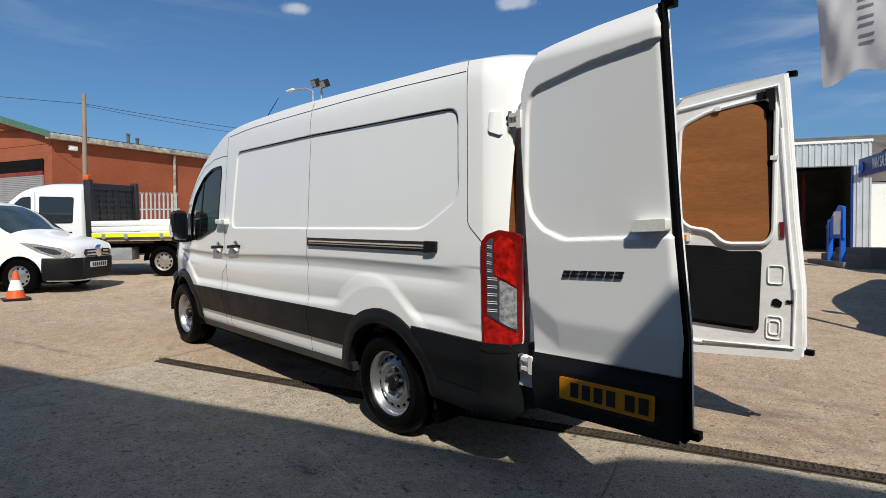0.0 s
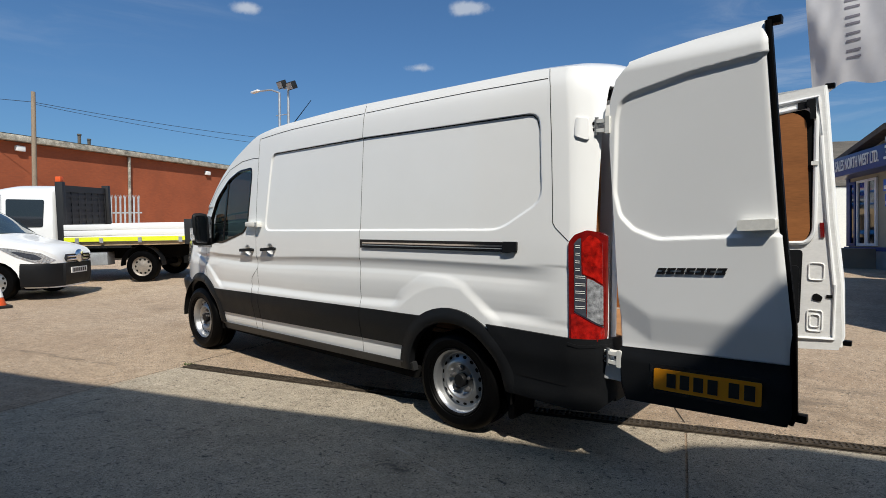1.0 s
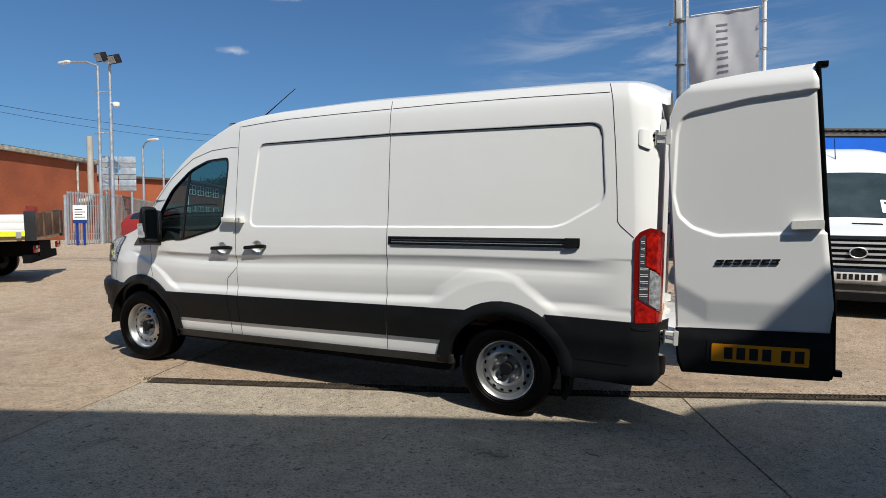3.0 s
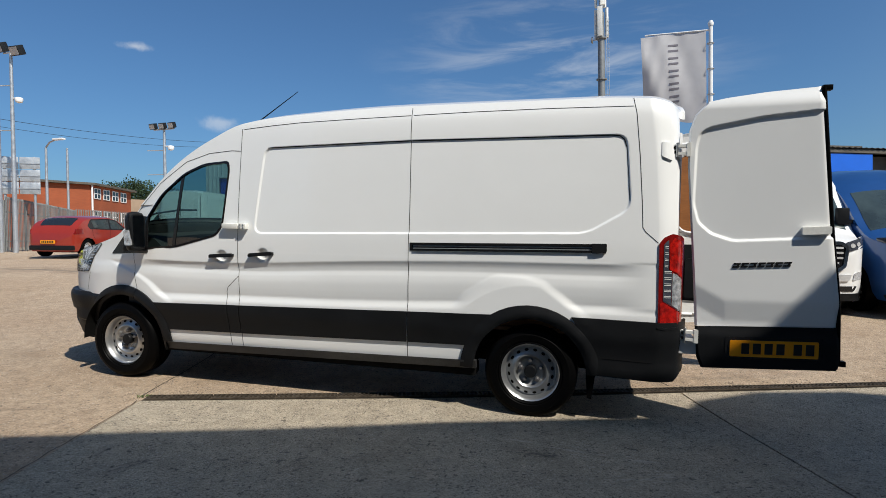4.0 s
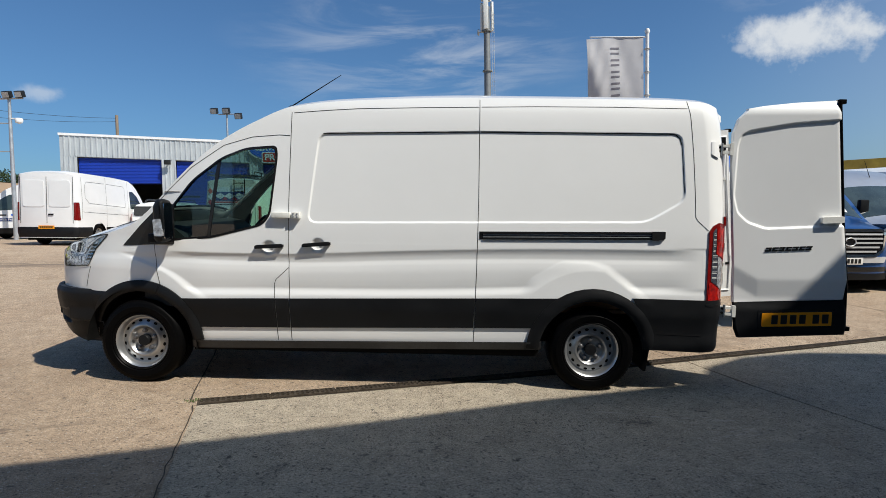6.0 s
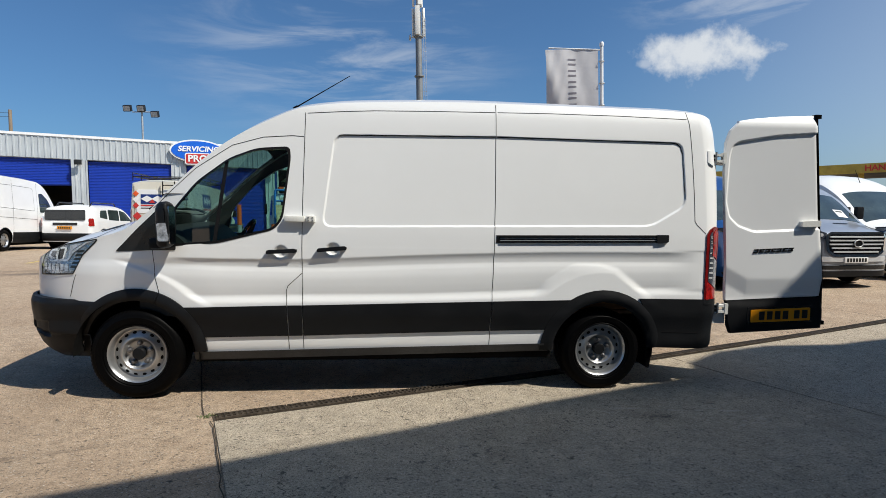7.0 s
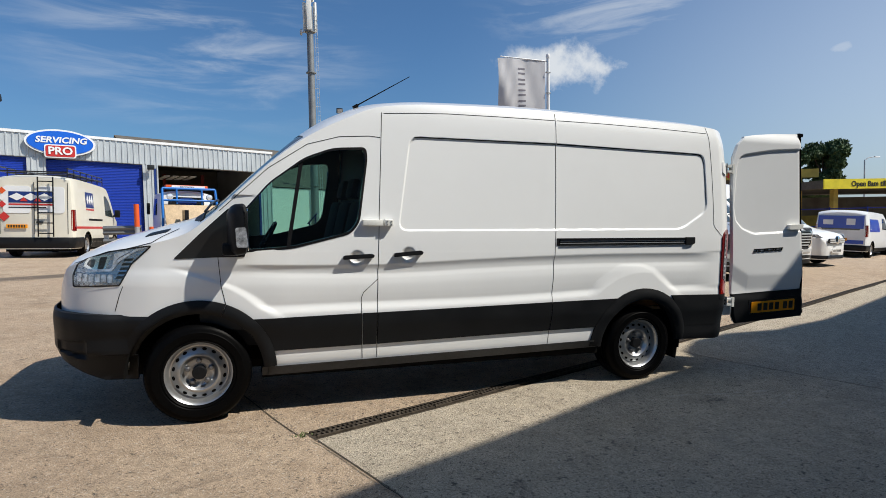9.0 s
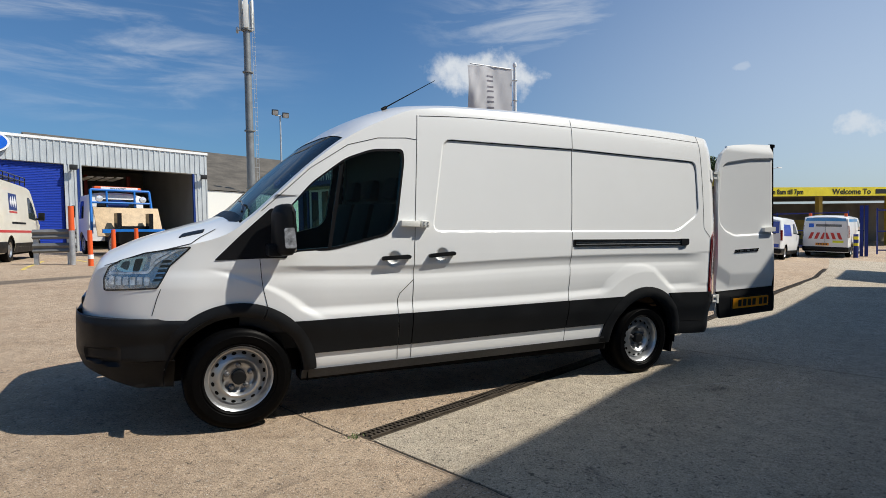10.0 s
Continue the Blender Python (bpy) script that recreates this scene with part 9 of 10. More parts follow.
    part("deck_beam", bm, M["sky_frame"], root)


M["sky_frame"] = material("sky_blue_steel", (0.012, 0.15, 0.50), 0.4, vary=0.12, scale=4)
recovery_truck()


M["sky_blue"] = material("sky_blue_livery", (0.05, 0.27, 0.60), 0.35, coat=0.4, vary=0.06)


def far_vans():
    """Two vans by the hand wash."""
    e = [(0, 0.62), (0.05, 0.80), (0.2, 0.95), (0.9, 1.08), (1.15, 1.18), (1.8, 1.66), (2.2, 1.80), (4.2, 1.80), (4.42, 1.70)]
    c = [(0, 0.66), (0.05, 0.86), (0.2, 1.02), (0.85, 1.17), (1.05, 1.26), (1.75, 1.74), (2.15, 1.86), (2.6, 1.90), (4.2, 1.90), (4.42, 1.80)]
    sh = Shell(4.42, 1.84, e, c, 0.25, 0.16, 0.04, 0.10, 1.1, (0.9, 3.6), 0.32)
    v = vehicle("compact_van", "white and blue liveried compact van, tail to the yard", "van", stand(23.1, 11.45, 20, (4.42, 0)), sh, M["paint_van"],
                [[(1.4, 1.14), (2.3, 1.16), (2.3, 1.62), (1.95, 1.60)]], (1.15, 1.75, 0.05), (1.10, 1.62, 0.68, 1), 0.5,
                [([(4.26, 0.85), (4.41, 0.85), (4.41, 1.3), (4.30, 1.3)], "red_lens")], [], (0, 0.72), None, (1.45, 1.15), 0.4)
    rear_plate(v, 4.42, [(-0.78, 1.16), (0.78, 1.16), (0.78, 1.66), (-0.78, 1.66)], M["paint_blue_van"], 0.03)
    rear_plate(v, 4.42, [(-0.80, 0.55), (0.80, 0.55), (0.80, 0.70), (-0.80, 0.70)], M["paint_blue_van"], 0.01)
    rear_plate(v, 4.42, [(0.2, 1.3), (0.5, 1.3), (0.5, 1.55), (0.2, 1.55)], M["white_gloss"], 0.036)
    rear_plate(v, 4.42, [(-0.6, 1.3), (-0.25, 1.3), (-0.25, 1.5), (-0.6, 1.5)], M["white_gloss"], 0.036)
    for sg in (-1, 1):
        side_mark(v, sh, sg, [(2.6, 1.05), (4.1, 1.05), (4.1, 1.55), (2.9, 1.55)], M["paint_blue_van"])
    e = [(0, 0.66), (0.05, 0.86), (0.2, 1.0), (0.8, 1.12), (1.05, 1.22), (1.7, 1.70), (2.1, 1.84), (4.9, 1.86), (5.08, 1.78)]
    c = [(0, 0.7), (0.05, 0.92), (0.2, 1.1), (0.75, 1.22), (0.95, 1.3), (1.65, 1.80), (2.05, 1.93), (2.6, 1.97), (4.9, 1.97), (5.08, 1.90)]
    sh = Shell(5.08, 1.86, e, c, 0.25, 0.16, 0.04, 0.08, 1.15, (0.95, 4.05), 0.33)
    v = vehicle("service_van", "white service van with blue roof band and red chevrons", "van", stand(27.5, 11.05, 20, (5.08, 0)), sh, M["paint_van"],
                [[(1.3, 1.18), (2.2, 1.2), (2.2, 1.68), (1.85, 1.66)]], (1.05, 1.65, 0.05), None, 0.5,
                [([(4.9, 0.95), (5.06, 0.95), (5.06, 1.5), (4.95, 1.5)], "red_lens")], [], (-0.1, 0.62), None, (1.35, 1.2), 0.4)
    rear_plate(v, 5.08, [(-0.80, 1.70), (0.80, 1.70), (0.76, 1.84), (-0.76, 1.84)], M["sky_blue"], 0.010, "roof_band")
    for k in range(4):
        for sg in (-1, 1):
            y = 0.06 + k * 0.24
            lo, hi = 0.86, 1.16
            if y + 0.12 < 0.86:
                rear_plate(v, 5.08, [(sg * (y + 0.02), hi), (sg * (y - 0.06 + 0.02 if k == 0 else y - 0.10), hi), (sg * y, lo), (sg * (y + 0.13), lo)][::sg], M["sign_red"], 0.012, "chevron")
    rear_plate(v, 5.08, [(-0.38, 1.44), (0.62, 1.44), (0.62, 1.55), (-0.38, 1.55)], M["smoke_lens"], 0.012, "lettering_bar")
    rear_plate(v, 5.08, [(-0.66, 1.40), (-0.46, 1.40), (-0.46, 1.58), (-0.66, 1.58)], M["sign_blue"], 0.012, "lettering_bar")
    rear_plate(v, 5.08, [(0.30, 0.70), (0.72, 0.70), (0.72, 0.80), (0.30, 0.80)], M["hi_vis"], 0.012, "warning_label")
    rear_plate(v, 5.08, [(-0.005, 0.70), (0.005, 0.70), (0.005, 1.70), (-0.005, 1.70)], M["seam"], 0.014, "door_gap")
    for sg in (-1, 1):
        side_mark(v, sh, sg, [(2.3, 1.66), (4.9, 1.68), (4.9, 1.80), (2.3, 1.79)], M["sky_blue"], name="roof_band")
    bm = bmesh.new()
    for y in (-0.7, 0.7):
        tube(bm, (4.6, y, 1.92), (4.6, y, 2.06), 0.07)
    part("beacon", bm, M["orange"], v)


far_vans()


# ---- posts, lamps, flag, fences ----
def flag():
    x, y = 6.06, 5.37
    z0 = gz(x, y)
    pole = thing("flagpole", "tall white flagpole with a hanging banner arm", "flagpole", pose(x, y, z0))
    bm = bmesh.new()
    tube(bm, (0, 0, 0), (0.0, 0, 2.2), 0.045, 0.042)
    tube(bm, (0, 0, 2.2), (0.02, 0, 4.5), 0.038, 0.03)
    lathe(bm, [(0.035, 4.48), (0.045, 4.52), (0.03, 4.56), (0.0001, 4.57)], 12, axis="z", c=(0.02, 0, 0))
    part("pole", bm, M["white_gloss"], pole)
    bm = bmesh.new()
    tube(bm, (0.02, 0, 4.42), (-0.95, 0.12, 4.47), 0.014, 0.014, 8)
    part("arm", bm, M["white_gloss"], pole)
    for z in (4.2, 3.8, 3.4):
        bm = bmesh.new()
        lathe(bm, [(0.048, z), (0.055, z + 0.01), (0.048, z + 0.02)], 12, axis="z", c=(0.015, 0, 0))
        part("ring", bm, M["galv"], pole)
    fl = thing("banner", "pale grey cloth banner with faded lettering bars", "flag", pose(x, y, z0))

    def cloth(u, v, off):
        # u across from the pole, v down; the foot is blown back towards the pole
        rip = 0.022 * math.sin(v * 4.2 + u * 3.0) * u + 0.007 * math.sin(v * 5 + u * 17) * (0.3 + u) + 0.05 * u * math.sin(u * 5 + 1.0) + 0.005 * math.sin(v * 9 - u * 31) * u
        hem = 0.10 * u * smooth(0.7, 1.0, v / 1.4) * math.sin(u * 9)
        return (-0.05 - u * (1.02 - 0.05 * v), 0.12 * u + 0.10 * u * v + rip + off, 4.43 - v * (1.0 + 0.03 * u) - hem)
    bm = bmesh.new()
    patch(bm, [(0, 0), (0.95, 0), (0.95, 1.36), (0, 1.42)], cloth, 0.03)
    part("cloth", bm, M["cloth"], fl)
    # the name on the cloth, as bars
    for i in range(5):
        v0 = 0.16 + i * 0.20
        for k in (-1, 1):
            bm = bmesh.new()
            patch(bm, [(0.40, v0), (0.55, v0), (0.55, v0 + 0.03), (0.40, v0 + 0.03)] if k < 0 else [(0.40, v0 + 0.085), (0.55, v0 + 0.085), (0.55, v0 + 0.115), (0.40, v0 + 0.115)], lambda u, v, o: cloth(u, v, o - 0.004), 0.03)
            part("lettering_bar", bm, M["flag_ink"], fl)


M["cloth"] = material("banner_cloth", (0.60, 0.59, 0.60), 0.85, vary=0.06, scale=4)
M["flag_ink"] = material("faded_print", (0.20, 0.19, 0.22), 0.85)
flag()


M["mast_steel"] = material("dull_mast_steel", (0.20, 0.21, 0.215), 0.55, metal=0.35, vary=0.2, scale=2, fine=0.12, fine_scale=20)


def phone_mast():
    x, y = 4.95, 31.6
    z0 = gz(x, y)
    root = thing("phone_mast", "galvanised steel phone mast with ladder and antennas", "mast", pose(x, y, z0))
    bm = bmesh.new()
    tube(bm, (0, 0, 0), (0, 0, 14.6), 0.26, 0.19, 14)
    for z in (3.5, 7.0, 10.5, 13.0):
        lathe(bm, [(0.20, z), (0.31, z + 0.02), (0.31, z + 0.09), (0.20, z + 0.11)], 14, axis="z")
    part("pole", bm, M["mast_steel"], root)
    bm = bmesh.new()
    for yy in (0.36, 0.50):
        tube(bm, (yy, -0.05, 1.0), (yy - 0.06, -0.05, 14.3), 0.014, 0.014, 6)
    z = 1.2
    while z < 14.2:
        tube(bm, (0.36, -0.05, z), (0.50 - 0.0, -0.05, z), 0.011, 0.011, 6)
        if int(z * 10) % 12 == 0:
            tube(bm, (0.18, -0.05, z), (0.36, -0.05, z), 0.012, 0.012, 6)
        z += 0.28
    part("ladder", bm, M["galv"], root)
    for k, (a, r, z) in enumerate(((0.3, 0.36, 14.0), (2.4, 0.36, 14.0), (4.5, 0.36, 14.0), (0.9, 0.3, 15.9), (2.9, 0.3, 15.9), (5.0, 0.3, 15.9))):
        bm = bmesh.new()
        box(bm, r - 0.06, -0.14, z - 0.9, r + 0.06, 0.14, z + 0.9, 0.02, m=pose(0, 0, 0, 0, 0, math.degrees(a)))
        part("antenna", bm, M["white_lock"], root)
    bm = bmesh.new()
    lathe(bm, [(0.0001, 0.0), (0.15, 0.02), (0.20, 0.10), (0.20, 0.14)], 16, axis="x", c=(-0.62, 0, 13.0))
    tube(bm, (-0.5, 0, 13.0), (0, 0, 13.0), 0.03)
    part("dish", bm, M["galv"], root)
    bm = bmesh.new()
    tube(bm, (0, 0, 14.6), (0, 0, 17.0), 0.12, 0.12)
    part("head", bm, M["galv"], root)


phone_mast()


def flood_post(x, y, h, lamps, cam_z=None, brackets=(), k=1.0, label="galvanised lamp post with flood lamps"):
    root = thing("flood_post", label, "lamp post", pose(x, y, gz(x, y)), group="lamp posts")
    bm = bmesh.new()
    tube(bm, (0, 0, 0), (0, 0, h), 0.10, 0.06, 12)
    tube(bm, (-0.6 * len(lamps) / 3, 0, h), (0.6 * len(lamps) / 3, 0, h), 0.035, 0.035, 8)
    part("post", bm, M["galv"], root)
    for dx, tilt in lamps:
        bm = bmesh.new()
        box(bm, -0.24 * k, -0.16 * k, -0.20 * k, 0.24 * k, 0.16 * k, 0.20 * k, 0.04 * k, m=Matrix.Translation((dx, -0.1, h + 0.22 * k - 0.45 * max(0, dx) * (k == 1))) @ pose(0, 0, 0, tilt, 0, 0))
        lamp = part("flood_lamp", bm, M["ink"], root)
        bm = bmesh.new()
        box(bm, -0.20 * k, -0.175 * k, -0.16 * k, 0.20 * k, -0.162 * k, 0.16 * k, m=Matrix.Translation((dx, -0.1, h + 0.22 * k - 0.45 * max(0, dx) * (k == 1))) @ pose(0, 0, 0, tilt, 0, 0))
        part("glass", bm, M["galv"], lamp)
    for z in brackets:
        bm = bmesh.new()
        tube(bm, (0, 0, z), (-0.85, -0.2, z), 0.025, 0.025, 6)
        part("bracket", bm, M["galv"], root)
    if cam_z:
        bm = bmesh.new()
        tube(bm, (0, 0, cam_z), (0.35, 0, cam_z), 0.03, 0.03, 8)
        lathe(bm, [(0.0001, cam_z - 0.24), (0.13, cam_z - 0.18), (0.16, cam_z - 0.08), (0.14, cam_z), (0.0001, cam_z + 0.03)], 16, axis="z", c=(0.38, 0, 0))
        part("camera_dome", bm, M["white_gloss"], root)
    return root


flood_post(-19.5, 14.1, 8.5, ((-0.42, 25), (0.48, 25)), 6.55, (5.2, 7.1))
flood_post(-16.3, 19.2, 6.05, ((-0.55, 20), (0.0, 20), (0.55, 20)), 5.2, (5.0, 3.8), 0.7)
flood_post(-13.2, 34.8, 8.4, ((-0.85, 20), (0.0, 20), (0.85, 20)))
flood_post(8.7, 41.0, 10.1, ((-0.4, 20), (0.4, 20)))


def street_lamp(x, y, h, arm, z=None):
    root = thing("street_lamp", "grey steel street lamp with a side arm", "street lamp", pose(x, y, gz(x, y)), group="lamp posts")
    bm = bmesh.new()
    tube(bm, (0, 0, 0), (0, 0, h - 0.3), 0.09, 0.06, 12)
    chain(bm, [(0, 0, h - 0.3), (arm * 0.25, -0.1, h - 0.05), (arm * 0.6, -0.25, h + 0.02)], 0.045, 10)
    part("post", bm, M["galv"], root)
    bm = bmesh.new()
    box(bm, -0.35, -0.12, -0.05, 0.35, 0.12, 0.05, 0.04, m=Matrix.Translation((arm * 0.6 + (0.3 if arm > 0 else -0.3), -0.3, h + 0.03)))
    part("lamp_head", bm, M["white_gloss"], root)


street_lamp(-20.1, 13.95, 8.6, -2.6)
street_lamp(-24.9, 20.1, 5.95, 1.6)
street_lamp(58, 33, 7.5, 1.6)


def plain_pole(x, y, h, r, mat, label):
    root = thing("pole", label, "pole", pose(x, y, gz(x, y)))
    bm = bmesh.new()
    tube(bm, (0, 0, 0), (0, 0, h), r, r * 0.75, 12)
    part("shaft", bm, mat, root)
    return root


plain_pole(-30.0, 25.9, 6.75, 0.09, M["galv"], "slim grey steel pole")
p1 = plain_pole(-30.2, 5.3, 8.6, 0.14, M["wood_pole"], "weathered wooden telegraph pole")
p2 = plain_pole(-28.5, 47.2, 10.8, 0.17, M["wood_pole"], "weathered wooden telegraph pole")


def wire(a, b, sag, r=0.012):
    root = thing("overhead_wire", "thin black overhead cable between poles", "cable", Matrix.Identity(4))
    bm = bmesh.new()
    n = 24
    pts = [Vector(a).lerp(Vector(b), i / n) - Vector((0, 0, sag * 4 * (i / n) * (1 - i / n))) for i in range(n + 1)]
    chain(bm, pts, r, 5)
    part("cable", bm, M["ink"], root)


wire((-30.2, 5.3, 8.9), (-28.5, 47.2, 11.6), 1.2, 0.014)
wire((-30.2, 5.3, 8.8), (-28.5, 47.2, 11.3), 1.5, 0.012)
wire((-30.2, 5.3, 8.9), (-38, -40, 11.0), 1.0, 0.014)


def palisade(a, b, h=2.3, step=0.17, steel="galv_pale"):
    """Steel pales with split, splayed tops on two rails."""
    a, b = Vector(a), Vector(b)
    d = b - a
    root = thing("palisade_fence", "galvanised steel palisade fence with pointed pales", "fence", pose(a.x, a.y, 0, 0, 0, math.degrees(math.atan2(d.y, d.x))))
    n = int(d.length / step)
    bm = bmesh.new()
    prism(bm, [(0, 0), (0.07, 0), (0.07, h - 0.18), (0.10, h), (0.055, h - 0.10), (0.035, h + 0.02), (0.015, h - 0.10), (-0.03, h), (0, h - 0.18)], 0.02, lambda u, v, w: (u, -w, v))
    me = mesh_of("pale", bm, M[steel], 30)
    for i in range(n):
        p = a + d * (i / n)
        ob = new("pale", me)
        ob.parent = root
        ob.matrix_local = pose(i * step, 0, gz(p.x, p.y) + 0.05)
    for z in (0.45, 1.75):
        bm = bmesh.new()
        rows = [bm.verts.new((i * step, 0.02, gz(*(a + d * (i / n))) + z + dz)) for i in range(0, n + 1) for dz in (0, 0.06)]
        for i in range(n):
            bm.faces.new((rows[2 * i], rows[2 * i + 2], rows[2 * i + 3], rows[2 * i + 1]))
        part("rail", bm, M[steel], root)
    for i in range(0, n + 1, 16):
        p = a + d * (i / n)
        bm = bmesh.new()
        box(bm, i * step - 0.05, 0.02, gz(p.x, p.y), i * step + 0.05, 0.12, gz(p.x, p.y) + h - 0.1)
        part("post", bm, M[steel], root)


M["galv_pale"] = material("weathered_galvanised_steel", (0.36, 0.38, 0.40), 0.6, metal=0.3, vary=0.2, scale=3, fine=0.1, per_object=0.12)
M["galv_dull"] = material("dull_galvanised_steel", (0.20, 0.205, 0.20), 0.7, metal=0.2, vary=0.25, scale=2, fine=0.12, per_object=0.15)
palisade((-20.3, 5.0), (-19.6, 6.9), 2.5)
palisade((-19.7, 12.1), (-20.7, 14.6), 2.3)
palisade((-20.7, 14.6), (-28.4, 25.0), 2.4, 0.19, "galv_dull")
palisade((-28.4, 25.0), (-29.3, 33.5), 2.5, 0.2, "galv_dull")


def gate_sign():
    x, y = -18.78, 12.05
    root = thing("gate_sign", "white and blue notice board on blue posts", "sign", pose(x, y, gz(x, y), 0, 0, 32))
    bm = bmesh.new()
    for s in (-0.14, 0.14):
        box(bm, s - 0.04, -0.03, 0, s + 0.04, 0.03, 1.6)
    part("post", bm, M["blue_frame"], root)
    bm = bmesh.new()
    box(bm, -0.28, -0.06, 0.95, 0.28, -0.03, 1.72, 0.01)
    b = part("board", bm, M["white_gloss"], root)
    bm = bmesh.new()
    box(bm, -0.28, -0.065, 0.95, 0.28, -0.061, 1.10)
    part("band", bm, M["navy"], b)
    for i in range(4):
        bm = bmesh.new()
        box(bm, -0.20, -0.065, 1.20 + i * 0.11, 0.20 - 0.1 * (i % 2), -0.061, 1.23 + i * 0.11)
        part("text_bar", bm, M["seam"], b)
    back = thing("road_sign_back", "grey back of a large road sign on posts", "sign", pose(-22.1, 16.36, gz(-22.1, 16.36) + 0.37, 0, 0, 35))
    for i in range(2):
        for j in range(3):
            bm = bmesh.new()
            box(bm, -0.85 + i * 0.87, -0.02, 2.35 + j * 0.6, -0.02 + i * 0.87, 0.02, 2.92 + j * 0.6, 0.01)
            part("panel", bm, M["galv"], back)
    for s in (-0.6, 0.6):
        bm = bmesh.new()
        tube(bm, (s, 0.08, -0.4), (s, 0.08, 4.15), 0.06)
        part("post", bm, M["galv"], back)
    bm = bmesh.new()
    for z in (2.6, 3.2, 3.8):
        box(bm, -0.86, -0.05, z, 0.86, -0.02, z + 0.05)
    part("rail", bm, M["galv"], back)


gate_sign()


def cone(x, y):
    root = thing("traffic_cone", "orange traffic cone with white sleeve", "cone", pose(x, y, gz(x, y)))
    bm = bmesh.new()
    box(bm, -0.19, -0.19, 0, 0.19, 0.19, 0.04, 0.01)
    part("base", bm, M["ink"], root)
    bm = bmesh.new()
    lathe(bm, [(0.145, 0.04), (0.105, 0.17), (0.062, 0.34), (0.03, 0.49), (0.0001, 0.50)], 20, axis="z")
    part("shell", bm, M["orange"], root)
    bm = bmesh.new()
    lathe(bm, [(0.109, 0.17), (0.066, 0.34)], 20, axis="z")
    part("sleeve", bm, M["white_gloss"], root)


cone(-5.05, -1.0)


# barrier steel darkened in its colour for the shadow on the beams
M["rail_shaded"] = material("shaded_barrier_steel", (0.17, 0.175, 0.18), 0.6, metal=0.3, vary=0.25, scale=3, fine=0.15)


def barrier_and_bollards():
    def bollard(x, y, h, lean=0):
        root = thing("bollard", "orange post with white reflective band", "bollard", pose(x, y, gz(x, y)), group="bollards")
        bm = bmesh.new()
        tube(bm, (0, 0, 0), (0, 0, h), 0.062, 0.055, 14)
        part("post", bm, M["orange"], root)
        bm = bmesh.new()
        tube(bm, (0, 0, h * 0.2), (0, 0, h * 0.32), 0.066, 0.066, 14)
        part("band", bm, M["white_gloss"], root)
    bollard(-1.91, 12.94, 0.92)
    bollard(-1.47, 14.47, 0.95)
    bollard(-0.92, 15.49, 1.0)
    post = thing("gate_post", "grey steel post with orange sleeve", "post", pose(-2.4, 13.9, gz(-2.4, 13.9)))
    bm = bmesh.new()
    tube(bm, (0, 0, 0), (0, 0, 0.95), 0.068)
    part("shaft", bm, M["galv"], post)
    bm = bmesh.new()
    tube(bm, (0, 0, 0.92), (0, 0, 1.57), 0.070)
    part("sleeve", bm, M["orange"], post)
    rail = thing("guard_rail", "galvanised steel crash barrier", "barrier", pose(-2.30, 13.98, gz(-2.42, 13.98), 0, 0, 166))
    for z in (0.33, 0.70):
        bm = bmesh.new()
        prism(bm, [(0, 0), (0.05, 0.05), (0.0, 0.12), (0.05, 0.19), (0.0, 0.26), (-0.02, 0.26), (0.03, 0.19), (-0.02, 0.12), (0.03, 0.05), (-0.02, 0)], 1.05, lambda u, v, w: (w, u, z + v))
        part("beam", bm, M["rail_shaded"], rail)
    for x in (0.15, 0.95):
        bm = bmesh.new()
        box(bm, x, -0.1, 0, x + 0.1, -0.02, 0.9)
        part("post", bm, M["galv"], rail)


barrier_and_bollards()


def notice_stand():
    x, y = 3.5, 15.2
    root = thing("notice_stand", "blue ramp rail with a white notice", "stand", pose(x, y, gz(x, y), 0, 0, -60))
    bm = bmesh.new()
    for s in (-0.45, 0.35):
        box(bm, s - 0.05, -0.05, 0, s + 0.05, 0.05, 1.25)
    prism(bm, [(-0.55, 0.75), (0.45, 0.75), (0.45, 1.55), (0.15, 1.6), (-0.55, 1.1)], 0.06, lambda u, v, w: (u, w - 0.03, v))
    part("frame", bm, M["sign_blue"], root)
    bm = bmesh.new()
    box(bm, -0.1, -0.05, 0.85, 0.35, -0.035, 1.45)
    part("notice", bm, M["white_gloss"], root)


notice_stand()


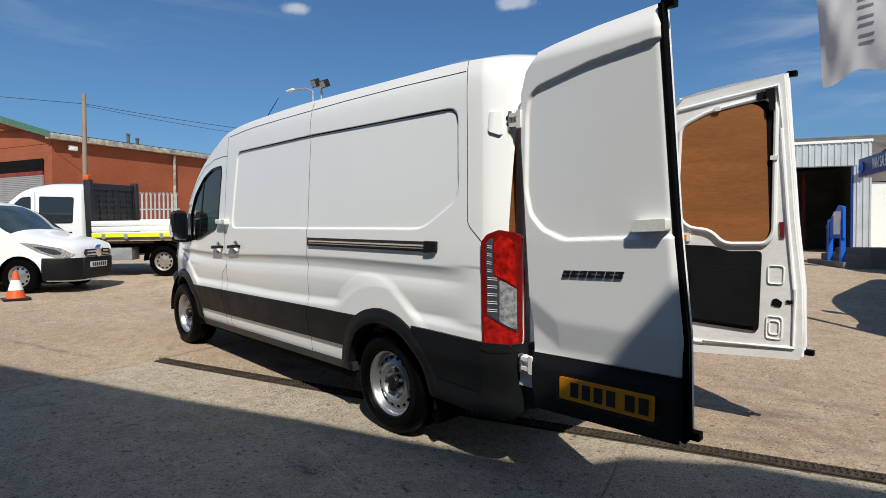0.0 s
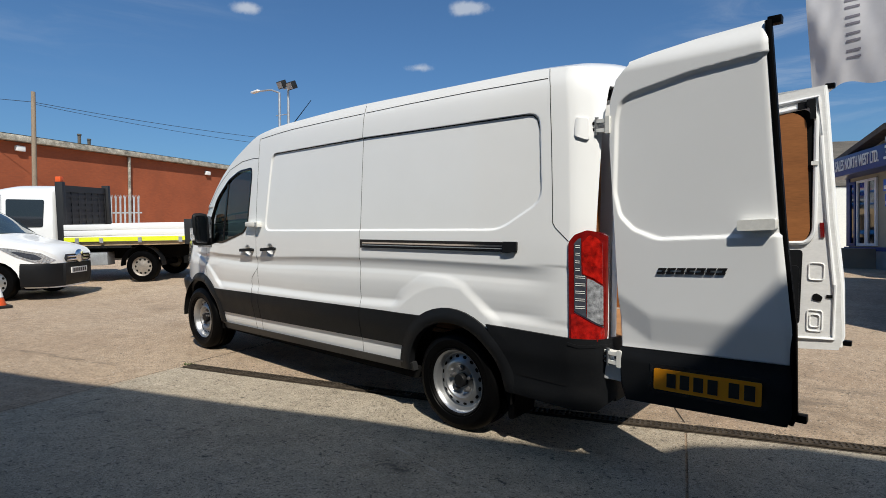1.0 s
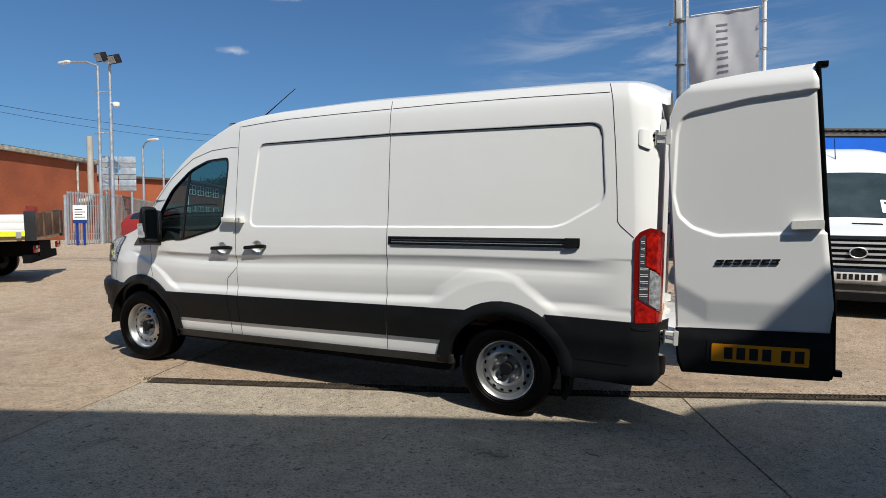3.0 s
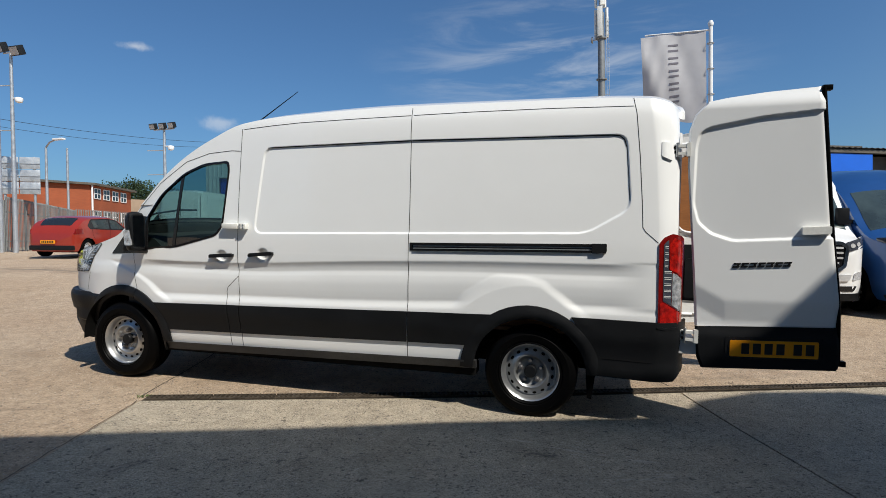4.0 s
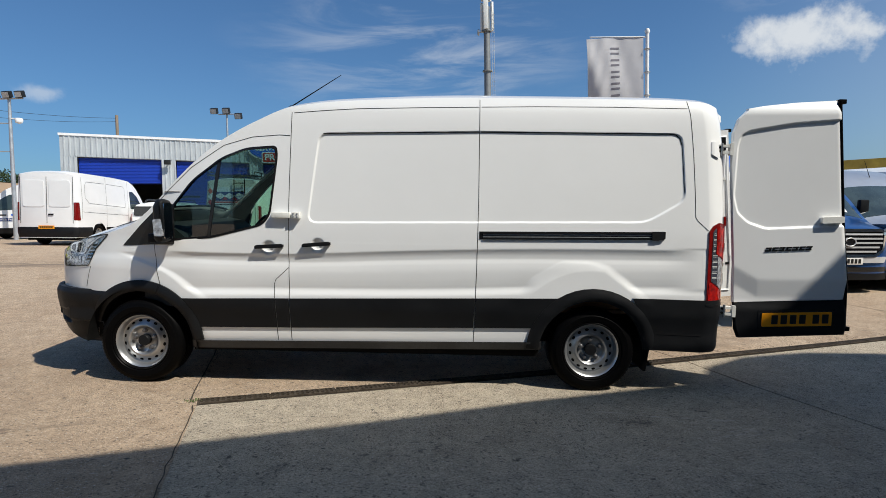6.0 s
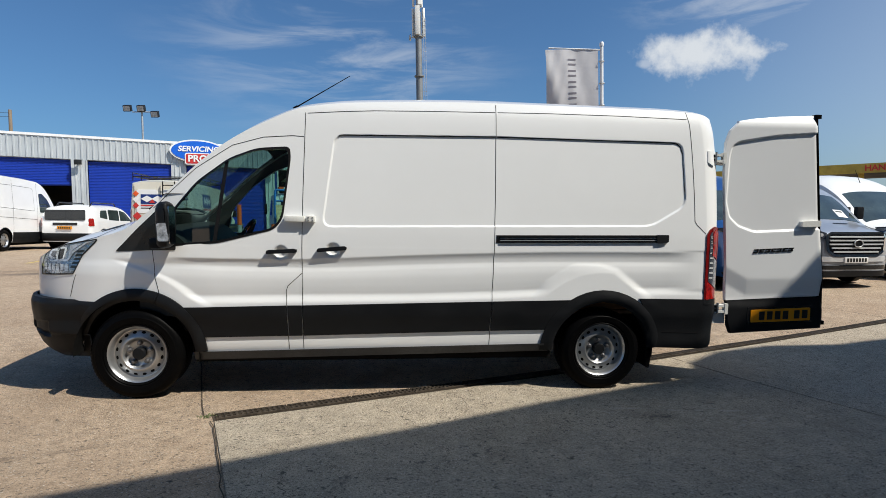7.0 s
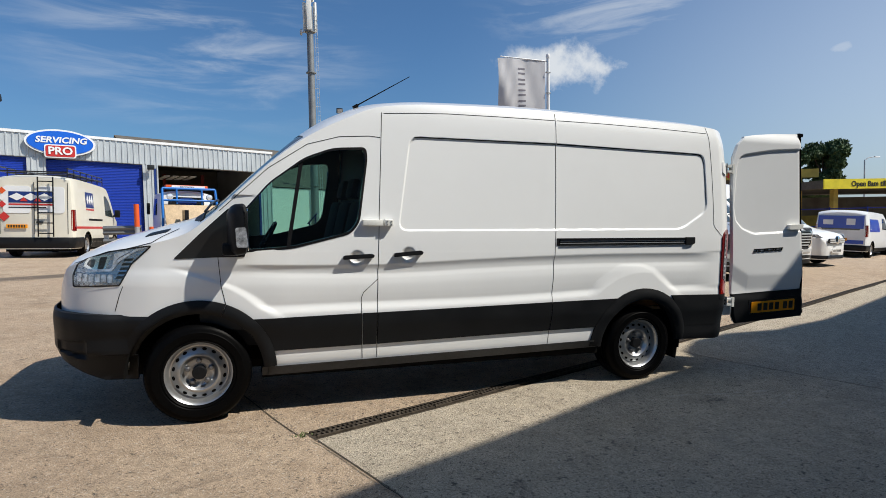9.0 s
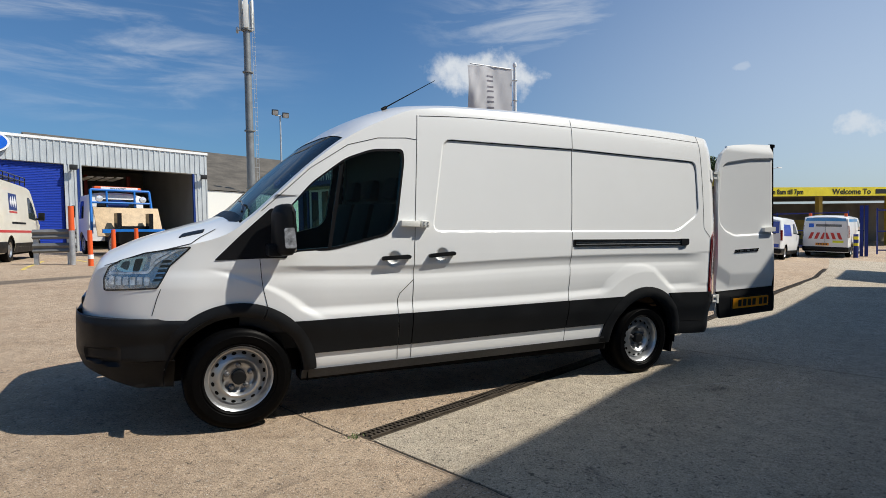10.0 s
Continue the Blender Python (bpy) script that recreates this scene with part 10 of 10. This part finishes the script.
# ---- hand wash canopies and what stands beyond ----
def canopies():
    a = thing("wash_canopy", "flat hand-wash canopy with ochre fascia", "canopy", pose(28.0, 22.6, gz(28, 22.6), 0, 0, -33))
    z = 4.14
    bm = bmesh.new()
    box(bm, -8, 0.05, z, 5.8, 7.0, z + 0.35)
    part("deck", bm, M["roof_dark"], a)
    bm = bmesh.new()
    box(bm, -8, -0.05, z - 0.1, 5.86, 0.05, z + 0.41)
    f = part("fascia", bm, M["dirty_yellow"], a, "ochre lettered fascia")
    lettering("lettering", "HAND", 0.32, M["sign_red"], f, pose(0.665, -0.06, z + 0.15, 90, 0, 0), width=1.21, bold=0.01)
    lettering("lettering", "WASH", 0.32, M["sign_red"], f, pose(3.45, -0.06, z + 0.15, 90, 0, 0), width=1.29, bold=0.01)
    bm = bmesh.new()
    prism(bm, rounded([(1.6, z + 0.02), (2.6, z + 0.02), (2.6, z + 0.14), (2.35, z + 0.28), (1.9, z + 0.28), (1.6, z + 0.14)], 0.06, 3), 0.02, lambda u, v, w: (u, -0.075 + w, v))
    part("motif", bm, M["white_gloss"], f)
    for x in (-6, 0, 5):
        bm = bmesh.new()
        box(bm, x - 0.12, 0.4, -0.4, x + 0.12, 0.64, z)
        part("column", bm, M["dirty_yellow"], a)
    b = thing("wash_canopy", "flat canopy with bright yellow lettered fascia", "canopy", pose(31.5, 17.6, gz(31.5, 17.6), 0, 0, -16))
    z = 3.28
    bm = bmesh.new()
    box(bm, -0.5, 0.05, z, 22, 9.0, z + 0.45)
    part("deck", bm, M["roof_dark"], b)
    bm = bmesh.new()
    box(bm, -0.5, -0.05, z - 0.05, 22, 0.05, z + 0.50)
    f = part("fascia", bm, M["yellow_sign"], b, "bright yellow lettered fascia")
    lettering("lettering", "Open 8am till 7pm", 0.30, M["ink"], f, pose(2.52, -0.06, z + 0.21, 90, 0, 0), width=2.85, bold=0.008)
    lettering("lettering", "Welcome To", 0.34, M["ink"], f, pose(7.54, -0.06, z + 0.21, 90, 0, 0), width=2.9, bold=0.008)
    bm = bmesh.new()
    box(bm, 9.35, -0.065, z + 0.08, 12.4, -0.05, z + 0.36)
    part("lettering_bar", bm, M["ink"], f)
    for x in (1.2, 6.5, 12, 18):
        bm = bmesh.new()
        box(bm, x - 0.14, 1.2, -0.5, x + 0.14, 1.5, z)
        part("column", bm, M["dirty_yellow"], b)
    # back wall raised to cover the sky and darken the space under the deck
    bm = bmesh.new()
    box(bm, 0, 8.0, -0.5, 22, 8.2, z - 0.22)
    part("rear_wall", bm, M["interior"], b)
    for i in range(5):
        bm = bmesh.new()
        x = 1.0 + i * 3.2
        box(bm, x, 7.9, 0.3, x + 1.6, 7.98, 1.8)
        part("wall_board", bm, M["dirty_yellow"] if i % 2 else M["blue_frame"], b)
    g = thing("blue_gate", "blue steel gate posts and mesh gate", "gate", pose(29.9, 10.65, gz(29.9, 10.65), 0, 0, -62))
    for x in (0.0, 0.19):
        bm = bmesh.new()
        box(bm, x - 0.07, -0.07, -0.2, x + 0.07, 0.07, 2.45)
        part("post", bm, M["blue_frame"], g)
    for x0, y0 in ((-9.0, 5.2), (0.6, 0.0)):
        bm = bmesh.new()
        for z in (0.3, 1.2, 2.2):
            tube(bm, (x0, y0, z), (x0 + 8.6, y0, z), 0.035, 0.035, 6)
        for i in range(6):
            tube(bm, (x0 + i * 1.72, y0, 0.1), (x0 + i * 1.72, y0, 2.3), 0.035, 0.035, 6)
        part("gate_leaf", bm, M["blue_frame"], g)
    k = thing("bollard", "blue bollard with yellow bands", "bollard", pose(28.7, 10.3, gz(28.7, 10.3)), group="bollards")
    bm = bmesh.new()
    tube(bm, (0, 0, 0), (0, 0, 1.1), 0.1)
    part("post", bm, M["blue_frame"], k)
    for z in (0.55, 0.85):
        bm = bmesh.new()
        tube(bm, (0, 0, z), (0, 0, z + 0.14), 0.103)
        part("band", bm, M["yellow_sign"], k)


canopies()


def brick_office():
    """Two-storey brick offices beyond the fence."""
    root = thing("brick_offices", "two-storey red-brick offices with white windows", "building", pose(-44.0, 40.8, 0, 0, 0, 110))
    bm = bmesh.new()
    box(bm, 0, 0, 0, 8.5, 9, 7.25)
    part("wall", bm, M["brick"], root, "red brick wall")
    bm = bmesh.new()
    prism(bm, [(-0.1, -0.45), (9.0, -0.45), (9.0, 9.3), (-7.0, 9.3), (-7.0, 5.9)], 0.21, lambda u, v, d: (u, v, 7.25 + d))
    part("roof", bm, M["roof_dark"], root)
    for r0 in (3.65, 5.92):
        for i in range(4):
            window_unit(root, 0.45 + i * 1.85, r0, 1.75 + i * 1.85, r0 + 1.08, -0.02, cols=2, rows=2)
    bm = bmesh.new()
    prism(bm, [(-0.02, 0.05), (-0.02, 9.0), (-6.6, 9.0), (-6.6, 6.15)], 7.24, lambda u, v, d: (u, v, d))
    part("side_wall", bm, M["brick"], root)
    bm = bmesh.new()
    tube(bm, (-0.05, -0.12, 0.5), (-0.05, -0.12, 7.2), 0.09)
    part("downpipe", bm, M["white_gloss"], root)
    low = thing("rendered_shed", "low tan rendered building with small windows", "building", pose(-50.5, 49.4, 0, 0, 0, 71))
    bm = bmesh.new()
    box(bm, 0, 0, 0, 24, 8, 6.75)
    part("wall", bm, M["tan"], low)
    for i in range(5):
        window_unit(low, 2.0 + i * 3.4, 4.1, 3.6 + i * 3.4, 5.25, -0.02, M["dark"], cols=2)


brick_office()


# ---- trees ----
M["bark"] = material("bark", (0.10, 0.075, 0.05), 0.9, vary=0.3, scale=3, stretch=(1, 1, 0.2))
M["leaf_a"] = material("leaf", (0.050, 0.088, 0.028), 0.7, vary=0.4, scale=0.5, fine=0.2, fine_scale=4)
M["leaf_b"] = material("dark_leaf", (0.022, 0.042, 0.014), 0.75, vary=0.4, scale=0.4)


def leaf_cloud(bm, centre, radius, count, size, rng, squash=0.8):
    """Small tilted leaf sprays through a lumpy volume."""
    for _ in range(count):
        d = Vector((rng.gauss(0, 1), rng.gauss(0, 1), rng.gauss(0, 1))).normalized()
        r = radius * (0.45 + 0.55 * rng.random() ** 0.5)
        r *= 1 + 0.30 * noise.noise(d * 2.3 + Vector(centre) * 0.37)
        p = Vector(centre) + Vector((d.x * r, d.y * r, d.z * r * squash))
        q = Euler((rng.uniform(0, 6.3), rng.uniform(0, 6.3), rng.uniform(0, 6.3))).to_matrix()
        s = size * rng.uniform(0.6, 1.4)
        vs = [bm.verts.new(p + q @ Vector(c) * s) for c in ((-0.5, 0, 0), (0, -0.28, 0.05), (0.5, 0, 0), (0, 0.28, -0.05))]
        bm.faces.new(vs)


def tree(x, y, h, spread, seed, mat, label, leaves=15000, size=0.27):
    rng = random.Random(seed)
    root = thing("tree", label, "tree", pose(x, y, gz(x, y)), group="trees")
    bm = bmesh.new()
    tube(bm, (0, 0, 0), (0, 0, h * 0.45), h * 0.022, h * 0.015, 10)
    tube(bm, (0, 0, h * 0.45), (0.2, 0.1, h * 0.85), h * 0.015, h * 0.004, 8)
    tips = []
    for i in range(17):
        a = rng.uniform(0, 6.28)
        z = h * rng.uniform(0.22, 0.80)
        t = Vector((math.cos(a) * spread * rng.uniform(0.5, 0.9), math.sin(a) * spread * rng.uniform(0.5, 0.9), z + h * rng.uniform(0.05, 0.2)))
        tube(bm, (0, 0, z * 0.85), t, h * 0.009, h * 0.003, 6)
        tips.append(t)
    part("trunk", bm, M["bark"], root)
    bm = bmesh.new()
    tips.append(Vector((0, 0, h * 0.9)))
    for t in tips:
        leaf_cloud(bm, t, spread * rng.uniform(0.34, 0.55), leaves // len(tips), size, rng)
    part("crown", bm, mat, root, shade=None)


for x, y, h, w, s in ((47.0, 34.5, 9.4, 2.3, 5), (48.2, 33.0, 7.4, 1.6, 4), (50.5, 31.8, 8.6, 1.7, 2)):
    tree(x, y, h, w, s, M["leaf_a"], "tall green broadleaf tree beyond the hand wash")


def woods():
    """The wooded rise on the skyline."""
    rng = random.Random(9)
    bm = bmesh.new()
    for i in range(46):
        k = i / 45
        x, y = -106 + k * 40, 85 + k * 38
        hh = 8.2 + 3.2 * math.exp(-((k - 0.32) / 0.15) ** 2) - 6.0 * smooth(0.6, 1.0, k) + rng.uniform(-0.7, 0.7)
        for j in range(2):
            leaf_cloud(bm, (x + rng.uniform(-2, 2), y + rng.uniform(-4, 4), 3.0 + hh * (0.4 + 0.4 * j)), 3.2, 900, 0.40, rng, 1.0)
    part("woods", bm, M["leaf_b"], None, shade=None)
    tagged(bpy.data.objects["woods"], "dark wooded rise on the skyline", "woods", kind="stuff")


woods()
